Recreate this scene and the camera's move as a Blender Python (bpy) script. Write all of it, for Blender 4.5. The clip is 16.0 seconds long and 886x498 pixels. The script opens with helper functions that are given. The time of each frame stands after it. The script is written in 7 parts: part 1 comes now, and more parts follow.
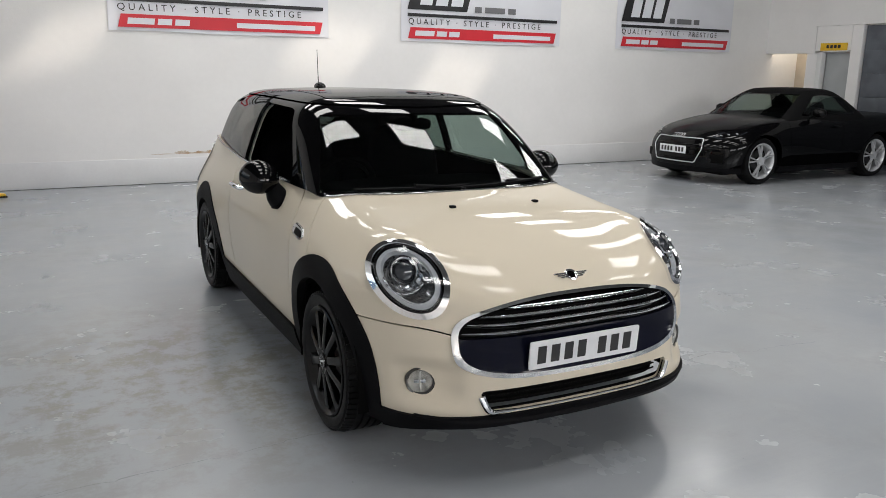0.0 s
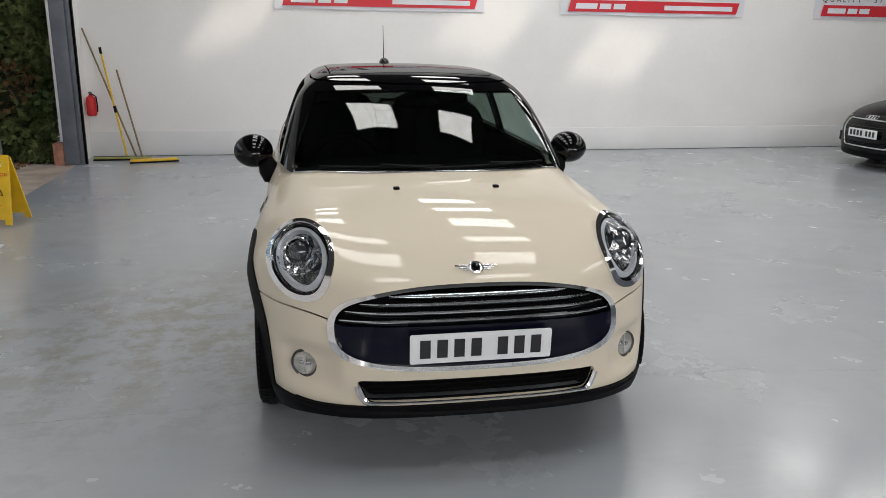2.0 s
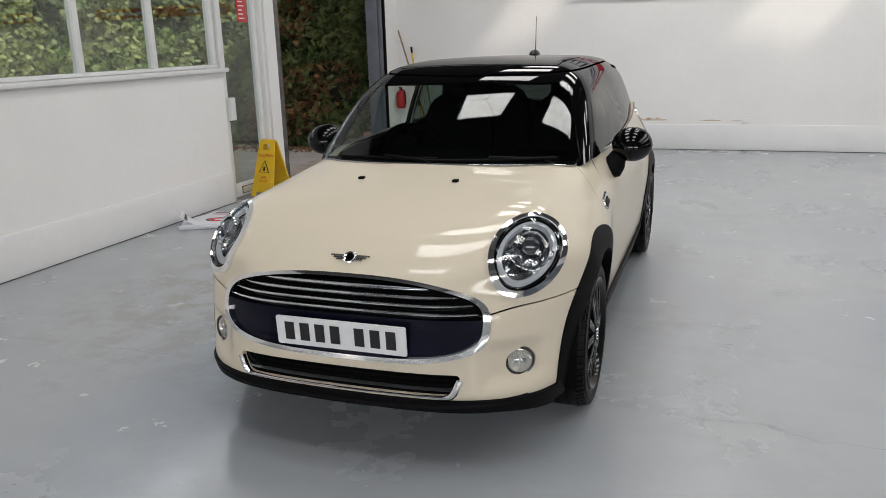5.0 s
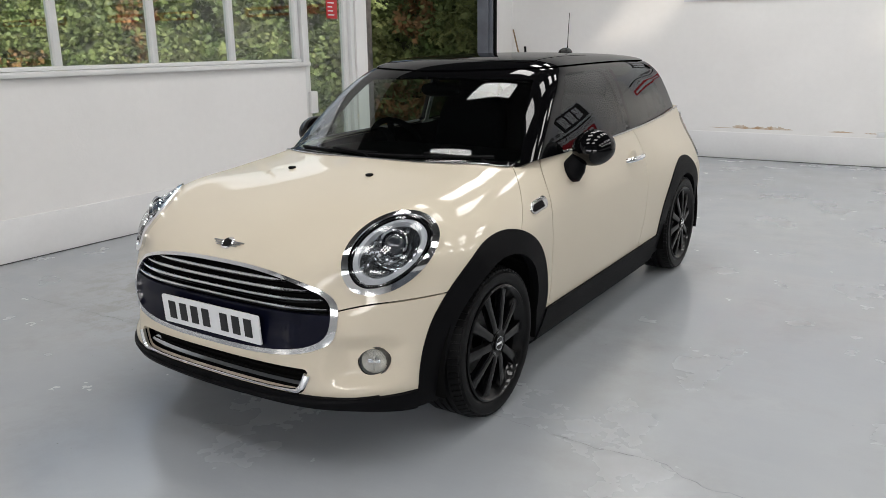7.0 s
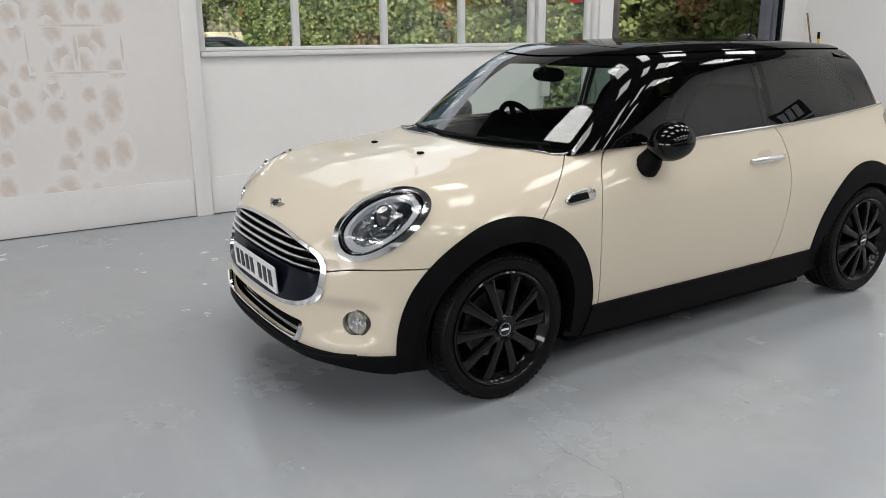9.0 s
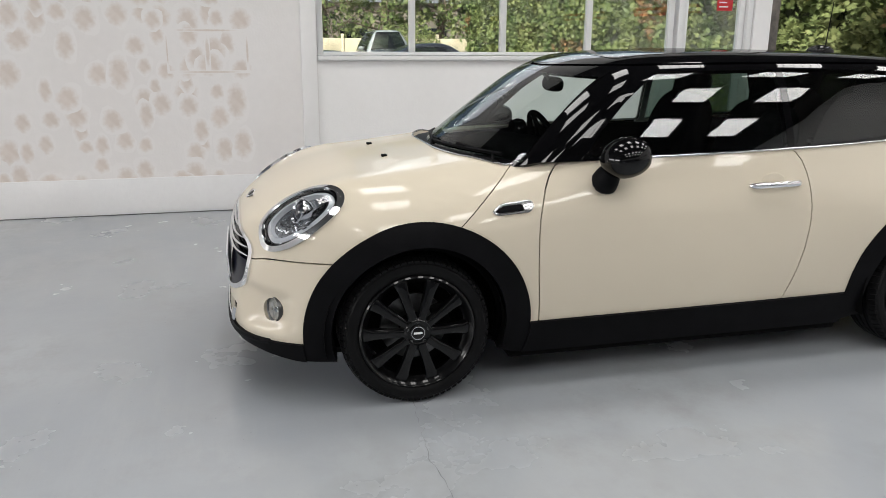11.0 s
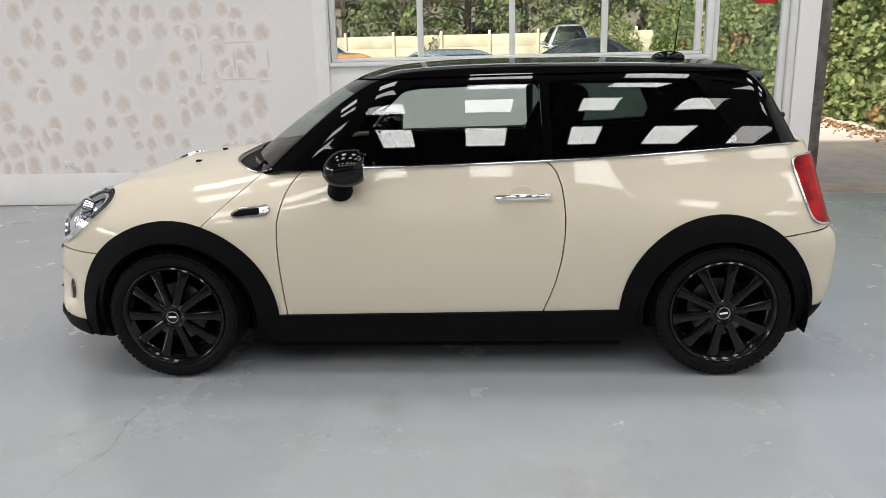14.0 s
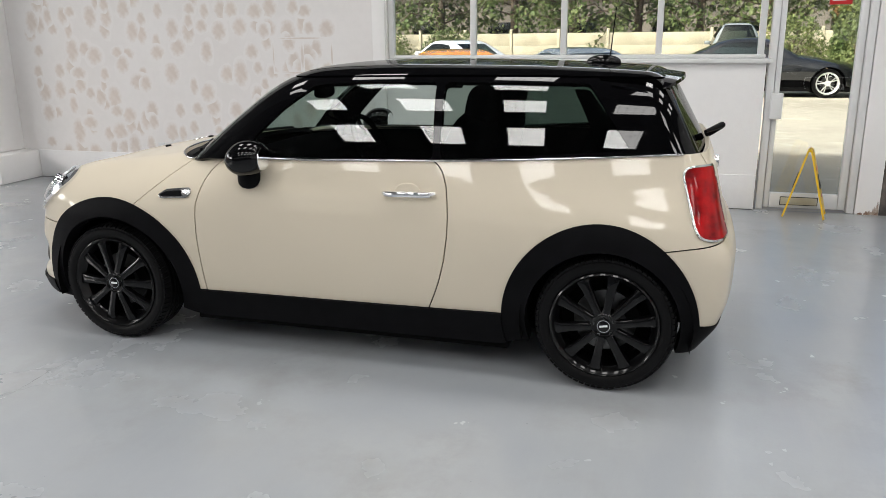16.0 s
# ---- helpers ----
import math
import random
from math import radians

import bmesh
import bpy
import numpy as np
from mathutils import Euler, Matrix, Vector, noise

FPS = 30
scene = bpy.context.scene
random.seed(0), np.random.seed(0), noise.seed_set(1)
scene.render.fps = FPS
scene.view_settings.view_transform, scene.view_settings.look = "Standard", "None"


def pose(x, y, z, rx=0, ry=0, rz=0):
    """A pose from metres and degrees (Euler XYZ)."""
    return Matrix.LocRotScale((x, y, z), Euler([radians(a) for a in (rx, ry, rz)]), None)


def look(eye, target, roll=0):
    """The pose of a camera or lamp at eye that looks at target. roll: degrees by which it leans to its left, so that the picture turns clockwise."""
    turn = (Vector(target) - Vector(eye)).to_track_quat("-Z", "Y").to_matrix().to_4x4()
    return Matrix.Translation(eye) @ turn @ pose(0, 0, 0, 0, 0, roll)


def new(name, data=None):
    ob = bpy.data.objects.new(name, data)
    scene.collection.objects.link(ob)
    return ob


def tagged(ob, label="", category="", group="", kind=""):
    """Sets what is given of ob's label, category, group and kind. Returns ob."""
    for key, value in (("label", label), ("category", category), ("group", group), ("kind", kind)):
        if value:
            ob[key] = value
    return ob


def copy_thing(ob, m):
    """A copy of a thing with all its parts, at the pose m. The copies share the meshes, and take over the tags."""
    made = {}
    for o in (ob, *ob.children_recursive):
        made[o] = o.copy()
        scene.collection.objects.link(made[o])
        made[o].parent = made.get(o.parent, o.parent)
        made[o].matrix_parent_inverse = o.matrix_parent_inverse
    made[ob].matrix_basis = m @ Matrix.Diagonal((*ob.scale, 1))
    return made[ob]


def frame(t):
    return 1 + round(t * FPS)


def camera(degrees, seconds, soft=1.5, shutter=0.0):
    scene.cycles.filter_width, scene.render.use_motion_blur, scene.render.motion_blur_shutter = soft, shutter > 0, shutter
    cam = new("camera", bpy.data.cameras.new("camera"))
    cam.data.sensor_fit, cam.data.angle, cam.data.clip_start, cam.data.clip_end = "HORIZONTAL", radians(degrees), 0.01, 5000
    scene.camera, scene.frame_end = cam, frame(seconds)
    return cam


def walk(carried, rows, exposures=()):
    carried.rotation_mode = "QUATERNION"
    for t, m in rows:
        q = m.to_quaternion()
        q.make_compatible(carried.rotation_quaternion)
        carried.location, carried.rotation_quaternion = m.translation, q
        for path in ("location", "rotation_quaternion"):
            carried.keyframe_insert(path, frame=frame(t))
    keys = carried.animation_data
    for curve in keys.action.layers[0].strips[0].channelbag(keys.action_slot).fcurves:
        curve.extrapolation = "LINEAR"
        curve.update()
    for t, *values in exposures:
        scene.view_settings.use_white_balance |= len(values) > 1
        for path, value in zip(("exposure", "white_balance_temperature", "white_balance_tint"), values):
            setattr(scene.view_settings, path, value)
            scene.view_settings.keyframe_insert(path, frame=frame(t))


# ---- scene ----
cam = camera(58.9, 16.0, soft=0.75)
PATH = [
    (0, (0.063, 0.114, 1.518), (0.98, 1.835, 1.076), 1.0),
    (0.5, (0.325, 0.048, 1.555), (1.163, 1.804, 1.092), 0.1),
    (1, (0.659, -0.084, 1.549), (1.376, 1.721, 1.072), 0.0),
    (1.5, (0.946, -0.149, 1.529), (1.49, 1.711, 1.037), 0.3),
    (2, (1.271, -0.165, 1.54), (1.639, 1.733, 1.03), 0.7),
    (2.5, (1.604, -0.214, 1.535), (1.771, 1.711, 1.021), 0.5),
    (3, (1.906, -0.222, 1.543), (1.894, 1.713, 1.04), 0.1),
    (3.5, (2.237, -0.139, 1.525), (2.081, 1.79, 1.024), -0.2),
    (4, (2.544, -0.09, 1.518), (2.231, 1.817, 1.004), -0.9),
    (4.2, (2.687, -0.082, 1.517), (2.297, 1.811, 1.002), -1.2),
    (6.3, (3.81, 0.307, 1.447), (2.884, 2.006, 0.94), -1.0),
    (6.5, (3.913, 0.368, 1.432), (2.953, 2.049, 0.93), -0.9),
    (7, (4.134, 0.553, 1.452), (3.085, 2.18, 0.95), -0.8),
    (7.5, (4.44, 0.72, 1.451), (3.235, 2.235, 0.948), -1.1),
    (8, (4.673, 0.892, 1.434), (3.326, 2.282, 0.932), -1.0),
    (8.5, (4.867, 1.124, 1.444), (3.377, 2.356, 0.93), -0.3),
    (9, (5.07, 1.362, 1.439), (3.439, 2.391, 0.909), -0.4),
    (9.5, (5.274, 1.615, 1.437), (3.56, 2.502, 0.914), -0.5),
    (9.7, (5.332, 1.732, 1.42), (3.599, 2.586, 0.905), -0.3),
    (11.8, (5.774, 3.012, 1.452), (3.868, 3.292, 0.913), -0.4),
    (12, (5.821, 3.163, 1.461), (3.914, 3.417, 0.915), -0.7),
    (12.5, (5.928, 3.522, 1.506), (4.012, 3.723, 0.965), -0.8),
    (13, (5.962, 3.863, 1.492), (4.039, 3.988, 0.958), -0.8),
    (13.5, (5.991, 4.2, 1.515), (4.061, 4.231, 0.991), -1.5),
    (14, (6.079, 4.546, 1.526), (4.151, 4.447, 1.002), -1.4),
    (14.5, (6.094, 4.851, 1.508), (4.177, 4.624, 0.985), -1.1),
    (15, (6.038, 5.172, 1.523), (4.131, 4.863, 1.004), -1.0),
    (15.5, (6.014, 5.529, 1.517), (4.121, 5.14, 1.001), -1.0),
    (16, (5.982, 5.85, 1.528), (4.13, 5.307, 1.002), -0.6),
]
walk(cam, [(t, look(eye, target, roll)) for t, eye, target, roll in PATH],
     exposures=[(0.0, 0.56), (1.5, 0.49), (3.5, 0.40), (7.0, 0.56), (9.5, 0.66), (13.0, 0.79), (16.0, 0.73)])

# ---- light ----
world = bpy.data.worlds.new("sky")
scene.world = world
world.use_nodes = True
wn = world.node_tree
sky = wn.nodes.new("ShaderNodeTexSky")
sky.sky_type, sky.sun_disc = "NISHITA", False
sky.sun_elevation, sky.sun_rotation = radians(40.5), radians(136.6)
sky.air_density, sky.dust_density, sky.ozone_density = 0.7, 9.0, 0.2
wn.links.new(sky.outputs[0], wn.nodes["Background"].inputs[0])
wn.nodes["Background"].inputs[1].default_value = 0.15
scene.view_settings.exposure = 0.2

sun_data = bpy.data.lights.new("sun", "SUN")
sun_data.energy, sun_data.angle, sun_data.color = 4.6, radians(3.0), (1.0, 0.95, 0.88)
sun = new("sun", sun_data)
sun.matrix_world = look((0, 0, 0), (-0.522, 0.552, -0.650))

# roof: two slopes meeting on a ridge along y, with rooflights in each slope
RIDGE_X, RIDGE_Z, SLOPE = 5.1, 5.6, 0.20
LIGHT_ROWS = [4.75 + 1.64 * i for i in range(-2, 4)]
LIGHT_COLS = [(c - 0.50, c + 0.50) for c in (1.4, 3.4, 6.8, 8.8)]


def roof_z(x):
    return RIDGE_Z - SLOPE * abs(x - RIDGE_X)


for cx0, cx1 in LIGHT_COLS:
    for cy in LIGHT_ROWS:
        d = bpy.data.lights.new("rooflight_daylight", "AREA")
        d.shape, d.size, d.size_y = "RECTANGLE", (cx1 - cx0) * 0.98, 0.66
        d.energy, d.color = 15.0, (1.0, 0.985, 0.96)
        xm = (cx0 + cx1) / 2
        lamp = new("rooflight_daylight", d)
        lamp.matrix_world = pose(xm, cy, roof_z(xm) - 0.03, 0, math.degrees(math.atan(SLOPE)) * (1 if xm > RIDGE_X else -1), 0)


def area_lamp(name, w, h, watts, m):
    """A rectangular area lamp of cool sky colour, set in an opening."""
    d = bpy.data.lights.new(name, "AREA")
    d.shape, d.size, d.size_y, d.energy, d.color = "RECTANGLE", w, h, watts, (0.97, 0.985, 1.0)
    new(name, d).matrix_world = m


# two added fill lamps in the unseen south wall, brightening walls and car sides
for x, watts in ((2.0, 92.0), (8.0, 140.0)):
    area_lamp("south_fill_light", 4.6, 1.3, watts, look((x, -5.95, 3.2), (x, 3.0, 1.2)))
area_lamp("west_window_daylight", 3.25, 0.58, 6.0, look((-1.40, 4.87, 2.38), (2.0, 4.87, 1.5)))

# ---- mesh helpers ----
class Surf:
    """A triangle surface with a normal at each vertex."""

    def __init__(self, v, n, f):
        self.v, self.n, self.f = np.asarray(v, float).reshape(-1, 3), np.asarray(n, float).reshape(-1, 3), np.asarray(f, int).reshape(-1, 3)


def hermite(xs, ys):
    """A smooth curve through points that does not overshoot."""
    xs, ys = np.asarray(xs, float), np.asarray(ys, float)
    h, d = np.diff(xs), np.diff(ys) / np.diff(xs)
    m = np.zeros(len(xs))
    m[0], m[-1] = d[0], d[-1]
    for i in range(1, len(xs) - 1):
        if d[i - 1] * d[i] > 0:
            w1, w2 = 2 * h[i] + h[i - 1], h[i] + 2 * h[i - 1]
            m[i] = (w1 + w2) / (w1 / d[i - 1] + w2 / d[i])

    def f(x):
        x = np.asarray(x, float)
        i = np.clip(np.searchsorted(xs, x) - 1, 0, len(h) - 1)
        t = (x - xs[i]) / h[i]
        tc = np.clip(t, 0, 1)
        r = (ys[i] * (1 + 2 * tc) * (1 - tc) ** 2 + ys[i + 1] * tc * tc * (3 - 2 * tc)
             + h[i] * m[i] * tc * (1 - tc) ** 2 + h[i] * m[i + 1] * tc * tc * (tc - 1))
        return r + np.where(t < 0, t * h[i] * m[i], 0) + np.where(t > 1, (t - 1) * h[i] * m[i + 1], 0)
    return f


def smax(a, b, k):
    e = np.clip(0.5 + 0.5 * (a - b) / k, 0, 1)
    return b + (a - b) * e + k * e * (1 - e)


def smoothstep(a, b, x):
    t = np.clip((x - a) / (b - a), 0, 1)
    return t * t * (3 - 2 * t)


def shell(fn, lo, hi, core_lo, core_hi, step, faces="xybt"):
    """The half of the closed form fn < 0 with x >= 0, found along rays from an inner box to an outer one."""
    lo, hi, cl, ch = (np.asarray(a, float) for a in (lo, hi, core_lo, core_hi))
    n = np.maximum(2, np.round((hi - lo) / step).astype(int))
    ax = [np.linspace(lo[i], hi[i], n[i] + 1) for i in range(3)]
    pts, index, tris = [], {}, []

    def vid(p):
        key = (round(p[0], 5), round(p[1], 5), round(p[2], 5))
        if key not in index:
            index[key] = len(pts)
            pts.append(p)
        return index[key]

    def sheet(a, b, make, flip):
        ids = [[vid(make(u, w)) for w in b] for u in a]
        for i in range(len(a) - 1):
            for j in range(len(b) - 1):
                q = [ids[i][j], ids[i + 1][j], ids[i + 1][j + 1], ids[i][j + 1]]
                if flip:
                    q.reverse()
                tris.append((q[0], q[1], q[2]))
                tris.append((q[0], q[2], q[3]))
    if "x" in faces:
        sheet(ax[1], ax[2], lambda u, w: (hi[0], u, w), False)
    if "y" in faces:
        sheet(ax[0], ax[2], lambda u, w: (u, lo[1], w), False)
    if "b" in faces:
        sheet(ax[0], ax[2], lambda u, w: (u, hi[1], w), True)
    if "t" in faces:
        sheet(ax[0], ax[1], lambda u, w: (u, w, hi[2]), False)
    p = np.array(pts)
    q = cl + (p - lo) / (hi - lo) * (ch - cl)
    a, b = np.zeros(len(p)), np.ones(len(p))
    for _ in range(34):
        m = (a + b) / 2
        g = q + (p - q) * m[:, None]
        inside = fn(g[:, 0], g[:, 1], g[:, 2]) < 0
        a, b = np.where(inside, m, a), np.where(inside, b, m)
    v = q + (p - q) * ((a + b) / 2)[:, None]
    return Surf(v, gradient(fn, v), tris)


def gradient(fn, v):
    e, n = 2e-4, np.zeros_like(v)
    for i in range(3):
        d = np.zeros(3)
        d[i] = e
        n[:, i] = fn(*(v + d).T) - fn(*(v - d).T)
    n[np.abs(v[:, 0]) < 1e-6, 0] = 0
    return n / np.maximum(np.linalg.norm(n, axis=1), 1e-12)[:, None]


def tidy(s):
    used = np.unique(s.f)
    m = np.full(len(s.v), -1)
    m[used] = np.arange(len(used))
    return Surf(s.v[used], s.n[used], m[s.f]) if len(used) else Surf(np.zeros((0, 3)), np.zeros((0, 3)), np.zeros((0, 3), int))


def split(s, field):
    """The parts of s where field is above and below zero, cut along its zero line."""
    field = np.where(np.abs(field) < 1e-7, 1e-7, field)
    up = field[s.f] > 0
    k = up.sum(1)
    pos, neg = [tuple(t) for t in s.f[k == 3]], [tuple(t) for t in s.f[k == 0]]
    v, n, cut = list(s.v), list(s.n), {}

    def mid(i, j):
        key = (min(i, j), max(i, j))
        if key not in cut:
            t = field[i] / (field[i] - field[j])
            cut[key] = len(v)
            v.append(s.v[i] + (s.v[j] - s.v[i]) * t)
            m = s.n[i] + (s.n[j] - s.n[i]) * t
            n.append(m / max(np.linalg.norm(m), 1e-9))
        return cut[key]
    for t in s.f[(k == 1) | (k == 2)]:
        u = [field[i] > 0 for i in t]
        one = u.index(True) if sum(u) == 1 else u.index(False)
        a, b, c = t[one], t[(one + 1) % 3], t[(one + 2) % 3]
        p, q = mid(a, b), mid(a, c)
        lone, rest = (pos, neg) if sum(u) == 1 else (neg, pos)
        lone.append((a, p, q))
        rest.append((p, b, c))
        rest.append((p, c, q))
    v, n = np.array(v), np.array(n)
    return tidy(Surf(v, n, pos or np.zeros((0, 3), int))), tidy(Surf(v, n, neg or np.zeros((0, 3), int)))


def offset(s, d):
    return Surf(s.v + s.n * d, s.n, s.f)


def rim(s, depth):
    """s with its free edges turned inwards by depth."""
    e = np.concatenate([s.f[:, [0, 1]], s.f[:, [1, 2]], s.f[:, [2, 0]]])
    key = np.sort(e, axis=1)
    _, first, count = np.unique(key, axis=0, return_index=True, return_counts=True)
    e = e[first[count == 1]]
    e = e[~((np.abs(s.v[e[:, 0], 0]) < 1e-4) & (np.abs(s.v[e[:, 1], 0]) < 1e-4))]
    if not len(e):
        return s
    a, b = s.v[e[:, 0]], s.v[e[:, 1]]
    na, nb = s.n[e[:, 0]], s.n[e[:, 1]]
    side = np.cross(b - a, na + nb)
    side /= np.maximum(np.linalg.norm(side, axis=1), 1e-9)[:, None]
    base, m = len(s.v), len(e)
    v = np.concatenate([s.v, a, b, a - na * depth, b - nb * depth])
    n = np.concatenate([s.n, side, side, side, side])
    i = np.arange(m) + base
    f = np.concatenate([s.f, np.stack([i + m, i, i + 2 * m], 1), np.stack([i + m, i + 2 * m, i + 3 * m], 1)])
    return Surf(v, n, f)


def mirror(s):
    k = np.array([-1, 1, 1])
    return Surf(s.v * k, s.n * k, s.f[:, ::-1])


def join(*parts):
    v, n, f, base = [], [], [], 0
    for s in parts:
        v.append(s.v), n.append(s.n), f.append(s.f + base)
        base += len(s.v)
    return Surf(np.concatenate(v), np.concatenate(n), np.concatenate(f))


def both(s):
    return join(s, mirror(s))


def islands(s):
    """The connected pieces of s."""
    tag = np.arange(len(s.v))
    while True:
        low = tag[s.f].min(axis=1)
        was = tag.copy()
        np.minimum.at(tag, s.f.ravel(), np.repeat(low, 3))
        tag = tag[tag]
        if (tag == was).all():
            break
    return [tidy(Surf(s.v, s.n, s.f[tag[s.f[:, 0]] == k])) for k in np.unique(tag[s.f[:, 0]])]


def poly_field(a, b, points):
    """Distance from the outline of a polygon, above zero inside."""
    d, inside = np.full(np.shape(a), 9.0), np.zeros(np.shape(a), bool)
    for (x0, y0), (x1, y1) in zip(points, points[1:] + points[:1]):
        ex, ey = x1 - x0, y1 - y0
        t = np.clip(((a - x0) * ex + (b - y0) * ey) / (ex * ex + ey * ey), 0, 1)
        d = np.minimum(d, np.hypot(a - x0 - t * ex, b - y0 - t * ey))
        if y0 != y1:
            inside ^= ((y0 > b) != (y1 > b)) & (a < (x1 - x0) * (b - y0) / (y1 - y0) + x0)
    return np.where(inside, d, -d)


def rounded(points, r, n=5):
    """A polygon with its corners rounded."""
    out = []
    for i, p in enumerate(points):
        p, q, s = np.array(p, float), np.array(points[i - 1], float), np.array(points[(i + 1) % len(points)], float)
        a, b = q - p, s - p
        la, lb = np.linalg.norm(a), np.linalg.norm(b)
        a, b = p + a / la * min(r, la * 0.45), p + b / lb * min(r, lb * 0.45)
        for k in range(n + 1):
            t = k / n
            out.append(tuple((1 - t) ** 2 * a + 2 * t * (1 - t) * p + t * t * b))
    return out


def mesh_of(name, s, mat):
    me = bpy.data.meshes.new(name)
    me.from_pydata(s.v.tolist(), [], s.f.tolist())
    me.polygons.foreach_set("use_smooth", np.ones(len(me.polygons), bool))
    me.materials.append(mat)
    me.update()
    me.normals_split_custom_set_from_vertices(s.n.tolist())
    return me


def soft_mesh(name, v, f, mat, angle=35):
    me = bpy.data.meshes.new(name)
    me.from_pydata([tuple(p) for p in v], [], [tuple(q) for q in f])
    me.polygons.foreach_set("use_smooth", np.ones(len(me.polygons), bool))
    me.materials.append(mat)
    me.update()
    me.set_sharp_from_angle(angle=radians(angle))
    return me


def empty(name, m=None):
    ob = new(name)
    ob.empty_display_size = 0.1
    if m is not None:
        ob.matrix_basis = m
    return ob


def part(name, data, mat, parent=None, label="", m=None):
    """One mesh object, from a Surf, a (vertices, faces) pair, a bmesh or a mesh, under parent."""
    if isinstance(data, Surf):
        data = mesh_of(name, data, mat)
    elif isinstance(data, tuple):
        data = soft_mesh(name, data[0], data[1], mat)
    elif isinstance(data, bmesh.types.BMesh):
        me = bpy.data.meshes.new(name)
        data.to_mesh(me)
        data.free()
        me.materials.append(mat)
        data = me
    ob = new(name, data)
    ob.parent = parent
    if m is not None:
        ob.matrix_basis = m
    return tagged(ob, label)


def thing(name, data, mat, label, category, group="", kind="", m=None):
    return tagged(part(name, data, mat, None, label, m), label, category, group, kind)


def vf(*parts):
    """(vertices, faces) pairs joined."""
    v, f = [], []
    for pv, pf in parts:
        b = len(v)
        v += [tuple(p) for p in pv]
        f += [tuple(i + b for i in q) for q in pf]
    return v, f


def moved(p, m):
    return [tuple(m @ Vector(q)) for q in p[0]], p[1]


def box(x0, y0, z0, x1, y1, z1, bevel=0.0):
    bm = bmesh.new()
    bmesh.ops.create_cube(bm, size=1, matrix=Matrix.LocRotScale(((x0 + x1) / 2, (y0 + y1) / 2, (z0 + z1) / 2), None, (abs(x1 - x0), abs(y1 - y0), abs(z1 - z0))))
    if bevel:
        bmesh.ops.bevel(bm, geom=bm.edges[:], offset=bevel, segments=2, affect="EDGES", profile=0.5)
    bm.verts.index_update()
    out = [tuple(v.co) for v in bm.verts], [tuple(v.index for v in f.verts) for f in bm.faces]
    bm.free()
    return out


def lathe(profile, n=48, closed=False):
    """A profile of (radius, along x) turned about the x axis."""
    v, f, k = [], [], len(profile)
    for i in range(n):
        a = 2 * math.pi * i / n
        v += [(h, r * math.cos(a), r * math.sin(a)) for r, h in profile]
    for i in range(n):
        for j in range(k if closed else k - 1):
            a, b = i * k + j, i * k + (j + 1) % k
            c, d = ((i + 1) % n) * k + (j + 1) % k, ((i + 1) % n) * k + j
            f.append((a, b, c, d))
    return v, f


def tube(path, r, n=8, closed=False, flat=1.0):
    """A round bar along a path; r is a number or one for each point."""
    p = [Vector(q) for q in path]
    r = list(r) if hasattr(r, "__len__") else [r] * len(p)
    v, f, up = [], [], None
    for i, q in enumerate(p):
        t = (p[(i + 1) % len(p)] - p[i - 1]) if closed else (p[min(i + 1, len(p) - 1)] - p[max(i - 1, 0)])
        t.normalize()
        if up is None:
            up = Vector((0, 0, 1)) if abs(t.z) < 0.9 else Vector((1, 0, 0))
        up = (up - t * up.dot(t)).normalized()
        w = t.cross(up)
        for k in range(n):
            a = 2 * math.pi * k / n
            v.append(tuple(q + (up * math.cos(a) * flat + w * math.sin(a)) * r[i]))
    m = len(p)
    for i in range(m if closed else m - 1):
        for k in range(n):
            f.append((i * n + k, i * n + (k + 1) % n, ((i + 1) % m) * n + (k + 1) % n, ((i + 1) % m) * n + k))
    if not closed:
        f.append(tuple(range(n - 1, -1, -1)))
        f.append(tuple((m - 1) * n + k for k in range(n)))
    return v, f


def ball(c, r, nu=24, nv=14, e=1.0):
    """An ellipsoid; e under 1 squares it."""
    v, f = [], []
    pw = lambda a: math.copysign(abs(a) ** e, a)
    for j in range(nv + 1):
        b = math.pi * j / nv
        for i in range(nu):
            a = 2 * math.pi * i / nu
            v.append((c[0] + r[0] * pw(math.sin(b)) * pw(math.cos(a)), c[1] + r[1] * pw(math.sin(b)) * pw(math.sin(a)), c[2] + r[2] * pw(math.cos(b))))
    for j in range(nv):
        for i in range(nu):
            f.append((j * nu + i, (j + 1) * nu + i, (j + 1) * nu + (i + 1) % nu, j * nu + (i + 1) % nu))
    return v, f


def prism(outline, depth, bevel=0.0):
    """An outline in (x, z), from y = 0 back to y = depth."""
    bm = bmesh.new()
    vs = [bm.verts.new((x, 0, z)) for x, z in outline]
    face = bm.faces.new(vs)
    r = bmesh.ops.extrude_face_region(bm, geom=[face])
    bmesh.ops.translate(bm, vec=(0, depth, 0), verts=[g for g in r["geom"] if isinstance(g, bmesh.types.BMVert)])
    bmesh.ops.recalc_face_normals(bm, faces=bm.faces)
    if bevel:
        bmesh.ops.bevel(bm, geom=bm.edges[:], offset=bevel, segments=2, affect="EDGES", profile=0.5)
    bm.verts.index_update()
    out = [tuple(v.co) for v in bm.verts], [tuple(v.index for v in f.verts) for f in bm.faces]
    bm.free()
    return out

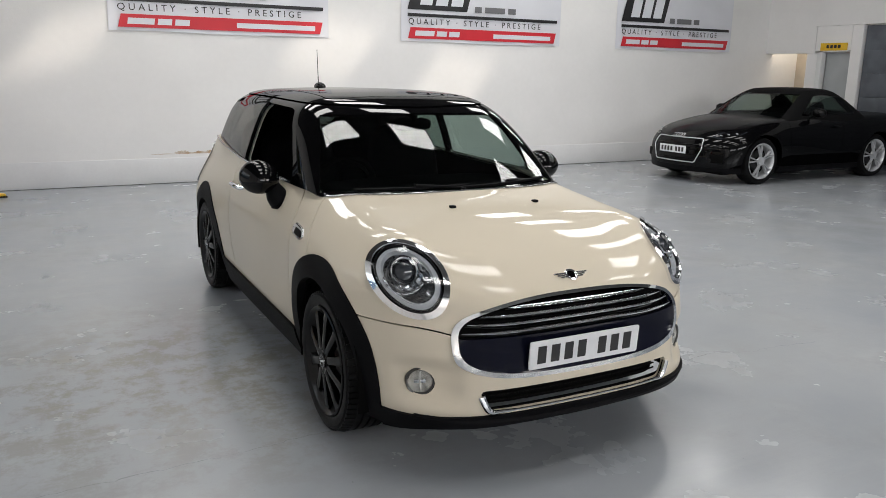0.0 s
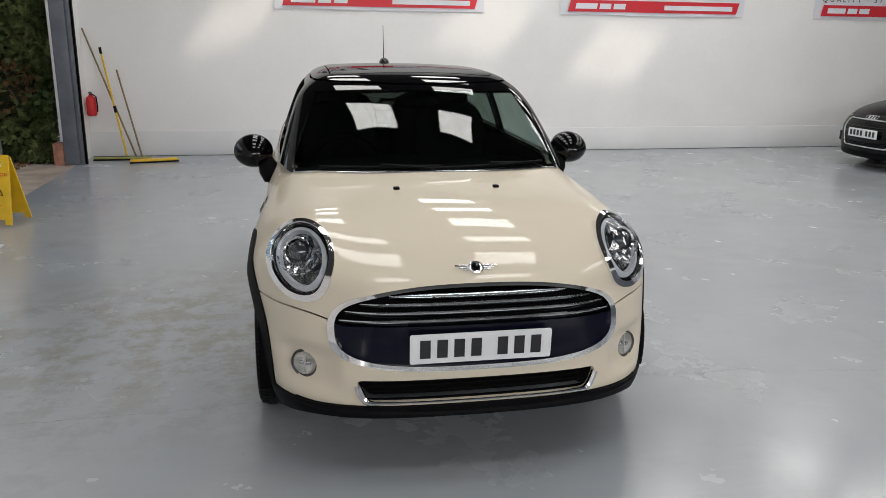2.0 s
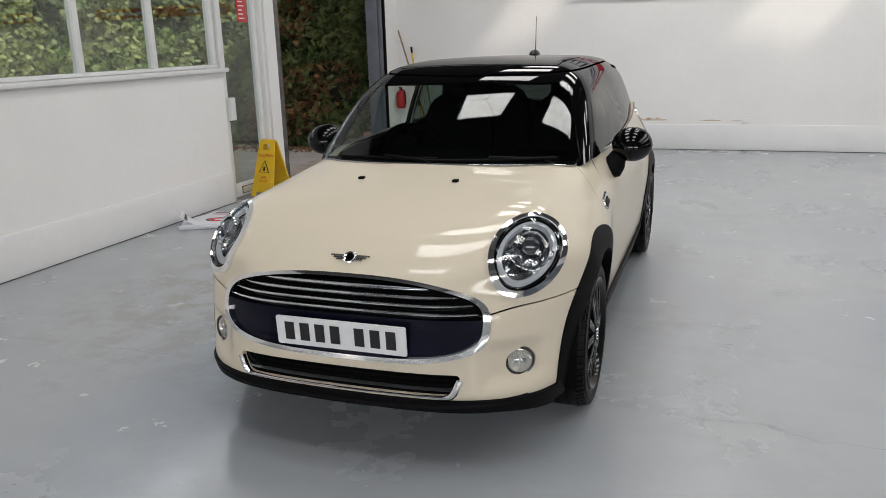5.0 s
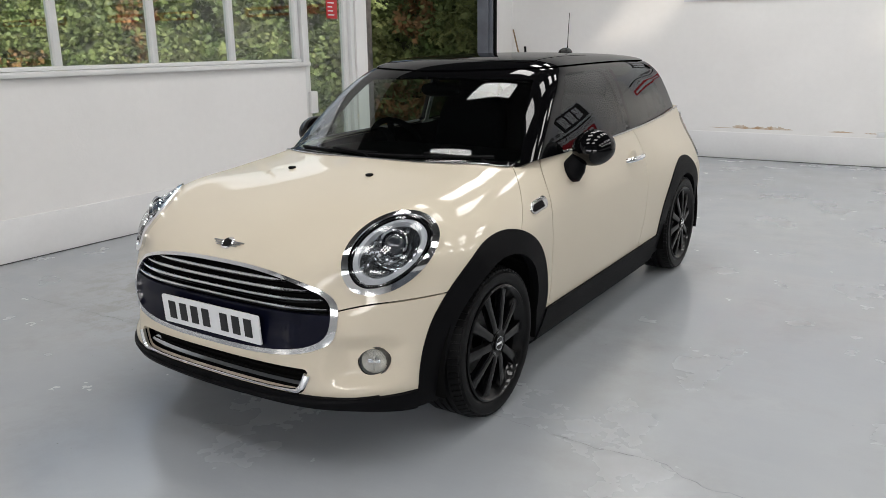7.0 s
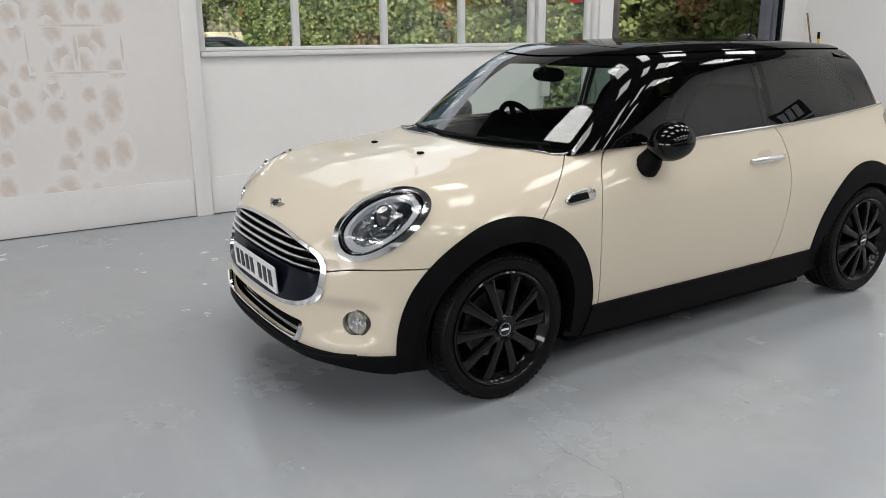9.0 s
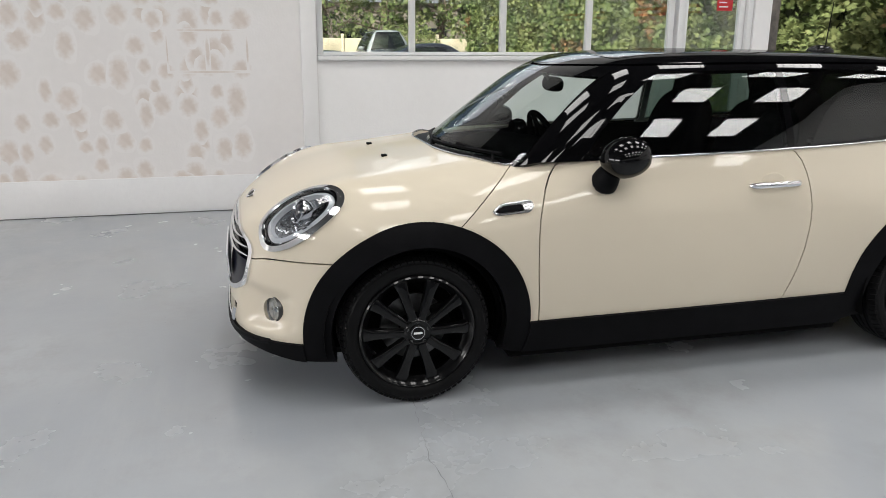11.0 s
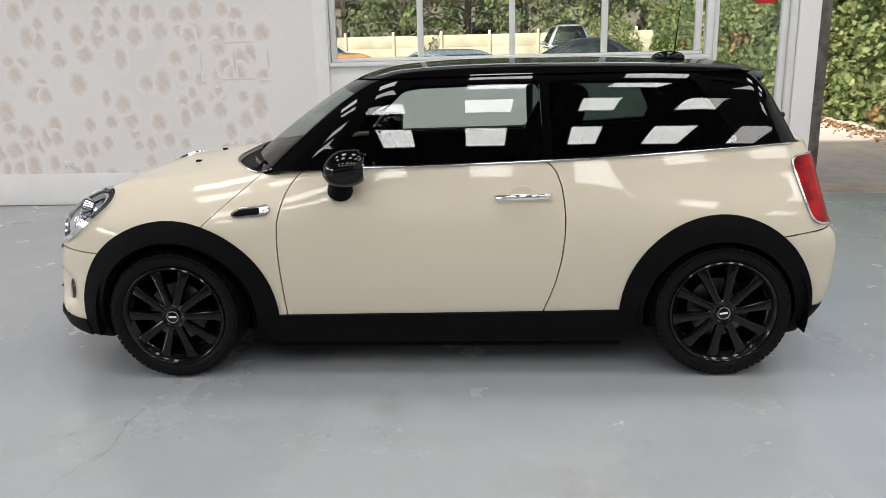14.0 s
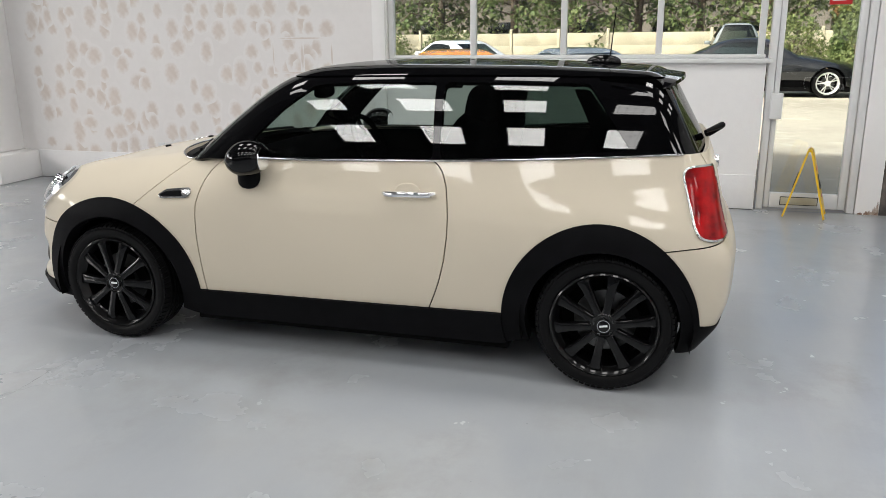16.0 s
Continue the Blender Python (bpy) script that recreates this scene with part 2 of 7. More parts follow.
# ---- materials ----
def material(name, base, rough=0.5, metal=0.0, vary=0.0, scale=6.0, fine=0.0, bump=0.0, bump_scale=120.0, coat=0.0, rough_vary=0.0, spec=0.5, second=None, emit=0.0, random_tint=0.0):
    """A surface with a base colour, two scales of variation, and fine relief."""
    m = bpy.data.materials.new(name)
    m.use_nodes = True
    t = m.node_tree
    p = t.nodes["Principled BSDF"]
    base = (*base[:3], 1)
    p.inputs["Base Color"].default_value = base
    p.inputs["Roughness"].default_value, p.inputs["Metallic"].default_value = rough, metal
    p.inputs["Specular IOR Level"].default_value = spec
    p.inputs["Coat Weight"].default_value, p.inputs["Coat Roughness"].default_value = coat, 0.02
    if emit:
        p.inputs["Emission Color"].default_value, p.inputs["Emission Strength"].default_value = base, emit
    co = t.nodes.new("ShaderNodeTexCoord")

    def noise_at(s, detail=4.0):
        n = t.nodes.new("ShaderNodeTexNoise")
        n.inputs["Scale"].default_value, n.inputs["Detail"].default_value = s, detail
        t.links.new(co.outputs["Object"], n.inputs["Vector"])
        return n.outputs["Fac"]

    def ramp(fac, lo, hi, a, b):
        n = t.nodes.new("ShaderNodeMapRange")
        for key, val in zip(("From Min", "From Max", "To Min", "To Max"), (lo, hi, a, b)):
            n.inputs[key].default_value = val
        t.links.new(fac, n.inputs["Value"])
        return n.outputs["Result"]

    def mix(fac, a, b):
        n = t.nodes.new("ShaderNodeMix")
        n.data_type = "RGBA"
        t.links.new(fac, n.inputs["Factor"])
        for sock, val in ((n.inputs["A"], a), (n.inputs["B"], b)):
            if isinstance(val, tuple):
                sock.default_value = val
            else:
                t.links.new(val, sock)
        return n.outputs["Result"]
    colour = base
    if vary:
        other = (*second[:3], 1) if second else tuple(c * (1 - vary) for c in base[:3]) + (1,)
        colour = mix(ramp(noise_at(scale), 0.38, 0.66, 0, 1), base, other)
    if fine:
        colour = mix(ramp(noise_at(scale * 17, 6.0), 0.35, 0.7, 0, fine), colour, tuple(c * 0.45 for c in base[:3]) + (1,))
    if random_tint:
        info = t.nodes.new("ShaderNodeObjectInfo")
        colour = mix(ramp(info.outputs["Random"], 0, 1, 0, random_tint), colour, tuple(c * 0.5 for c in base[:3]) + (1,))
    if not isinstance(colour, tuple):
        t.links.new(colour, p.inputs["Base Color"])
    if rough_vary:
        t.links.new(ramp(noise_at(scale * 2.3), 0.3, 0.7, max(0.02, rough - rough_vary), min(1, rough + rough_vary)), p.inputs["Roughness"])
    if bump:
        b = t.nodes.new("ShaderNodeBump")
        b.inputs["Strength"].default_value, b.inputs["Distance"].default_value = bump, 0.01
        t.links.new(noise_at(bump_scale, 5.0), b.inputs["Height"])
        t.links.new(b.outputs["Normal"], p.inputs["Normal"])
    return m


def glass(name, tint, rough=0.0, ior=1.5):
    """A thin pane: it mirrors by its Fresnel and lets tinted light through."""
    m = bpy.data.materials.new(name)
    m.use_nodes = True
    t = m.node_tree
    t.nodes.remove(t.nodes["Principled BSDF"])
    mixer, clear, shiny, facing, power, fres = (t.nodes.new("ShaderNode" + k) for k in ("MixShader", "BsdfTransparent", "BsdfGlossy", "LayerWeight", "Math", "MapRange"))
    clear.inputs["Color"].default_value = (*tint, 1)
    shiny.inputs["Roughness"].default_value = rough
    power.operation, power.inputs[1].default_value = "POWER", 5.0
    fres.inputs["To Min"].default_value, fres.inputs["To Max"].default_value = ((ior - 1) / (ior + 1)) ** 2 * 1.6, 0.75
    t.links.new(facing.outputs["Facing"], power.inputs[0])
    t.links.new(power.outputs[0], fres.inputs["Value"])
    t.links.new(fres.outputs["Result"], mixer.inputs[0])
    t.links.new(clear.outputs[0], mixer.inputs[1])
    t.links.new(shiny.outputs[0], mixer.inputs[2])
    t.links.new(mixer.outputs[0], t.nodes["Material Output"].inputs[0])
    return m


PAINT = material("cream_paint", (0.655, 0.588, 0.472), 0.5, spec=0.06, coat=0.62, vary=0.015, scale=3)
GLOSS_BLACK = material("gloss_black_paint", (0.002, 0.002, 0.0024), 0.3, coat=0.62, spec=0.0)
TRIM = material("black_plastic_trim", (0.006, 0.006, 0.007), 0.5, vary=0.25, scale=9, fine=0.1, bump=0.05, bump_scale=700, spec=0.05)
CHROME = material("chrome", (0.83, 0.84, 0.86), 0.09, 1.0)
LINE_CHROME = material("dulled_chrome_trim", (0.50, 0.505, 0.51), 0.22, 1.0, vary=0.1)
BAR_CHROME = material("satin_bar_chrome", (0.82, 0.83, 0.85), 0.16, 1.0, vary=0.05)
NAVY = material("dark_navy_plastic", (0.0015, 0.0022, 0.011), 0.4, coat=0.35, spec=0.05, vary=0.2)
DARK = material("dark_void", (0.002, 0.002, 0.002), 0.8, spec=0.1, vary=0.3, bump=0.1)
RUBBER = material("tyre_rubber", (0.006, 0.006, 0.0065), 0.45, spec=0.12, vary=0.3, scale=14, fine=0.2, bump=0.08, bump_scale=300)
ALLOY_SATIN = material("satin_black_alloy", (0.003, 0.003, 0.0034), 0.3, spec=0.1, coat=0.4, vary=0.2, scale=8)
ALLOY_BLACK = material("black_alloy", (0.0025, 0.0025, 0.003), 0.4, spec=0.05, coat=0.6, vary=0.2, scale=8)
STEEL = material("brake_steel", (0.12, 0.12, 0.12), 0.35, 1.0, vary=0.3, scale=20)
LINING = material("cabin_lining", (0.0025, 0.0025, 0.0028), 0.8, spec=0.0, vary=0.25, scale=10)
HEADLINING = material("pale_headlining", (0.38, 0.37, 0.35), 0.85, vary=0.1, bump=0.1, bump_scale=500)
SEAT = material("black_seat_cloth", (0.0035, 0.0035, 0.004), 0.85, spec=0.0, vary=0.3, scale=25)
PLATE_WHITE = material("plate_white", (0.80, 0.81, 0.83), 0.25, vary=0.04, scale=20)
PLATE_INK = material("plate_ink", (0.012, 0.012, 0.014), 0.4, vary=0.1)
LENS_RED = material("red_lamp_lens", (0.42, 0.003, 0.005), 0.35, coat=0.3, spec=0.1, vary=0.5, second=(0.14, 0.0, 0.002), scale=14)
REFLECTOR = material("lamp_reflector", (0.62, 0.64, 0.67), 0.16, 0.9, vary=0.35, scale=18)
FOG_BOWL = material("fog_lamp_bowl", (0.78, 0.76, 0.71), 0.22, 0.55, vary=0.25, scale=30)
PROJECTOR = material("projector_lens", (0.03, 0.033, 0.04), 0.03, coat=1.0)
LED = material("frosted_led_ring", (0.50, 0.52, 0.55), 0.12, vary=0.05)
WINDSCREEN = glass("windscreen_glass", (0.60, 0.69, 0.65))
TINTED = glass("tinted_car_glass", (0.46, 0.53, 0.50))
PRIVACY = glass("dark_tinted_glass", (0.22, 0.28, 0.25))
REAR_GLASS = glass("very_dark_rear_glass", (0.07, 0.08, 0.075))
CLEAR = glass("clear_lamp_cover", (0.94, 0.95, 0.96))
SMOKED = glass("weathered_clear_sheet", (0.24, 0.225, 0.205))
PANE = glass("window_pane_glass", (0.90, 0.94, 0.92))
WALL = material("white_wall_paint", (0.86, 0.85, 0.842), 0.7, vary=0.05, scale=0.9, fine=0.03, bump=0.12, bump_scale=60)
PLASTER = material("grey_white_plaster", (0.79, 0.772, 0.762), 0.8, vary=0.06, scale=0.9, second=(0.75, 0.725, 0.712), fine=0.04, bump=0.14, bump_scale=50)
DADO = material("grey_white_skirting_paint", (0.81, 0.808, 0.812), 0.5, vary=0.06, scale=1.6, fine=0.04, bump=0.08, bump_scale=80)
FRAME = material("white_window_frame", (0.74, 0.745, 0.74), 0.35, vary=0.05, scale=5)
ROOF = material("grey_roof_sheet", (0.035, 0.035, 0.036), 0.6, vary=0.12, scale=1.2)
GREY_STEEL = material("grey_painted_steel", (0.13, 0.145, 0.17), 0.45, vary=0.3, scale=4, fine=0.2)
FILLER = material("wall_filler", (0.66, 0.59, 0.54), 0.85, vary=0.12, scale=11, second=(0.71, 0.65, 0.605), random_tint=0.08)
_t = FILLER.node_tree
_co, _sub, _len, _mr, _no, _add, _mx = (_t.nodes.new("ShaderNode" + k) for k in ("TexCoord", "VectorMath", "VectorMath", "MapRange", "TexNoise", "Math", "Mix"))
_sub.operation, _len.operation, _add.operation = "MULTIPLY_ADD", "LENGTH", "MULTIPLY_ADD"
_sub.inputs[1].default_value, _sub.inputs[2].default_value = (0, 1, 1), (0, -0.5, -0.5)
_no.inputs["Scale"].default_value, _no.inputs["Detail"].default_value = 30, 5
_t.links.new(_co.outputs["Generated"], _sub.inputs[0]), _t.links.new(_sub.outputs[0], _len.inputs[0])
_t.links.new(_co.outputs["Object"], _no.inputs["Vector"])
_t.links.new(_no.outputs["Fac"], _add.inputs[0]), _t.links.new(_len.outputs["Value"], _add.inputs[2])
_add.inputs[1].default_value = 0.30
_t.links.new(_add.outputs[0], _mr.inputs["Value"])
for _k, _v in zip(("From Min", "From Max", "To Min", "To Max"), (0.34, 0.56, 0.0, 1.0)):
    _mr.inputs[_k].default_value = _v
_mx.data_type = "RGBA"
_p = _t.nodes["Principled BSDF"]
_t.links.new(_mr.outputs["Result"], _mx.inputs["Factor"])
_t.links.new(_p.inputs["Base Color"].links[0].from_socket, _mx.inputs["A"])
_mx.inputs["B"].default_value = (0.785, 0.765, 0.754, 1)
_t.links.new(_mx.outputs["Result"], _p.inputs["Base Color"])
CONCRETE = material("yard_concrete", (0.50, 0.46, 0.395), 0.9, vary=0.3, scale=0.35, fine=0.35, bump=0.3, bump_scale=40)
THRESH = material("worn_threshold", (0.52, 0.43, 0.34), 0.85, vary=0.4, scale=3, fine=0.3, bump=0.3)
FENCE = material("concrete_fence", (0.50, 0.455, 0.35), 0.9, vary=0.25, scale=1.5, fine=0.2)
YELLOW = material("yellow_plastic", (0.80, 0.50, 0.015), 0.35, vary=0.12, scale=9)
RED = material("red_paint", (0.55, 0.015, 0.02), 0.3, vary=0.1)
BROWN_WOOD = material("broom_wood", (0.28, 0.18, 0.10), 0.6, vary=0.35, scale=20, fine=0.3)


def floor_material():
    m = material("painted_concrete_floor", (0.43, 0.455, 0.485), 0.3)
    t = m.node_tree
    p = t.nodes["Principled BSDF"]
    co = t.nodes.new("ShaderNodeTexCoord")

    def tex(s, detail=5.0, rough=0.6, stretch=None):
        n = t.nodes.new("ShaderNodeTexNoise")
        n.inputs["Scale"].default_value, n.inputs["Detail"].default_value, n.inputs["Roughness"].default_value = s, detail, rough
        src = co.outputs["Object"]
        if stretch:
            mp = t.nodes.new("ShaderNodeMapping")
            mp.inputs["Scale"].default_value, mp.inputs["Rotation"].default_value = stretch, (0, 0, 0.5)
            t.links.new(src, mp.inputs["Vector"])
            src = mp.outputs[0]
        t.links.new(src, n.inputs["Vector"])
        return n.outputs["Fac"]

    def span(fac, lo, hi, a, b):
        n = t.nodes.new("ShaderNodeMapRange")
        for key, val in zip(("From Min", "From Max", "To Min", "To Max"), (lo, hi, a, b)):
            n.inputs[key].default_value = val
        t.links.new(fac, n.inputs["Value"])
        return n.outputs["Result"]

    def mix(fac, a, b):
        n = t.nodes.new("ShaderNodeMix")
        n.data_type = "RGBA"
        t.links.new(fac, n.inputs["Factor"])
        for sock, val in ((n.inputs["A"], a), (n.inputs["B"], b)):
            if isinstance(val, tuple):
                sock.default_value = val
            else:
                t.links.new(val, sock)
        return n.outputs["Result"]

    def times(a, b):
        n = t.nodes.new("ShaderNodeMath")
        n.operation = "MULTIPLY"
        t.links.new(a, n.inputs[0]), t.links.new(b, n.inputs[1])
        return n.outputs[0]
    cloud = span(tex(0.55, 4), 0.35, 0.68, 0, 1)
    c = mix(cloud, (0.335, 0.358, 0.388, 1), (0.40, 0.418, 0.435, 1))
    scuff = times(span(tex(1.1, 3), 0.46, 0.66, 0, 1), span(tex(4.0, 8, 0.68), 0.42, 0.70, 0, 0.5))
    c = mix(scuff, c, (0.24, 0.24, 0.235, 1))
    streak = times(span(tex(0.8, 3), 0.42, 0.62, 0, 1), span(tex(3.0, 6, 0.7, (0.35, 3.2, 1)), 0.46, 0.80, 0, 0.2))
    c = mix(streak, c, (0.50, 0.51, 0.515, 1))
    fleck = span(tex(38.0, 4, 0.6), 0.715, 0.76, 0, 0.6)
    c = mix(fleck, c, (0.10, 0.10, 0.105, 1))
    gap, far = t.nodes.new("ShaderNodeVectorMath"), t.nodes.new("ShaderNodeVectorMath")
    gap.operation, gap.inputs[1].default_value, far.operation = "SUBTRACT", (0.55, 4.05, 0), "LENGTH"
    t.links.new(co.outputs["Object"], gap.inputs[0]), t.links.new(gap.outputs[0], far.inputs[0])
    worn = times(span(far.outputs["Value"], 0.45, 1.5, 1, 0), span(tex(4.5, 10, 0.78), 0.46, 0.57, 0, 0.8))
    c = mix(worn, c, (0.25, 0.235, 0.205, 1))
    chalk = times(span(far.outputs["Value"], 0.5, 1.7, 1, 0), span(tex(9.0, 6, 0.7, (0.5, 2.4, 1)), 0.58, 0.68, 0, 0.45))
    c = mix(chalk, c, (0.42, 0.41, 0.39, 1))
    t.links.new(c, p.inputs["Base Color"])
    p.inputs["Specular IOR Level"].default_value = 0.85
    wear = span(tex(1.7, 5, 0.6), 0.3, 0.7, 0.13, 0.32)
    t.links.new(wear, p.inputs["Roughness"])
    b = t.nodes.new("ShaderNodeBump")
    b.inputs["Strength"].default_value, b.inputs["Distance"].default_value = 0.18, 0.01
    t.links.new(tex(5.0, 8, 0.6), b.inputs["Height"])
    t.links.new(b.outputs["Normal"], p.inputs["Normal"])
    return m


FLOOR = floor_material()

# ---- the hall ----
WX, NY, EX, SY, TOP = -1.36, 11.0, 12.85, -6.0, 6.2
EAVE = roof_z(WX - 0.3) + 0.03


def block(name, x0, y0, z0, x1, y1, z1, mat, label="", category="", bevel=0.0):
    return thing(name, box(x0, y0, z0, x1, y1, z1, bevel), mat, label, category, kind="structure")


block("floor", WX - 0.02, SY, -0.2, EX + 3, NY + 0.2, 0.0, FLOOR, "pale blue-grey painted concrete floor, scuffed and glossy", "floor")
block("wall_north", WX - 0.3, NY, 0, EX + 0.2, NY + 0.25, TOP, WALL, "white painted hall wall behind the banners", "wall")
# unseen south wall, left open in a band for the added fill lamps
block("wall_south", WX - 0.3, SY - 0.25, 0, EX + 0.2, SY, 2.5, WALL, "unseen plain white hall wall under the added fill light gap", "wall")
block("wall_south_upper", WX - 0.3, SY - 0.25, 3.9, EX + 0.2, SY, TOP, WALL, "unseen plain white hall wall over the added fill light gap", "wall")
for xa, xb in ((WX - 0.3, -0.35), (4.35, 5.65), (10.35, EX + 0.2)):
    block("wall_south_pier", xa, SY - 0.25, 2.505, xb, SY, 3.895, WALL, "unseen plain white wall beside the added fill light gaps", "wall")
block("wall_west_plastered", WX - 0.25, SY, 0, WX, 3.16, EAVE, PLASTER, "white wall dabbed with beige filler patches", "wall")
block("wall_west_low", WX - 0.14, 3.16, 0, WX, 6.58, 1.268, WALL, "low white wall under the window band", "wall")
block("wall_west_lintel", WX - 0.25, 3.16, 2.75, WX, 10.5, EAVE, WALL, "white wall over the windows and the loading opening", "wall")
block("wall_west_post", WX - 0.10, 7.40, 0, WX + 0.01, 7.585, 2.75, WALL, "white painted post between glass door and opening", "wall")
block("wall_west_north", WX - 0.25, 10.52, 0, WX, NY, EAVE, WALL, "white wall beside the grey steel column", "wall")
block("pilaster", WX, 3.02, 0, WX + 0.035, 3.15, TOP, WALL, "slim white wall pilaster beside the window", "wall", 0.006)
block("pier", WX, SY, 0.315, WX + 0.34, -1.32, TOP, WALL, "white pier standing over a boxed ledge", "wall", 0.008)
block("ledge", WX, SY, 0, -0.77, -1.12, 0.31, WALL, "low white boxed ledge at the foot of the pier", "ledge", 0.015)
block("skirting_west", WX, -1.115, 0, WX + 0.014, 3.015, 0.31, DADO, "pale grey painted skirting band", "skirting", 0.004)
block("skirting_west_low", WX, 3.155, 0, WX + 0.014, 6.575, 0.31, DADO, "pale grey painted skirting band", "skirting", 0.004)
block("skirting_north", WX + 0.002, NY - 0.014, 0, EX - 0.002, NY, 0.335, DADO, "pale grey painted skirting band", "skirting", 0.004)
JOINT = material("dark_floor_joint", (0.10, 0.10, 0.10), 0.9, vary=0.5, scale=4)
block("joint_north", WX + 0.02, NY - 0.024, 0.0005, EX - 0.02, NY - 0.0145, 0.007, JOINT, "thin dark line along the foot of the skirting", "joint")
block("joint_west", WX + 0.0145, -1.11, 0.0005, WX + 0.022, 6.57, 0.006, JOINT, "thin dark line along the foot of the skirting", "joint")
block("steel_column", -1.51, 10.25, 0, -1.335, 10.51, 2.75, GREY_STEEL, "grey painted steel column of the loading opening", "column", 0.012)
block("shutter_guide", -1.333, 10.27, 0, -1.285, 10.40, 2.75, GREY_STEEL, "grey steel shutter guide rail", "rail", 0.006)
# no real groove: a near-black strip carries the slot's shade in its colour
block("shutter_slot", -1.284, 10.30, 0, -1.262, 10.36, 2.75, DARK, "near-black strip for the shaded slot of the shutter guide", "rail", 0.003)
block("brick_stub", -1.64, 10.26, -0.1, -1.515, 10.45, 0.27, material("worn_red_brick", (0.42, 0.20, 0.13), 0.85, vary=0.4, scale=14, fine=0.3, bump=0.3), "worn red brick stub at the column's foot", "brickwork", 0.01)
block("opening_edge", -1.42, 7.588, 0, -1.352, 7.68, 2.75, material("weathered_dark_edging", (0.07, 0.065, 0.06), 0.7, vary=0.6, scale=7, second=(0.20, 0.17, 0.15), fine=0.3), "dark weathered edging of the loading opening", "rail", 0.004)
block("threshold", -1.95, 7.685, -0.15, WX - 0.025, 10.27, -0.004, THRESH, "worn brown threshold strip at the opening", "threshold")
block("window_sill", WX - 0.10, 3.16, 1.27, WX + 0.055, 6.62, 1.312, FRAME, "white window sill with a rounded edge", "sill", 0.012)

# east side: recess, door and roller shutter
block("wall_east_upper", EX, SY, 2.42, EX + 0.2, NY, TOP, WALL, "white wall over the doors", "wall")
block("wall_east_recess_head", EX, 9.93, 1.95, EX + 0.2, NY, 2.415, WALL, "white wall over a lit recess", "wall")
block("wall_east_pier", EX, 9.86, 0, EX + 0.2, 10.08, 1.945, WALL, "white wall pier beside a door", "wall")
block("wall_east_mid", EX, 9.02, 0, EX + 0.2, 9.22, 2.415, WALL, "white wall beside the shutter", "wall")
block("wall_east_door_head", EX, 9.225, 1.99, EX + 0.2, 9.92, 2.415, WALL, "white wall over a grey door", "wall")
block("recess_back", EX + 0.9, 10.0, 0, EX + 1.0, NY + 0.2, 2.4, material("beige_plaster", (0.62, 0.54, 0.44), 0.8, vary=0.2, scale=2), "beige plastered back of a recess", "wall")
block("recess_ceiling", EX, 9.95, 2.41, EX + 1.0, NY + 0.2, 2.5, WALL, "white ceiling of a lit recess", "ceiling")
block("recess_side", EX + 0.2, 9.9, 0, EX + 0.9, 10.0, 2.4, WALL, "white side wall of a lit recess", "wall")
block("recess_north", EX + 0.205, NY + 0.002, 0, EX + 0.895, NY + 0.12, 2.405, WALL, "white end wall of a lit recess", "wall")
recess_lamp = bpy.data.lights.new("recess_lamp", "POINT")
recess_lamp.energy, recess_lamp.color, recess_lamp.shadow_soft_size = 3.5, (1.0, 0.90, 0.76), 0.08
new("recess_lamp", recess_lamp).location = (EX + 0.45, 10.55, 2.25)
block("door_frame", EX - 0.02, 9.76, 0, EX + 0.1, 9.855, 1.96, FRAME, "pale door frame", "door frame", 0.004)
block("wall_east_door_back", EX + 0.155, 9.22, 0, EX + 0.2, 9.925, 1.985, WALL, "plain wall behind a door", "wall")
block("door_leaf", EX + 0.11, 9.23, 0, EX + 0.15, 9.755, 1.96, material("grey_door_paint", (0.40, 0.42, 0.43), 0.45, vary=0.1, scale=3), "grey painted door leaf, closed", "door", 0.003)
shutter = thing("sectional_door", box(EX + 0.06, SY, 0, EX + 0.1, 9.0, 2.40), GREY_STEEL, "grey closed sectional door of wide panels", "shutter", kind="structure")
for k in range(6):
    part("panel", box(EX + 0.045, SY + 0.02, 0.02 + k * 0.395, EX + 0.058, 8.98, 0.409 + k * 0.395, 0.003), GREY_STEEL, shutter)
block("wall_east_south", EX + 0.12, SY, 0, EX + 0.2, 9.0, 2.41, WALL, "plain wall behind the shutter", "wall")

sign = thing("door_sign", box(EX - 0.03, 9.28, 1.99, EX - 0.005, 9.80, 2.12, 0.004), YELLOW, "small yellow sign over a grey door", "sign")
for k in range(4):
    part("letter_bar", box(EX - 0.036, 9.40 + k * 0.075, 2.03, EX - 0.031, 9.45 + k * 0.075, 2.085), PLATE_INK, sign)

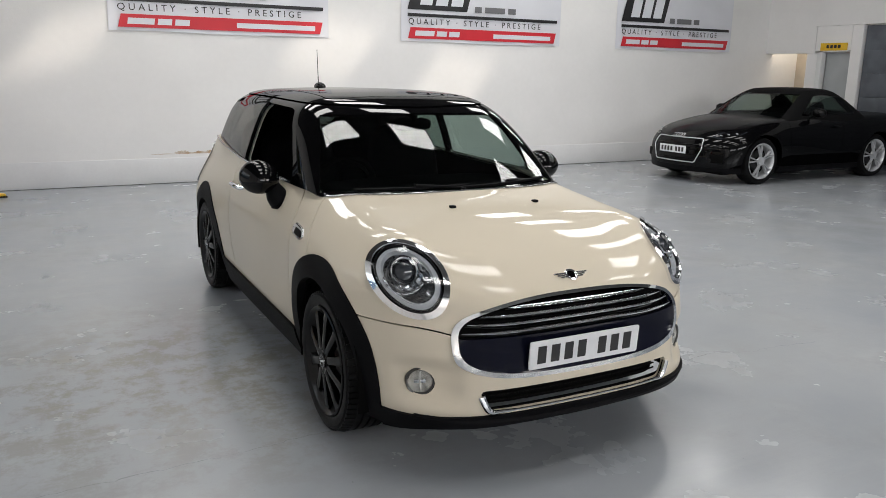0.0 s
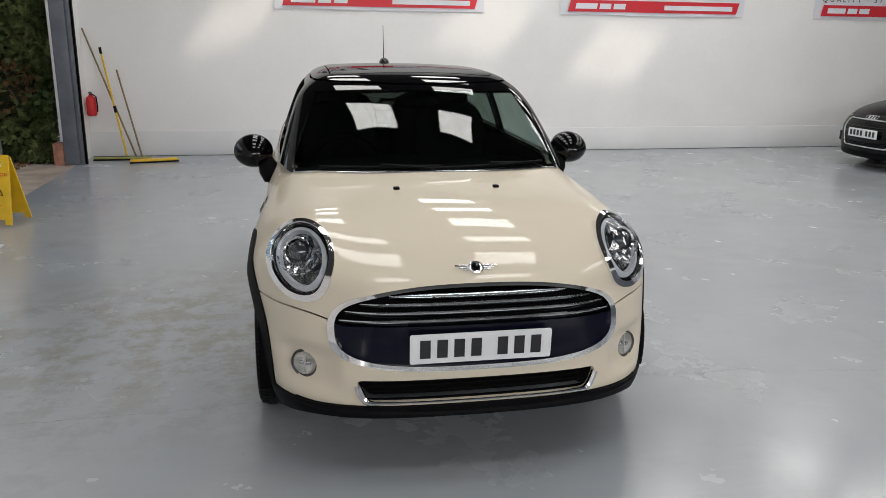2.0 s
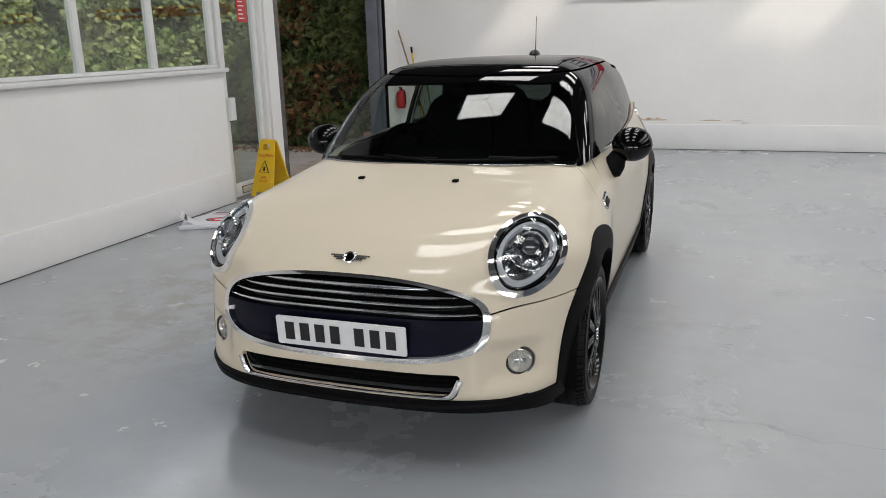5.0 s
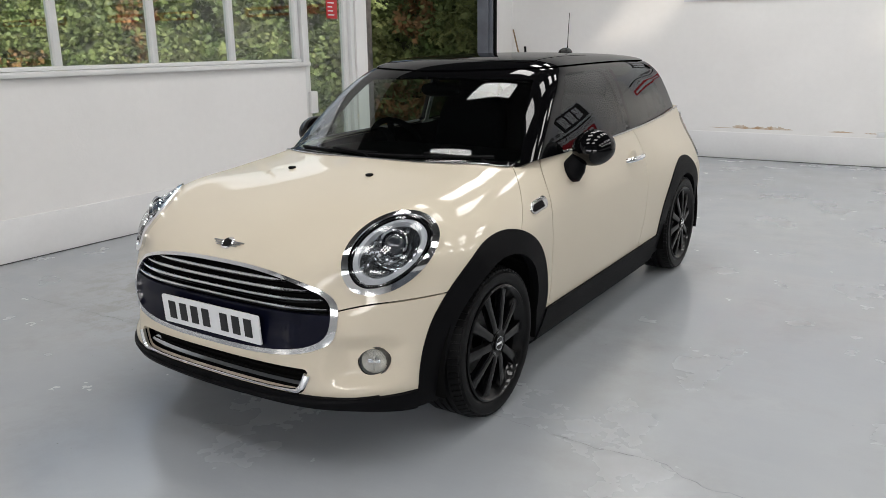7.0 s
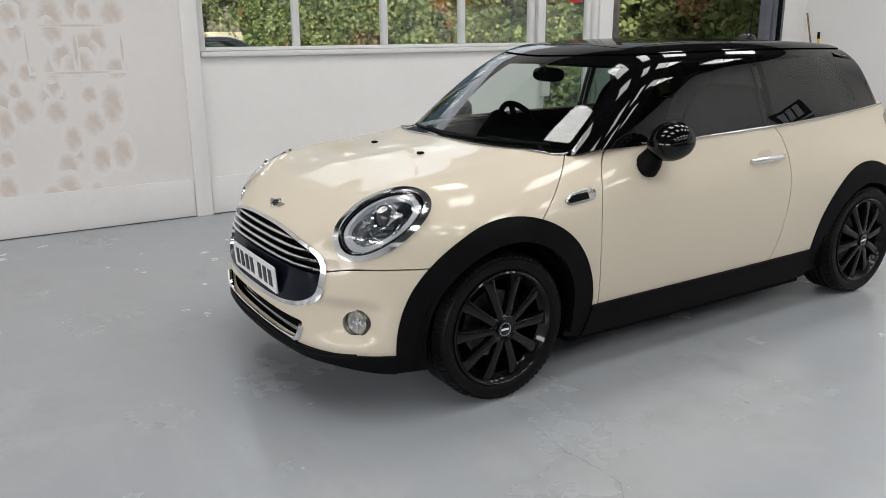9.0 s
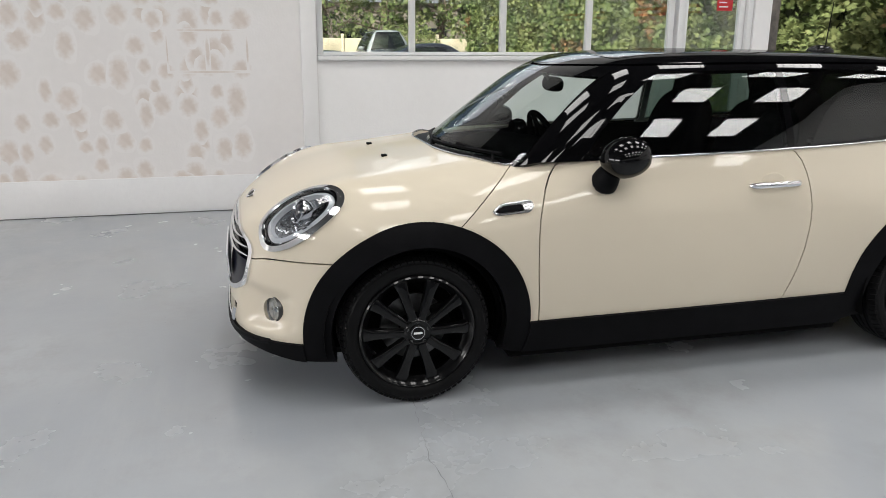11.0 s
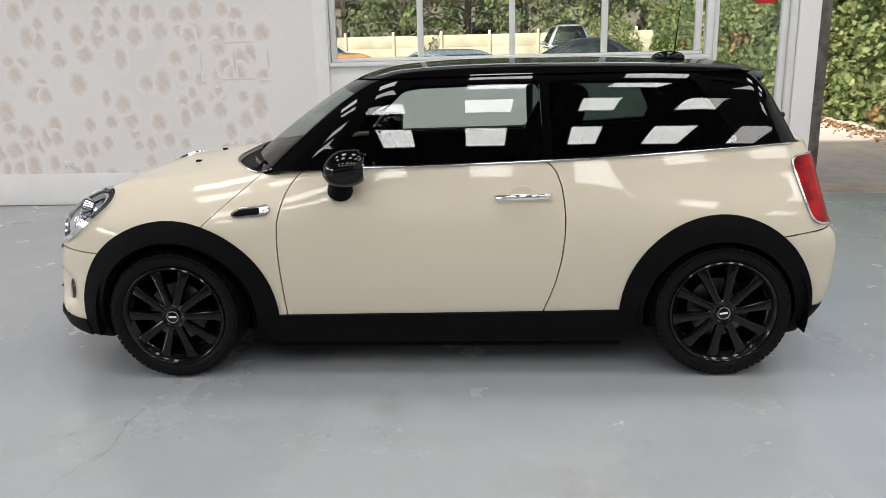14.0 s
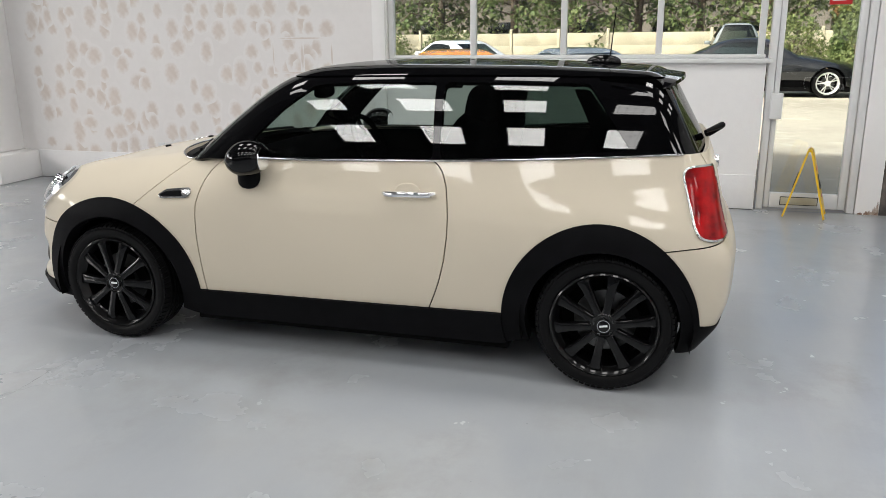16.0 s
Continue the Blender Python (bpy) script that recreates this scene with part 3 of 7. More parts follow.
# roof sheets with openings for the rooflights
def roof_side(name, x_out, cols):
    bm = bmesh.new()
    xs = sorted({x_out, RIDGE_X, *(c for col in cols for c in col)})
    ys = [SY - 0.2]
    for cy in LIGHT_ROWS:
        ys += [cy - 0.34, cy + 0.34]
    ys.append(NY + 0.2)
    for i in range(len(xs) - 1):
        for j in range(len(ys) - 1):
            if j % 2 == 1 and any(abs(xs[i] - c[0]) < 1e-6 for c in cols):
                continue
            bm.faces.new([bm.verts.new((x, y, roof_z(x))) for x, y in ((xs[i], ys[j]), (xs[i + 1], ys[j]), (xs[i + 1], ys[j + 1]), (xs[i], ys[j + 1]))])
    bmesh.ops.remove_doubles(bm, verts=bm.verts, dist=1e-4)
    r = bmesh.ops.extrude_face_region(bm, geom=bm.faces[:])
    bmesh.ops.translate(bm, vec=(0, 0, 0.06), verts=[g for g in r["geom"] if isinstance(g, bmesh.types.BMVert)])
    bmesh.ops.recalc_face_normals(bm, faces=bm.faces)
    return thing(name, bm, ROOF, "grey profiled roof sheets with rooflight openings", "ceiling", kind="structure")


roof_side("ceiling_west", WX - 0.3, LIGHT_COLS[:2])
roof_side("ceiling_east", EX + 0.3, LIGHT_COLS[2:])

# ribs and dirt of the profiled rooflight sheets
rng = np.random.default_rng(3)
for cx0, cx1 in LIGHT_COLS:
    for cy in LIGHT_ROWS:
        rl = tagged(empty("rooflight"), "translucent profiled rooflight sheet with dirt spots", "rooflight", "rooflights", "structure")
        clear_sheet = cx0 > 2 and 7.5 < cy < 8.5
        part("sheet", ([(cx0 - 0.05, cy - 0.38, roof_z(cx0 - 0.05) + 0.07), (cx1 + 0.05, cy - 0.38, roof_z(cx1 + 0.05) + 0.07), (cx1 + 0.05, cy + 0.38, roof_z(cx1 + 0.05) + 0.07), (cx0 - 0.05, cy + 0.38, roof_z(cx0 - 0.05) + 0.07)], [(0, 1, 2, 3)]), SMOKED if clear_sheet else ROOF, rl)
        for q in range(5):
            y = cy - 0.27 + 0.135 * q
            part("rib", tube([(x, y, roof_z(x) - 0.05) for x in (cx0, cx1)], 0.0022, 5), ROOF, rl)
        for q in range(5):
            x, y, r = rng.uniform(cx0 + 0.08, cx1 - 0.08), cy + rng.uniform(-0.30, 0.30), rng.uniform(0.010, 0.026)
            part("dirt_spot", ball((x, y, roof_z(x) - 0.05), (r, r * rng.uniform(0.7, 1.5), 0.006), 10, 4), GREY_STEEL, rl)

# window band: frame, mullions, panes
window = tagged(empty("window_1"), "white framed window band over the low wall", "window", kind="structure")
ZS, ZT = 1.314, 2.70
part("window_frame", box(WX - 0.10, 3.165, ZS, WX - 0.03, 3.215, ZT, 0.006), FRAME, window)
part("window_frame", box(WX - 0.10, 3.217, ZS, WX - 0.03, 6.57, ZS + 0.03, 0.006), FRAME, window)
part("window_frame", box(WX - 0.10, 3.217, ZT, WX - 0.03, 6.57, ZT + 0.05, 0.006), FRAME, window)
MULL = [4.00, 4.845, 5.685, 6.53]
for y in MULL:
    part("mullion", box(WX - 0.10, y - 0.027, ZS + 0.031, WX - 0.035, y + 0.027, ZT - 0.002, 0.006), FRAME, window)
for y0, y1 in zip([3.217] + [y + 0.028 for y in MULL[:-1]], [y - 0.028 for y in MULL]):
    pane = part("pane", box(WX - 0.072, y0, ZS + 0.031, WX - 0.066, y1, ZT - 0.002), PANE, window)
    pane.visible_shadow = False

door = tagged(empty("door_1"), "glazed door in a white frame, closed", "door", kind="structure")
part("door_jamb", box(WX - 0.12, 6.60, 0.0, WX - 0.03, 6.66, 2.74, 0.006), FRAME, door)
part("door_jamb", box(WX - 0.12, 7.335, 0.0, WX - 0.01, 7.395, 2.74, 0.006), FRAME, door)
part("stile", box(WX - 0.11, 6.665, 0.02, WX - 0.05, 6.71, 2.6, 0.006), FRAME, door)
part("stile", box(WX - 0.11, 7.27, 0.02, WX - 0.05, 7.33, 2.6, 0.006), FRAME, door)
part("bottom_rail", box(WX - 0.11, 6.712, 0.02, WX - 0.05, 7.268, 0.15, 0.006), FRAME, door)
letter_plate = part("letter_plate", box(WX - 0.049, 6.80, 0.045, WX - 0.044, 7.11, 0.120, 0.002), TRIM, door, "cream letter plate in a dark rim")
part("flap", box(WX - 0.0435, 6.806, 0.051, WX - 0.040, 7.104, 0.114, 0.002), material("cream_flap", (0.62, 0.58, 0.44), 0.4, vary=0.15), letter_plate)
pane = part("pane", box(WX - 0.083, 6.712, 0.152, WX - 0.077, 7.268, 2.6), PANE, door)
pane.visible_shadow = False
part("lock_case", box(WX - 0.049, 6.64, 0.80, WX + 0.01, 6.74, 1.02, 0.008), FRAME, door)
notice = part("notice", box(WX - 0.076, 7.03, 1.74, WX - 0.072, 7.20, 2.02, 0.001), RED, door, "red printed notice on the glass")
for k in range(5):
    part("text_bar", box(WX - 0.0715, 7.05, 1.77 + k * 0.04, WX - 0.0705, 7.15 - 0.015 * (k % 3), 1.782 + k * 0.04), PLATE_WHITE, notice)

ground = thing("ground", box(-80, -60, -0.25, WX - 0.03, 60, -0.012), CONCRETE, "pale worn concrete yard outside", "ground", kind="structure")

# ---- the cream hatchback ----
# car space: x to its left, y from the front axle to the rear, z up
W_Z = hermite([0.05, 0.2, 0.3, 0.39, 0.46, 0.6, 0.72, 0.79, 0.86, 0.92, 0.98, 1.1], [0.70, 0.752, 0.780, 0.793, 0.798, 0.802, 0.797, 0.785, 0.765, 0.744, 0.722, 0.68])
TAPER = hermite([-1.0, 1.2, 1.8, 2.4, 2.8, 3.1, 3.4], [0.0, 0.0, 0.006, 0.036, 0.070, 0.10, 0.13])
HOOD = hermite([-1.0, -0.78, -0.70, -0.61, -0.45, -0.25, 0.0, 0.2, 0.4, 0.62, 0.8, 1.2, 3.2],
               [0.46, 0.648, 0.712, 0.758, 0.836, 0.898, 0.940, 0.966, 1.0, 1.07, 1.16, 1.32, 1.40])
NOSE = hermite([0.05, 0.17, 0.24, 0.3, 0.38, 0.45, 0.53, 0.62, 0.70, 0.8, 1.0], [-0.63, -0.685, -0.724, -0.736, -0.732, -0.721, -0.709, -0.706, -0.700, -0.645, -0.45])
TAIL = hermite([0.1, 0.22, 0.32, 0.45, 0.58, 0.64, 0.69, 0.8, 0.98, 1.06, 1.2], [2.85, 2.94, 3.005, 3.04, 3.044, 3.032, 3.002, 2.968, 2.92, 2.886, 2.81])
BELT = hermite([0.3, 0.52, 1.05, 1.7, 2.26, 2.71, 3.0], [0.962, 0.966, 0.971, 0.986, 1.008, 1.033, 1.05])


def nose_plan(x):
    return 0.09 * x * x + 0.95 * np.abs(x) ** 5


def flare(y, z):
    up = np.exp(-((z - 0.62) / 0.24) ** 2)
    return (0.040 * np.exp(-((y + 0.06) / 0.48) ** 4) + 0.022 * np.exp(-((y - 2.49) / 0.45) ** 4)) * up


def body_fn(x, y, z):
    ax = np.abs(x)
    side = (ax - W_Z(z) - flare(y, z) + TAPER(y) * (0.3 + 0.7 * smoothstep(0.6, 0.95, z))) * 0.95
    lamp = 0.026 * np.exp(-((ax - 0.60) / 0.17) ** 2 - ((y + 0.33) / 0.22) ** 2)
    top = (z - HOOD(y - 0.55 * nose_plan(ax)) - lamp + 0.058 * ax ** 2) * 0.9
    scoop = 0.045 * np.exp(-((ax - 0.615) / 0.095) ** 4 - ((z - 0.395) / 0.075) ** 4)
    cheek = 0.036 * np.exp(-((ax - 0.70) / 0.13) ** 2 - ((z - 0.80) / 0.13) ** 2) - 0.042 * np.exp(-((ax - 0.55) / 0.13) ** 2 - ((z - 0.655) / 0.08) ** 2)
    front = (NOSE(z) + nose_plan(ax) + scoop - cheek - y) * 0.9
    rear = y - TAIL(z) + 0.045 * ax ** 2 + 0.10 * ax ** 4
    return smax(smax(smax(side, top, 0.20), front, 0.13), rear, 0.095)


G_SIDE = hermite([0.85, 0.97, 1.1, 1.2, 1.3, 1.42], [0.755, 0.722, 0.680, 0.642, 0.595, 0.52])
G_ROOF = hermite([0.5, 0.8, 1.0, 1.2, 1.5, 2.0, 2.4, 2.7, 3.0], [1.21, 1.346, 1.380, 1.396, 1.403, 1.398, 1.383, 1.362, 1.32])
G_PLAN = hermite([0.2, 0.6, 1.2, 1.8, 2.4, 2.8, 3.1], [-0.05, -0.016, 0.0, -0.010, -0.046, -0.085, -0.12])


def cabin_fn(x, y, z):
    ax = np.abs(x)
    side = (ax - G_SIDE(z) - G_PLAN(y)) * 0.92
    roof = z - G_ROOF(y) + 0.07 * ax ** 2
    bow = 0.14 * np.clip(0.075 - (y - 0.48 * ax ** 2 - 0.52) ** 2, -0.1, 1)
    screen = (z - 0.945 - 0.72 * (y - 0.235 - 0.48 * ax ** 2) - bow) * 0.81
    rear = (y - (2.880 - 0.13 * ax ** 2 - 0.55 * (z - 1.03))) * 0.87
    return smax(smax(side, roof, 0.13), smax(screen, rear, 0.02), 0.075)


def ellipse_dist(u, w, c, a, b):
    """About the distance inside an ellipse, above zero inside."""
    r = np.sqrt(((u - c[0]) / a) ** 2 + ((w - c[1]) / b) ** 2)
    return (1 - r) * min(a, b)


LAMP_A, LAMP_B = 0.148, 0.180
FOG_C, FOG_R = (0.630, 0.388), 0.046
GAP = 0.0028

hatch = tagged(empty("hatchback_car", pose(1.917, 3.126, 0, 0, 0, -0.3)), "cream three-door hatchback with gloss black roof and black wheels", "car")

body = shell(body_fn, (0, -1.0, 0.06), (0.98, 3.3, 1.3), (0, 0.0, 0.42), (0.12, 2.5, 0.62), 0.021, "xybt")


def grille_field(s, grow=0.0, rise=0.0, tall=0.0):
    u, w = np.abs(s.v[:, 0]) / (0.540 + grow), (s.v[:, 2] - 0.549 - rise) / (0.150 + grow + tall)
    e = np.where(w > 0, 2.5, 3.3)
    d = 1 - (u ** e + np.abs(w) ** e) ** (1 / e)
    return np.where(s.v[:, 1] < -0.3, d * 0.2, -1)


LAMP_O = np.array((0.610, -0.408, 0.730))
LAMP_U, LAMP_W = np.array((0.0, 0.754, 0.656)), np.array((0.86, 0.51, 0.0))
_basis = np.linalg.pinv(np.stack([LAMP_W, LAMP_U], 1))


def lamp_field(s, grow=0.0):
    """Distance inside the headlamp's tilted oval."""
    p = s.v * np.array((1, 1, 1)) - LAMP_O
    c = p @ _basis.T
    return np.where(s.v[:, 1] < 0.15, ellipse_dist(c[:, 0], c[:, 1], (0, 0), LAMP_A + grow, LAMP_B + grow), -1)


def fog_field(s, grow=0.0):
    d = ellipse_dist(np.abs(s.v[:, 0]), s.v[:, 2], FOG_C, FOG_R + grow, FOG_R + grow)
    return np.where(s.v[:, 1] < 0.0, d, -1)


INTAKE = rounded([(-0.455, 0.368), (0.455, 0.368), (0.418, 0.283), (-0.418, 0.283)], 0.03)


def intake_field(s):
    d = poly_field(s.v[:, 0], s.v[:, 2], INTAKE)
    return np.where(s.v[:, 1] < -0.3, d, -1)


def front_arch(s, a=0.467, b=0.456, c=(0.02, 0.30)):
    return ellipse_dist(s.v[:, 1], s.v[:, 2], c, a, b)


def rear_arch(s, a=0.426, b=0.453, c=(2.464, 0.30)):
    return ellipse_dist(s.v[:, 1], s.v[:, 2], c, a, b)


TAIL_LAMP = rounded([(2.768, 0.985), (2.88, 0.995), (3.1, 0.96), (3.1, 0.70), (2.91, 0.692), (2.846, 0.715)], 0.055)

# cowl: the opening at the foot of the windscreen, and the belt line along the sides
def belt_low(y):
    return BELT(y) - 0.022 * (1 - smoothstep(0.40, 0.56, y))


def cowl_field(v):
    x, y, z = np.abs(v[:, 0]), v[:, 1], v[:, 2]
    front = y - (0.20 + 0.23 * (x / 0.70) ** 3)
    return -smax(-front * 0.8, -(z - belt_low(y)), 0.035)


upper, tub = split(body, cowl_field(body.v))
cowl, _ = split(upper, 0.275 + 0.48 * upper.v[:, 0] ** 2 - upper.v[:, 1])
_, tub = split(tub, 0.19 + 0.035 * (1 - smoothstep(-0.66, -0.42, tub.v[:, 1])) - 0.03 * smoothstep(0.32, 0.45, tub.v[:, 1]) * (1 - smoothstep(2.0, 2.15, tub.v[:, 1])) - tub.v[:, 2])

# black lower parts: splitter, sills, rear apron
low_z = hermite([-1.0, -0.7, -0.45, -0.30, 0.4, 0.5, 2.0, 2.6, 2.85, 3.1], [0.272, 0.272, 0.268, 0.28, 0.302, 0.303, 0.318, 0.33, 0.33, 0.30])
lower, tub = split(tub, low_z(tub.v[:, 1]) - tub.v[:, 2])

arch_f, tub = split(tub, front_arch(tub))
arch_r, tub = split(tub, rear_arch(tub))
low_arch_f, lower = split(lower, front_arch(lower))
low_arch_r, lower = split(lower, rear_arch(lower))
_, ring_f = split(join(arch_f, low_arch_f), front_arch(join(arch_f, low_arch_f), 0.36, 0.352, (0.02, 0.31)))
_, ring_r = split(join(arch_r, low_arch_r), rear_arch(join(arch_r, low_arch_r), 0.335, 0.335, (2.48, 0.30)))
for s, name in ((ring_f, "front"), (ring_r, "rear")):
    s = rim(offset(s, 0.006), 0.07)
    part("arch_trim", s, TRIM, hatch, "matt black plastic wheel arch trim")
    part("arch_trim", mirror(s), TRIM, hatch, "matt black plastic wheel arch trim")

splitter, lower = split(lower, 0.0 - lower.v[:, 1])
sill, apron = split(lower, 2.4 - lower.v[:, 1])
part("front_splitter", both(rim(offset(splitter, 0.012), 0.06)), TRIM, hatch, "black plastic front apron")
part("rear_apron", both(rim(offset(apron, 0.006), 0.06)), TRIM, hatch, "black plastic rear apron")
for k in (sill, mirror(sill)):
    part("sill_trim", rim(offset(k, 0.014), 0.06), TRIM, hatch, "black plastic sill trim")

# openings in the front
grille_in, tub = split(tub, grille_field(tub))
lamp_in, tub = split(tub, lamp_field(tub))
intake_in, tub = split(tub, intake_field(tub))
_, tub = split(tub, fog_field(tub))

# rear lamp
tail_lamp, tub = split(tub, np.where(tub.v[:, 0] > 0.56, poly_field(tub.v[:, 1], tub.v[:, 2], TAIL_LAMP), -1))

# painted panels, parted by thin gaps
def parted(s, field):
    a, rest = split(s, field(s.v) - GAP)
    b, _ = split(rest, -GAP - field(rest.v))
    return a, b


DOOR = [(0.666, 1.2), (0.66, 0.968), (0.61, 0.945), (0.573, 0.905), (0.545, 0.855), (0.528, 0.804), (0.512, 0.74), (0.508, 0.676), (0.508, 0.60), (0.511, 0.517), (0.52, 0.40), (0.533, 0.2),
        (1.66, 0.2), (1.697, 0.312), (1.725, 0.38), (1.751, 0.453), (1.775, 0.55), (1.79, 0.661), (1.792, 0.74), (1.787, 0.813), (1.776, 0.88), (1.756, 0.937), (1.73, 0.97), (1.70, 0.99), (1.695, 1.2)]
door_skin, tub = parted(tub, lambda v: poly_field(v[:, 1], v[:, 2], DOOR))
fore, aft = split(tub, 1.2 - tub.v[:, 1])
bumper_f, upper_f = parted(fore, lambda v: np.where(v[:, 1] < -0.1, 0.605 - 0.15 * (0.62 - v[:, 0] + np.sqrt((0.62 - v[:, 0]) ** 2 + 0.004)) - v[:, 2], -1))
bonnet, fender = parted(upper_f, lambda v: 0.17 + (v[:, 2] - 0.727) * 1.21 - 0.25 * (v[:, 2] - 0.727) * (0.966 - v[:, 2]) - v[:, 1])
bumper_r, aft = parted(aft, lambda v: np.where(v[:, 1] > 2.62, 0.685 + 0.16 * (v[:, 1] - 2.94) - v[:, 2], -1))
tailgate, quarter = parted(aft, lambda v: np.where(v[:, 1] > 2.6, 0.60 - v[:, 0], -1))

part("bonnet", both(rim(bonnet, 0.02)), PAINT, hatch, "cream clamshell bonnet")
part("front_bumper", both(rim(bumper_f, 0.02)), PAINT, hatch, "cream front bumper")
part("rear_bumper", both(rim(bumper_r, 0.02)), PAINT, hatch, "cream rear bumper")
part("tailgate", both(rim(tailgate, 0.02)), PAINT, hatch, "cream tailgate")
doors = []
for flip in (lambda s: s, mirror):
    part("front_wing", rim(flip(fender), 0.02), PAINT, hatch)
    part("rear_quarter", rim(flip(quarter), 0.02), PAINT, hatch)
    doors.append(part("door", rim(flip(door_skin), 0.02), PAINT, hatch, "cream door, shut"))

# dark lining just inside the skin, floor pan and wheel wells
lining, _ = split(body, body.v[:, 2] - 0.20)
lining, _ = split(lining, BELT(lining.v[:, 1]) - 0.004 - lining.v[:, 2])
lining, _ = split(lining, -front_arch(lining, 0.35, 0.35, (0.0, 0.30)))
lining, _ = split(lining, -rear_arch(lining, 0.35, 0.35, (2.495, 0.30)))
front_skin, mid_skin = split(lining, 0.22 - lining.v[:, 1])
front_skin, _ = split(front_skin, -lamp_field(front_skin, 0.02))
front_skin, _ = split(front_skin, -grille_field(front_skin, 0.02))
front_skin, _ = split(front_skin, -fog_field(front_skin, 0.01))
front_skin, _ = split(front_skin, -intake_field(front_skin))
part("inner_skin", both(join(offset(front_skin, -0.022), offset(mid_skin, -0.03))), LINING, hatch)
part("floor_pan", vf(box(-0.62, -0.33, 0.17, 0.62, 2.70, 0.20, 0.01), box(-0.72, 0.42, 0.12, 0.72, 2.06, 0.169, 0.01)), DARK, hatch)
part("bulkhead", box(-0.66, 0.36, 0.22, 0.66, 0.40, 0.90), DARK, hatch)
for cy in (0.0, 2.495):
    for sx in (-1, 1):
        v, f = [], []
        n = 24
        for i in range(n + 1):
            a = math.pi * (i / n) * 1.16 - 0.25
            for x in (0.42, 0.80):
                v.append((sx * x, cy + 0.372 * math.cos(a), 0.30 + 0.368 * math.sin(a)))
        f += [(2 * i, 2 * i + 1, 2 * i + 3, 2 * i + 2) for i in range(n)]
        c = len(v)
        v.append((sx * 0.42, cy, 0.28))
        f += [(c, 2 * i, 2 * i + 2) for i in range(n)]
        part("wheel_well", (v, f), DARK, hatch)

# cowl panel under the wipers
part("scuttle_panel", both(rim(offset(cowl, -0.016), 0.02)), TRIM, hatch, "black plastic scuttle panel")

# cabin: roof, pillars, glass
cabin = shell(cabin_fn, (0, 0.0, 0.72), (0.95, 3.15, 1.62), (0, 1.0, 0.9), (0.12, 2.2, 1.15), 0.021, "xybt")
cabin, _ = split(cabin, np.where(cabin.v[:, 1] > 0.56, cabin.v[:, 2] - BELT(cabin.v[:, 1]) + 0.008, np.minimum(body_fn(cabin.v[:, 0], cabin.v[:, 1], cabin.v[:, 2] + 0.025), cabin.v[:, 2] - belt_low(cabin.v[:, 1]) + 0.008)))
roof, cabin = parted(cabin, lambda v: v[:, 2] - 1.335 - 0.012 * np.sin((v[:, 1] - 0.8) / 2.0 * math.pi) + 0.02 * np.clip(0.5 - v[:, 0], 0, 1))
a_line = hermite([0.85, 0.97, 1.15, 1.31, 1.4], [0.705, 0.664, 0.590, 0.523, 0.48])(cabin.v[:, 2])
screen, cabin = split(cabin, np.where(cabin.v[:, 1] < 1.25, np.minimum(a_line - cabin.v[:, 0], 1.335 - cabin.v[:, 2]), -1))
screen_clear, screen_band = split(screen, np.minimum(a_line[0] * 0 + hermite([0.85, 0.97, 1.31, 1.4], [0.698, 0.656, 0.514, 0.470])(screen.v[:, 2]) - screen.v[:, 0],
                                                     np.minimum(1.30 - 0.02 * screen.v[:, 0] - screen.v[:, 2], screen.v[:, 1] - 0.255 - 0.48 * screen.v[:, 0] ** 2)))
GLASS_DOOR = rounded([(0.735, 0.975), (0.80, 1.065), (0.93, 1.19), (1.075, 1.30), (1.15, 1.312), (1.685, 1.322), (1.70, 0.988)], 0.022)
GLASS_QUARTER = rounded([(1.735, 0.99), (1.725, 1.322), (2.37, 1.318), (2.56, 1.046)], 0.02)
glass_d, cabin = split(cabin, np.where(cabin.v[:, 0] > 0.3, poly_field(cabin.v[:, 1], cabin.v[:, 2], GLASS_DOOR), -1))
glass_q, cabin = split(cabin, np.where(cabin.v[:, 0] > 0.3, poly_field(cabin.v[:, 1], cabin.v[:, 2], GLASS_QUARTER), -1))
glass_r, cabin = split(cabin, np.where(cabin.v[:, 1] > 2.4, np.minimum(0.50 - cabin.v[:, 0], cabin.v[:, 2] - 1.06), -1))

panel, roof_rest = parted(roof, lambda v: poly_field(v[:, 0], v[:, 1], rounded([(-0.44, 0.97), (0.44, 0.97), (0.44, 1.72), (-0.44, 1.72)], 0.07)))
roof_ob = part("roof", both(rim(offset(roof_rest, 0.004), 0.018)), GLOSS_BLACK, hatch, "gloss black roof")
part("sunroof", both(rim(offset(panel, 0.005), 0.018)), GLOSS_BLACK, roof_ob, "black glass sunroof panel")
for piece in islands(cabin):
    if piece.v[:, 0].min() < 0.02:
        part("window_surround", rim(piece, 0.02), GLOSS_BLACK, hatch, "gloss black window surround")
        part("window_surround", mirror(rim(piece, 0.02)), GLOSS_BLACK, hatch, "gloss black window surround")
    else:
        part("window_pillar", rim(piece, 0.02), GLOSS_BLACK, hatch, "gloss black window pillar")
        part("window_pillar", mirror(rim(piece, 0.02)), GLOSS_BLACK, hatch, "gloss black window pillar")
part("windscreen", both(offset(screen_clear, 0.001)), WINDSCREEN, hatch, "clear raked windscreen")
part("windscreen_border", both(rim(offset(screen_band, 0.001), 0.012)), GLOSS_BLACK, hatch)
part("rear_window", both(glass_r), REAR_GLASS, hatch, "dark tinted rear window")
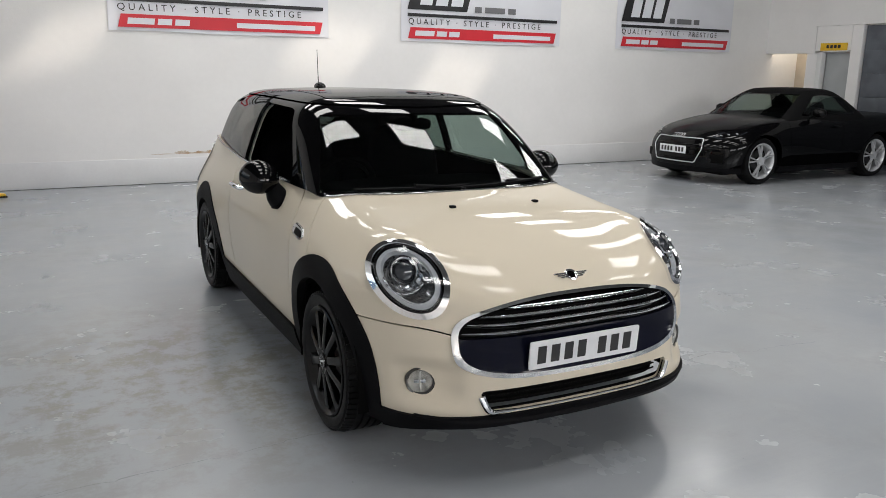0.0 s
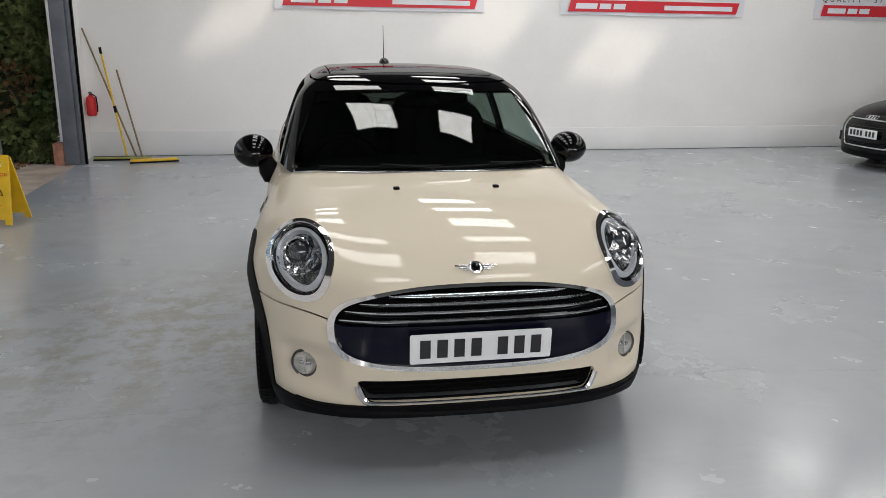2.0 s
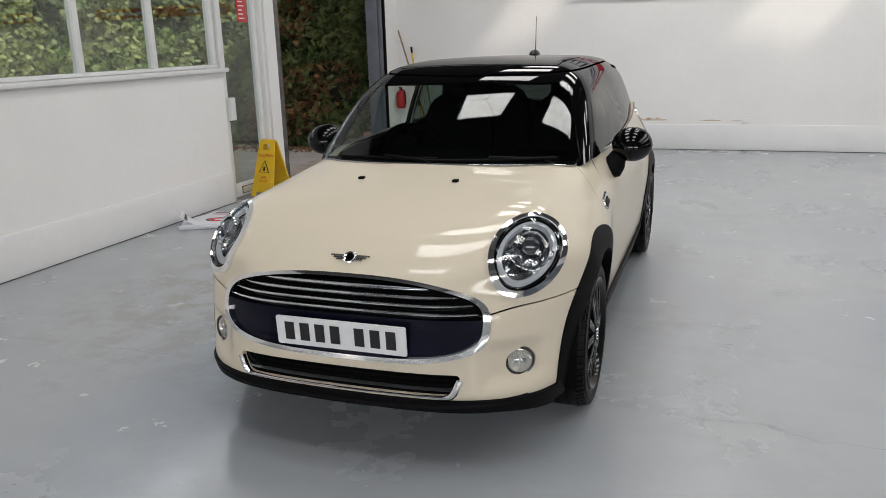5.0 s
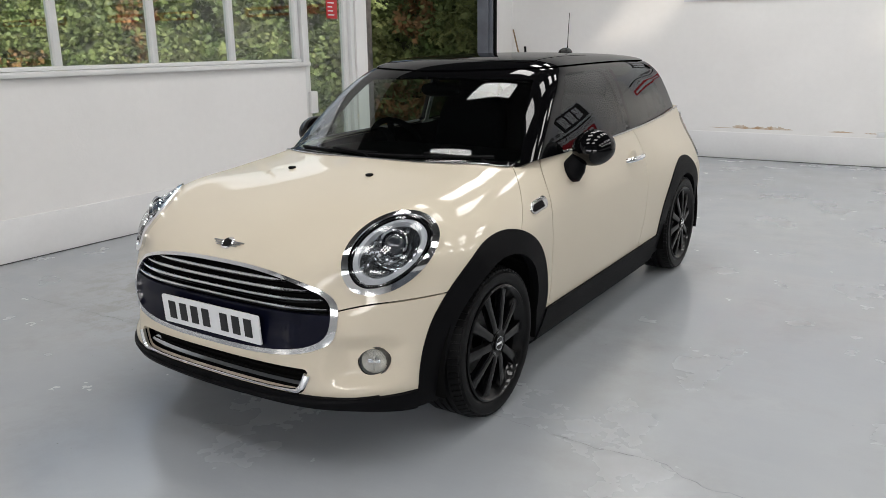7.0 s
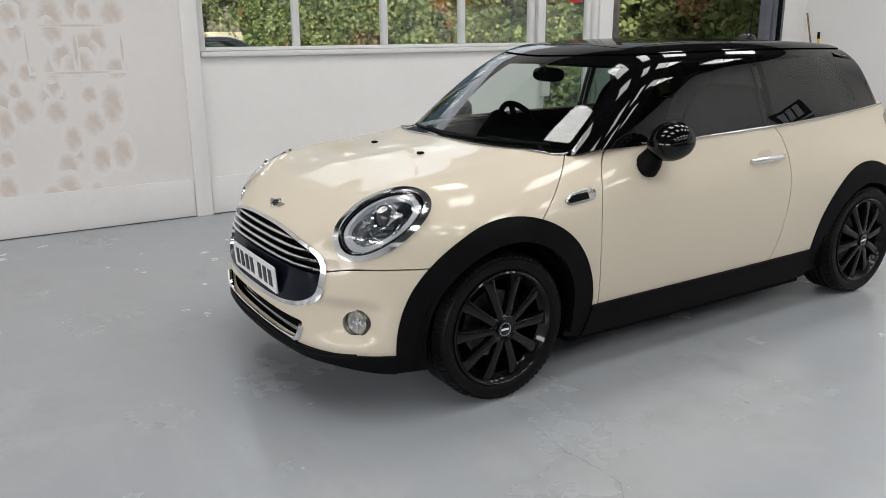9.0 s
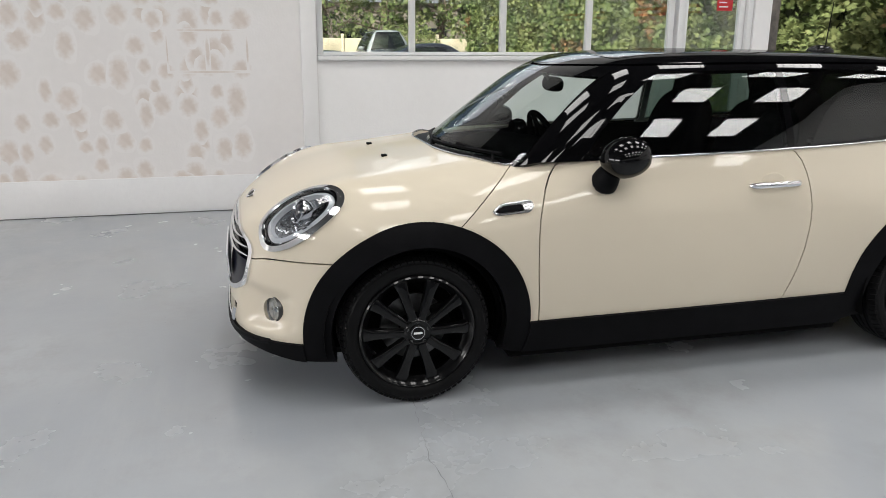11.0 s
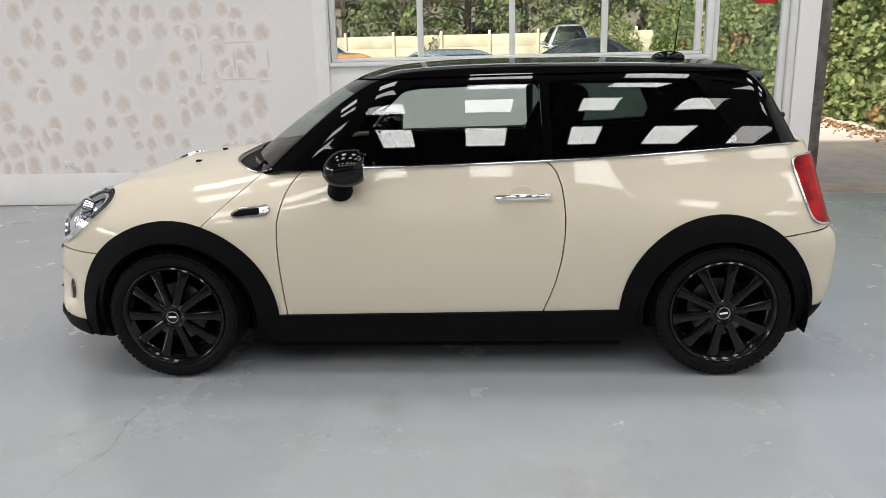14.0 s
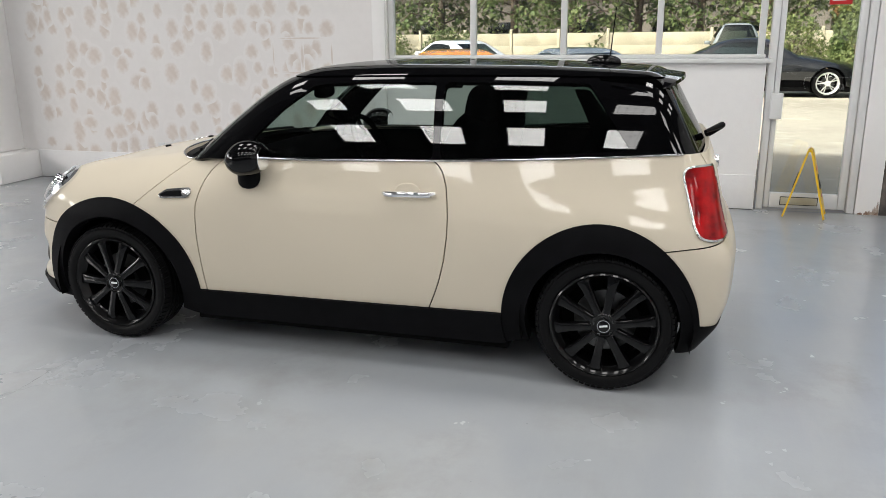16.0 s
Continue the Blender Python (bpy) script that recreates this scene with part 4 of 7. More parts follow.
for flip, d in zip((lambda s: s, mirror), doors):
    if d is doors[0]:
        part("door_glass", flip(glass_d), TINTED, d, "green-tinted side glass")
    part("pillar_trim", flip(rim(offset(split(split(cabin, cabin.v[:, 0] - 0.45)[0], 0.06 - np.abs(split(cabin, cabin.v[:, 0] - 0.45)[0].v[:, 1] - 1.735))[0], -0.03), 0.006)), LINING if d is doors[0] else HEADLINING, hatch)
    part("quarter_glass", flip(glass_q), PRIVACY, hatch, "dark tinted rear side glass")
    part("rear_pillar_trim", flip(offset(split(glass_q, glass_q.v[:, 1] - 2.36 + 0.5 * (glass_q.v[:, 2] - 1.2))[0], -0.035)), LINING, hatch)
headliner, _ = split(roof, roof.v[:, 1] * 0 + 1)
part("headlining", both(offset(headliner, -0.045)), LINING, hatch)

# roof spoiler
n = 17
v, f = [], []
for i in range(n):
    x = -0.53 + 1.06 * i / (n - 1)
    s_ = abs(x) / 0.53
    drop, back, thin = 0.10 * x * x + 0.035 * s_ ** 6, 0.16 * x * x + 0.10 * s_ ** 6, 1 - 0.9 * s_ ** 6
    for dy, dz, dt in ((2.46, 1.370, 0), (2.62 - 0.05 * s_ ** 6, 1.356, 0), (2.765 - back, 1.336, 0), (2.77 - back, 1.335, 0.013), (2.73 - back, 1.338, 0.025), (2.56 - 0.05 * s_ ** 6, 1.362, 0.046)):
        v.append((x, dy, dz - dt * thin - drop + 0.006))
for i in range(n - 1):
    for j in range(6):
        f.append((i * 6 + j, i * 6 + (j + 1) % 6, (i + 1) * 6 + (j + 1) % 6, (i + 1) * 6 + j))
f += [tuple(range(5, -1, -1)), tuple((n - 1) * 6 + j for j in range(6))]
part("roof_spoiler", (v, f), GLOSS_BLACK, hatch, "gloss black roof spoiler")

# aerial
part("aerial_base", ball((0, 2.375, 1.392), (0.035, 0.085, 0.036), 20, 10), GLOSS_BLACK, hatch)
part("aerial", tube([(0, 2.405, 1.412), (0, 2.415, 1.54), (0, 2.425, 1.65)], [0.0035, 0.0025, 0.002], 8), TRIM, hatch, "thin black roof aerial")


def on_body(x, z, y0=-1.2, y1=0.3):
    """Where a line along y at (x, z) first meets the body, from the front."""
    a, b = y0, y1
    for _ in range(40):
        m = (a + b) / 2
        if body_fn(np.array([x]), np.array([m]), np.array([z]))[0] < 0:
            b = m
        else:
            a = m
    return (a + b) / 2


def on_side(y, z, fn=body_fn):
    a, b = 0.2, 1.1
    for _ in range(40):
        m = (a + b) / 2
        if fn(np.array([m]), np.array([y]), np.array([z]))[0] < 0:
            a = m
        else:
            b = m
    return (a + b) / 2


def on_top(x, y, fn=body_fn):
    a, b = 0.6, 1.6
    for _ in range(40):
        m = (a + b) / 2
        if fn(np.array([x]), np.array([y]), np.array([m]))[0] < 0:
            a = m
        else:
            b = m
    return (a + b) / 2


# chrome line round the cowl and along the belt
line = []
turn = np.linspace(math.pi / 2, 0.15, 400)
for y in 0.205 + 0.375 * np.linspace(0, 1, 40) ** 1.7:
    lo, hi = np.zeros(400), np.full(400, 1.3)
    for _ in range(30):
        mid = (lo + hi) / 2
        inside = body_fn(mid * np.cos(turn), np.full(400, y), 0.5 + mid * np.sin(turn)) < 0
        lo, hi = np.where(inside, mid, lo), np.where(inside, hi, mid)
    ring_v = np.stack([lo * np.cos(turn), np.full(400, y), 0.5 + lo * np.sin(turn)], 1)
    k = int(np.argmax(cowl_field(ring_v) < 0))
    line.append((ring_v[k, 0] + 0.003, y - 0.002, ring_v[k, 2] + 0.003))
line[0] = (0.0, line[0][1], line[0][2])
for y in np.linspace(0.60, 2.78, 61):
    z = float(BELT(y))
    line.append((on_side(y, z - 0.004) + 0.004, y, z))
for sx in (1, -1):
    part("chrome_line", tube([(sx * x, y, z) for x, y, z in line], 0.0043, 8), LINE_CHROME, hatch, "bright chrome waist line")

# grille: chrome ring, black recess, navy panel, bars
core, ring_s = split(grille_in, grille_field(grille_in, -0.024, 0.003, 0.010))
grille = part("grille", both(offset(core, -0.045)), DARK, hatch, "black grille with chrome bars in a chrome surround")
part("chrome_surround", both(rim(offset(ring_s, 0.010), 0.05)), CHROME, grille, "polished chrome surround")
navy, _ = split(core, 0.560 - core.v[:, 2])
part("navy_panel", both(rim(offset(navy, -0.004), 0.04)), NAVY, grille, "dark navy lower grille panel")


def grille_half_width(z, grow=-0.024):
    w = abs((z - 0.552) / (0.160 + grow))
    e = 2.5 if z > 0.552 else 3.3
    return (0.540 + grow) * max(0.0, 1 - w ** e) ** (1 / e)


for z0, sag in ((0.668, 0.0), (0.641, 0.001), (0.613, 0.002), (0.584, 0.003)):
    hw = grille_half_width(z0) * 0.985
    path, rad = [], []
    for k in range(41):
        x = -hw + 2 * hw * k / 40
        z = z0 - sag * (x / 0.5) ** 2
        path.append((x, on_body(x, z) - 0.004, z))
        rad.append(0.0074 * (1 - 0.75 * abs(x / hw) ** 6))
    part("grille_bar", tube(path, rad, 8, flat=0.8), BAR_CHROME, grille, "chrome grille bar")
    slat = [(x, y + 0.018, z - 0.012) for x, y, z in path]
    part("grille_slat", tube(slat, [r * 1.6 for r in rad], 8), GLOSS_BLACK, grille)

# number plate, its characters as plain bars
py = on_body(0.0, 0.485) - 0.016
plate = part("number_plate", moved(prism(rounded([(-0.26, -0.056), (0.26, -0.056), (0.26, 0.056), (-0.26, 0.056)], 0.008, 3), 0.006), pose(0, py, 0.485, 4)), PLATE_WHITE, hatch, "white number plate with black bars")
for k in range(7):
    x = -0.205 + k * 0.062 + (0.035 if k > 3 else 0)
    part("character_bar", moved(box(x - 0.019, -0.0025, -0.035, x + 0.019, -0.0005, 0.035), pose(0, py, 0.485, 4)), PLATE_INK, plate)

# lower intake with its chrome frame
intake = part("lower_intake", both(offset(intake_in, -0.06)), DARK, hatch, "black lower air intake in a chrome frame")
path = []
for x, z in INTAKE:
    path.append((x, on_body(x, z) - 0.003, z))
path = path[10:] + path[:2]
frame_in = [path[0]]
for p0, p1 in zip(path, path[1:]):
    for k in range(1, 9):
        x, z = p0[0] + (p1[0] - p0[0]) * k / 8, p0[2] + (p1[2] - p0[2]) * k / 8
        frame_in.append((x, on_body(x, z) - 0.003, z))
part("chrome_frame", tube(frame_in, [0.0045 + 0.009 * smoothstep(0.36, 0.43, abs(p[0])) for p in frame_in], 8), CHROME, intake)
part("front_lip", tube([(x, on_body(x, 0.235) - 0.010, 0.236 + 0.06 * x * x) for x in np.linspace(-0.66, 0.66, 33)], 0.014, 8), TRIM, hatch, "black front lip")
for k in range(3):
    part("intake_slat", tube([(x, on_body(x, 0.32 + 0.02 * k) + 0.03, 0.32 + 0.02 * k) for x in np.linspace(-0.40, 0.40, 21)], 0.004, 6), DARK, intake)

# headlamps
lamp_glass, lamp_ring = split(lamp_in, lamp_field(lamp_in, -0.027))
chrome_ring, black_ring = split(lamp_ring, -lamp_field(lamp_ring, -0.022))
plane_n = np.cross(LAMP_W, LAMP_U)
plane_n /= np.linalg.norm(plane_n)
lo, hi = -0.15, 0.15
for _ in range(40):
    mid = (lo + hi) / 2
    q = LAMP_O + plane_n * mid
    lo, hi = (mid, hi) if body_fn(q[:1], q[1:2], q[2:])[0] < 0 else (lo, mid)
cx, cyl, cz = LAMP_O + plane_n * lo
nrm = gradient(body_fn, np.array([[cx, cyl, cz]]))[0]
beam = (Vector(nrm) * 0.45 + Vector((0.10, -1.0, 0.05)) * 0.55).normalized()
axis_m = Matrix.Translation((cx + 0.008, cyl, cz + 0.012)) @ beam.to_track_quat("X", "Z").to_matrix().to_4x4()


def dome(s, h):
    """s swollen by h at the lamp's middle."""
    c = (s.v - LAMP_O) @ _basis.T
    r = np.sqrt((c[:, 0] / LAMP_A) ** 2 + (c[:, 1] / LAMP_B) ** 2)
    return Surf(s.v + nrm * (h * np.clip(1 - r ** 2, 0, 1))[:, None], s.n, s.f)


def sunk(s):
    """s hollowed into a bowl behind the lamp's cover."""
    c = (s.v - LAMP_O) @ _basis.T
    r = np.sqrt((c[:, 0] / LAMP_A) ** 2 + (c[:, 1] / LAMP_B) ** 2)
    d = 0.012 + 0.055 * np.clip(1 - r ** 3, 0, 1) + 0.006 * np.sin(r * 40)
    v = s.v - nrm * d[:, None]
    c0 = LAMP_O - nrm * 0.02
    n = c0 + nrm * 0.10 - v
    return Surf(v, n / np.linalg.norm(n, axis=1)[:, None], s.f)


led_zone, _ = split(lamp_glass, -lamp_field(lamp_glass, -0.050))
led_zone, _ = split(led_zone, lamp_field(led_zone, -0.032))
for sx in (1, -1):
    fl = (lambda s: s) if sx > 0 else mirror
    fv = (lambda p: p) if sx > 0 else (lambda p: ([(-a, b, c) for a, b, c in p[0]], [q[::-1] for q in p[1]]))
    lamp = part("headlight", fl(rim(offset(chrome_ring, 0.013), 0.03)), CHROME, hatch, "round headlight with a chrome ring")
    part("black_ring", fl(rim(offset(black_ring, 0.004), 0.03)), GLOSS_BLACK, lamp)
    part("reflector", fl(rim(sunk(lamp_glass), 0.01)), REFLECTOR, lamp, "bright stepped reflector bowl")
    part("led_ring", fl(rim(offset(led_zone, -0.008), 0.02)), LED, lamp, "white daytime running light ring")
    inner = lathe([(0.046, -0.055), (0.052, -0.018), (0.049, -0.012), (0.043, -0.018), (0.040, -0.050)], 40)
    part("projector_bezel", fv(moved(inner, axis_m)), CHROME, lamp)
    part("projector", fv(moved(ball((-0.034, 0, 0), (0.026, 0.041, 0.041), 28, 14), axis_m)), PROJECTOR, lamp, "dark glass projector lens")
    for k in range(9):
        a = math.radians(200 + k * 17.5)
        step = box(-0.047, -0.010, -0.004, -0.030, 0.010, 0.004, 0.002)
        part("reflector_step", fv(moved(step, axis_m @ Matrix.Translation((0, 0.082 * math.cos(a), 0.088 * math.sin(a))) @ Matrix.Rotation(a - math.pi / 2, 4, "X"))), REFLECTOR, lamp)
    part("lamp_cover", fl(dome(offset(lamp_glass, 0.003), 0.012)), CLEAR, lamp, "clear curved lamp cover")

    # fog lamp
    fy = on_body(*FOG_C)
    fn_ = gradient(body_fn, np.array([[FOG_C[0], fy, FOG_C[1]]]))[0]
    fdir = (Vector(fn_).normalized() * 0.5 + Vector((0.16, -0.98, 0.0)) * 0.5).normalized()
    fm = Matrix.Translation((FOG_C[0], fy - 0.004, FOG_C[1])) @ fdir.to_track_quat("X", "Z").to_matrix().to_4x4() @ Matrix.Diagonal((0.86, 0.86, 0.86, 1))
    fog = part("fog_lamp", fv(moved(lathe([(0.066, -0.06), (0.064, -0.010), (0.060, -0.003), (0.055, -0.006), (0.053, -0.02)], 40), fm)), STEEL, hatch, "small round clear fog lamp in a dark ring")
    part("reflector", fv(moved(lathe([(0.052, -0.010), (0.040, -0.034), (0.018, -0.046), (0.0, -0.048)], 32), fm)), FOG_BOWL, fog)
    part("bulb_cap", fv(moved(ball((-0.030, 0, 0), (0.016, 0.014, 0.014), 16, 8), fm)), CHROME, fog)
    part("lens_rib", fv(moved(box(-0.016, -0.003, -0.044, -0.009, 0.003, 0.044, 0.002), fm)), FOG_BOWL, fog)
    part("cross_bar", fv(moved(box(-0.02, -0.026, -0.010, -0.010, 0.026, 0.006, 0.003), fm)), REFLECTOR, fog)
    part("lens", fv(moved(lathe([(0.051, -0.010), (0.03, -0.004), (0.0, -0.002)], 32), fm)), CLEAR, fog)

    # rear lamp
    lens_s, ring_t = split(tail_lamp, np.minimum(poly_field(tail_lamp.v[:, 1], tail_lamp.v[:, 2], TAIL_LAMP), (tail_lamp.v[:, 0] - 0.56) * 0.7) - 0.008)
    tl = part("rear_light", fl(rim(offset(lens_s, 0.007), 0.02)), LENS_RED, hatch, "red rear light with a chrome ring")
    part("chrome_ring", fl(rim(offset(ring_t, 0.010), 0.03)), LINE_CHROME, tl)

# bonnet badge: a winged disc
by = on_body(0.0, 0.745)
bn = gradient(body_fn, np.array([[0.0, by, 0.745]]))[0]
bm_ = Matrix.Translation((0, by, 0.745)) @ Vector(bn).to_track_quat("X", "Z").to_matrix().to_4x4()
badge = part("bonnet_badge", moved(lathe([(0.028, 0.0), (0.028, 0.006), (0.024, 0.009), (0.018, 0.006), (0.0, 0.006)], 32), bm_), CHROME, hatch, "small winged chrome badge")
part("badge_face", moved(lathe([(0.0175, 0.005), (0.0165, 0.0072), (0.0, 0.0076)], 28), bm_), GLOSS_BLACK, badge, "black centre of the badge")
for sx in (-1, 1):
    for k in range(3):
        w = box(0.002, 0, -0.0032, 0.006, 1, 0.0032, 0.001)
        L = 0.054 - 0.013 * k
        part("wing", moved(([(a, sx * (0.024 + b * L), c + 0.008 - 0.009 * k) for a, b, c in w[0]], w[1]), bm_), LINE_CHROME, badge)
for sx in (-1, 1):
    x = sx * 0.217
    part("washer_nozzle", moved(box(-0.013, -0.012, -0.002, 0.013, 0.014, 0.010, 0.004), Matrix.Translation((x, -0.025, on_top(abs(x), -0.025)))), TRIM, hatch)

# wipers
for x0, x1, d in ((-0.52, 0.03, 0.0), (-0.02, 0.56, 0.0)):
    pth = []
    for k in range(13):
        x = x0 + (x1 - x0) * k / 12
        y = 0.262 + 0.46 * x * x + 0.012 * (k / 12)
        pth.append((x, y, 0.945 + 0.72 * (y - 0.235 - 0.48 * x * x) + 0.009))
    wiper = part("wiper", tube(pth, 0.008, 6), TRIM, hatch, "black windscreen wiper")
    part("wiper_arm", tube([(pth[6][0], pth[6][1], pth[6][2] + 0.012), (x1 - 0.06, pth[-1][1] - 0.02, pth[-1][2] - 0.006), (x1 + 0.01, 0.235 + 0.45 * x1 * x1, 0.945)], 0.008, 6), TRIM, wiper)

# side details, both sides
for sx in (1, -1):
    d = doors[0] if sx > 0 else doors[1]
    fv = (lambda p: p) if sx > 0 else (lambda p: ([(-a, b, c) for a, b, c in p[0]], [q[::-1] for q in p[1]]))
    hx = on_side(1.6, 0.842)
    pth = [(hx + 0.002, 1.485, 0.838), (hx + 0.022, 1.505, 0.840), (hx + 0.034, 1.56, 0.843), (hx + 0.036, 1.61, 0.844), (hx + 0.034, 1.66, 0.845), (hx + 0.022, 1.71, 0.845), (hx + 0.002, 1.728, 0.845)]
    part("handle", fv(tube(pth, [0.009, 0.013, 0.013, 0.0125, 0.013, 0.013, 0.009], 10, flat=1.1)), CHROME, d, "chrome door handle")
    part("handle_cup", fv(ball((hx - 0.004, 1.60, 0.845), (0.006, 0.062, 0.046), 24, 10)), PAINT, d)
    # side scuttle
    sxx = on_side(0.39, 0.795)
    sc = rounded([(0.303, 0.782), (0.325, 0.766), (0.468, 0.773), (0.489, 0.798), (0.474, 0.822), (0.345, 0.810)], 0.014, 4)
    out = prism([(y, z) for y, z in sc], 0.022, 0.004)
    sc_ob = part("side_scuttle", fv(([(on_side(y, z) + 0.008 - d_ * 0.8, y, z) for y, d_, z in out[0]], [q[::-1] for q in out[1]])), LINE_CHROME, hatch, "chrome side vent with a black insert")
    ins = prism(rounded([(0.316, 0.784), (0.330, 0.776), (0.440, 0.781), (0.436, 0.808), (0.350, 0.802)], 0.008, 3), 0.012, 0.002)
    part("insert", fv(([(on_side(y, z) + 0.0108 - d_ * 0.6, y, z) for y, d_, z in ins[0]], [q[::-1] for q in ins[1]])), TRIM, sc_ob)
    # door mirror
    mx, my, mz = 0.846, 0.838, 0.988
    egg = ball((0, 0, 0), (0.098, 0.096, 0.082), 40, 24)
    egg = ([(mx + a, my + (min(b * 1.2, 0.090) if b > 0 else b), mz + c + 0.16 * b * (1 if c > 0 else 0.3)) for a, b, c in egg[0]], egg[1])
    mir = part("door_mirror", fv(egg), GLOSS_BLACK, hatch, "gloss black door mirror")
    part("mirror_glass", fv(moved(lathe([(0.054, 0.0), (0.052, 0.006), (0.0, 0.006)], 32), Matrix.Translation((mx, my + 0.086, mz)) @ Matrix.Rotation(math.pi / 2, 4, "Z"))), CHROME, mir)
    sd = on_side(0.80, 0.885)
    foot = [(sd - 0.012, 0.800, 0.872), (sd + 0.006, 0.800, 0.876), (sd + 0.018, 0.806, 0.900), (mx - 0.062, 0.818, mz - 0.055), (mx - 0.045, 0.828, mz - 0.02)]
    part("mirror_foot", fv(tube(foot, [0.050, 0.058, 0.054, 0.042, 0.036], 14)), TRIM, mir)


# wheels
def wheel():
    hub = empty("wheel")
    prof = [(0.232, -0.015), (0.24, -0.004), (0.262, 0.004), (0.282, 0.001), (0.292, -0.012), (0.299, -0.035)]
    for k in range(4):
        x = -0.045 - k * 0.036
        prof += [(0.308, x), (0.308, x - 0.024), (0.300, x - 0.026), (0.300, x - 0.034)]
    prof += [(0.308, -0.185), (0.300, -0.20), (0.285, -0.212), (0.24, -0.212), (0.22, -0.2)]
    part("tyre", lathe(prof, 96), RUBBER, hub, "black low-profile tyre")
    v, f = [], []
    for k in range(68):
        a = 2 * math.pi * k / 68
        for s_, x0, x1, sk in ((0, -0.006, -0.046, 0.02), (1, -0.17, -0.205, 0.02)):
            m = Matrix.Rotation(a + s_ * 0.05, 4, "X")
            b = box(x0, -0.0105, 0.292, x1, 0.0105, 0.3075)
            b = ([(p[0], p[1] + sk * (p[0] - x0) * 8, p[2] - (0.011 if abs(p[0] - (x0 if s_ == 0 else x1)) < 0.004 else 0)) for p in b[0]], b[1])
            b = moved(b, m)
            f += [tuple(i + len(v) for i in q) for q in b[1]]
            v += b[0]
    tagged(part("tread", (v, f), RUBBER, hub), kind="stuff")
    rim_p = [(0.238, -0.012), (0.236, 0.0), (0.230, 0.004), (0.224, 0.0), (0.216, -0.02), (0.200, -0.035), (0.196, -0.10), (0.200, -0.19)]
    part("rim", lathe(rim_p, 72), ALLOY_SATIN, hub, "gloss black alloy rim")
    for k in range(10):
        a = 2 * math.pi * k / 10 + 0.314
        sec = [(0.048, 0.017, 0.000), (0.075, 0.0155, 0.001), (0.13, 0.017, -0.004), (0.18, 0.020, -0.008), (0.212, 0.026, -0.012), (0.222, 0.034, -0.016)]
        v, f = [], []
        for r, w, x in sec:
            v += [(x - 0.028, -w * 1.15, r), (x - 0.004, -w, r), (x, -w * 0.62, r), (x, w * 0.62, r), (x - 0.004, w, r), (x - 0.028, w * 1.15, r)]
        for i in range(len(sec) - 1):
            for j in range(6):
                f.append((i * 6 + j, i * 6 + (j + 1) % 6, (i + 1) * 6 + (j + 1) % 6, (i + 1) * 6 + j))
        part("spoke", moved((v, f), Matrix.Rotation(a, 4, "X")), ALLOY_BLACK, hub)
    part("hub", lathe([(0.062, -0.035), (0.060, -0.004), (0.052, 0.002), (0.040, -0.004), (0.034, -0.004), (0.0, -0.004)], 40), ALLOY_BLACK, hub)
    part("centre_cap", lathe([(0.033, -0.006), (0.032, 0.002), (0.029, 0.004), (0.0, 0.005)], 32), ALLOY_BLACK, hub)
    part("cap_ring", lathe([(0.028, 0.003), (0.0275, 0.006), (0.0255, 0.006), (0.025, 0.003)], 32), CHROME, hub, "thin bright ring on the centre cap")
    part("cap_bar", box(0.004, -0.018, -0.0045, 0.006, 0.018, 0.0045, 0.001), PLATE_WHITE, hub)
    for k in range(5):
        a = 2 * math.pi * k / 5
        part("bolt", moved(lathe([(0.009, -0.01), (0.009, -0.001), (0.006, -0.001), (0.0, -0.004)], 8), Matrix.Translation((0, 0.048 * math.sin(a), 0.048 * math.cos(a)))), STEEL, hub)
    part("brake_disc", lathe([(0.06, -0.085), (0.138, -0.085), (0.138, -0.105), (0.06, -0.105)], 48), STEEL, hub)
    part("caliper", moved(box(-0.11, -0.05, 0.085, -0.07, 0.05, 0.15, 0.012), Matrix.Rotation(-1.2, 4, "X")), DARK, hub)
    part("backing", lathe([(0.0, -0.15), (0.198, -0.15)], 32), DARK, hub)
    return hub


first = wheel()
tagged(first, "black ten-spoke alloy wheel with a black tyre")
first.parent = hatch
turns = {(1, 0.0): 0.0, (1, 2.495): 0.16, (-1, 0.0): 0.3, (-1, 2.495): 0.1}
made = False
for (sx, cy), a in turns.items():
    m = Matrix.Translation((sx * (0.816 if cy < 1 else 0.802), cy, 0.307)) @ (Matrix.Rotation(math.pi, 4, "Z") if sx < 0 else Matrix()) @ Matrix.Rotation(a, 4, "X")
    if not made:
        first.matrix_basis, made = m, True
    else:
        copy_thing(first, m)

# cabin furniture
part("dashboard", vf(moved(ball((0, 0.72, 0.86), (0.66, 0.22, 0.105), 32, 12, 0.6), Matrix()), box(-0.12, 0.75, 0.3, 0.12, 1.3, 0.60, 0.03)), LINING, hatch, "black dashboard and centre console")
part("instrument_pod", moved(lathe([(0.0, 0.0), (0.075, 0.0), (0.08, 0.03), (0.07, 0.06)], 28), Matrix.Translation((-0.36, 0.84, 0.955)) @ Matrix.Rotation(-math.pi / 2, 4, "Z")), LINING, hatch)
sw_m = Matrix.Translation((-0.36, 0.98, 0.90)) @ Matrix.Rotation(math.radians(-65), 4, "X")
wheel_path = [(0.18 * math.cos(a), 0.18 * math.sin(a), 0) for a in np.linspace(0, 2 * math.pi, 40)[:-1]]
steering = part("steering_wheel", moved(tube(wheel_path, 0.016, 10, True), sw_m), LINING, hatch, "black steering wheel")
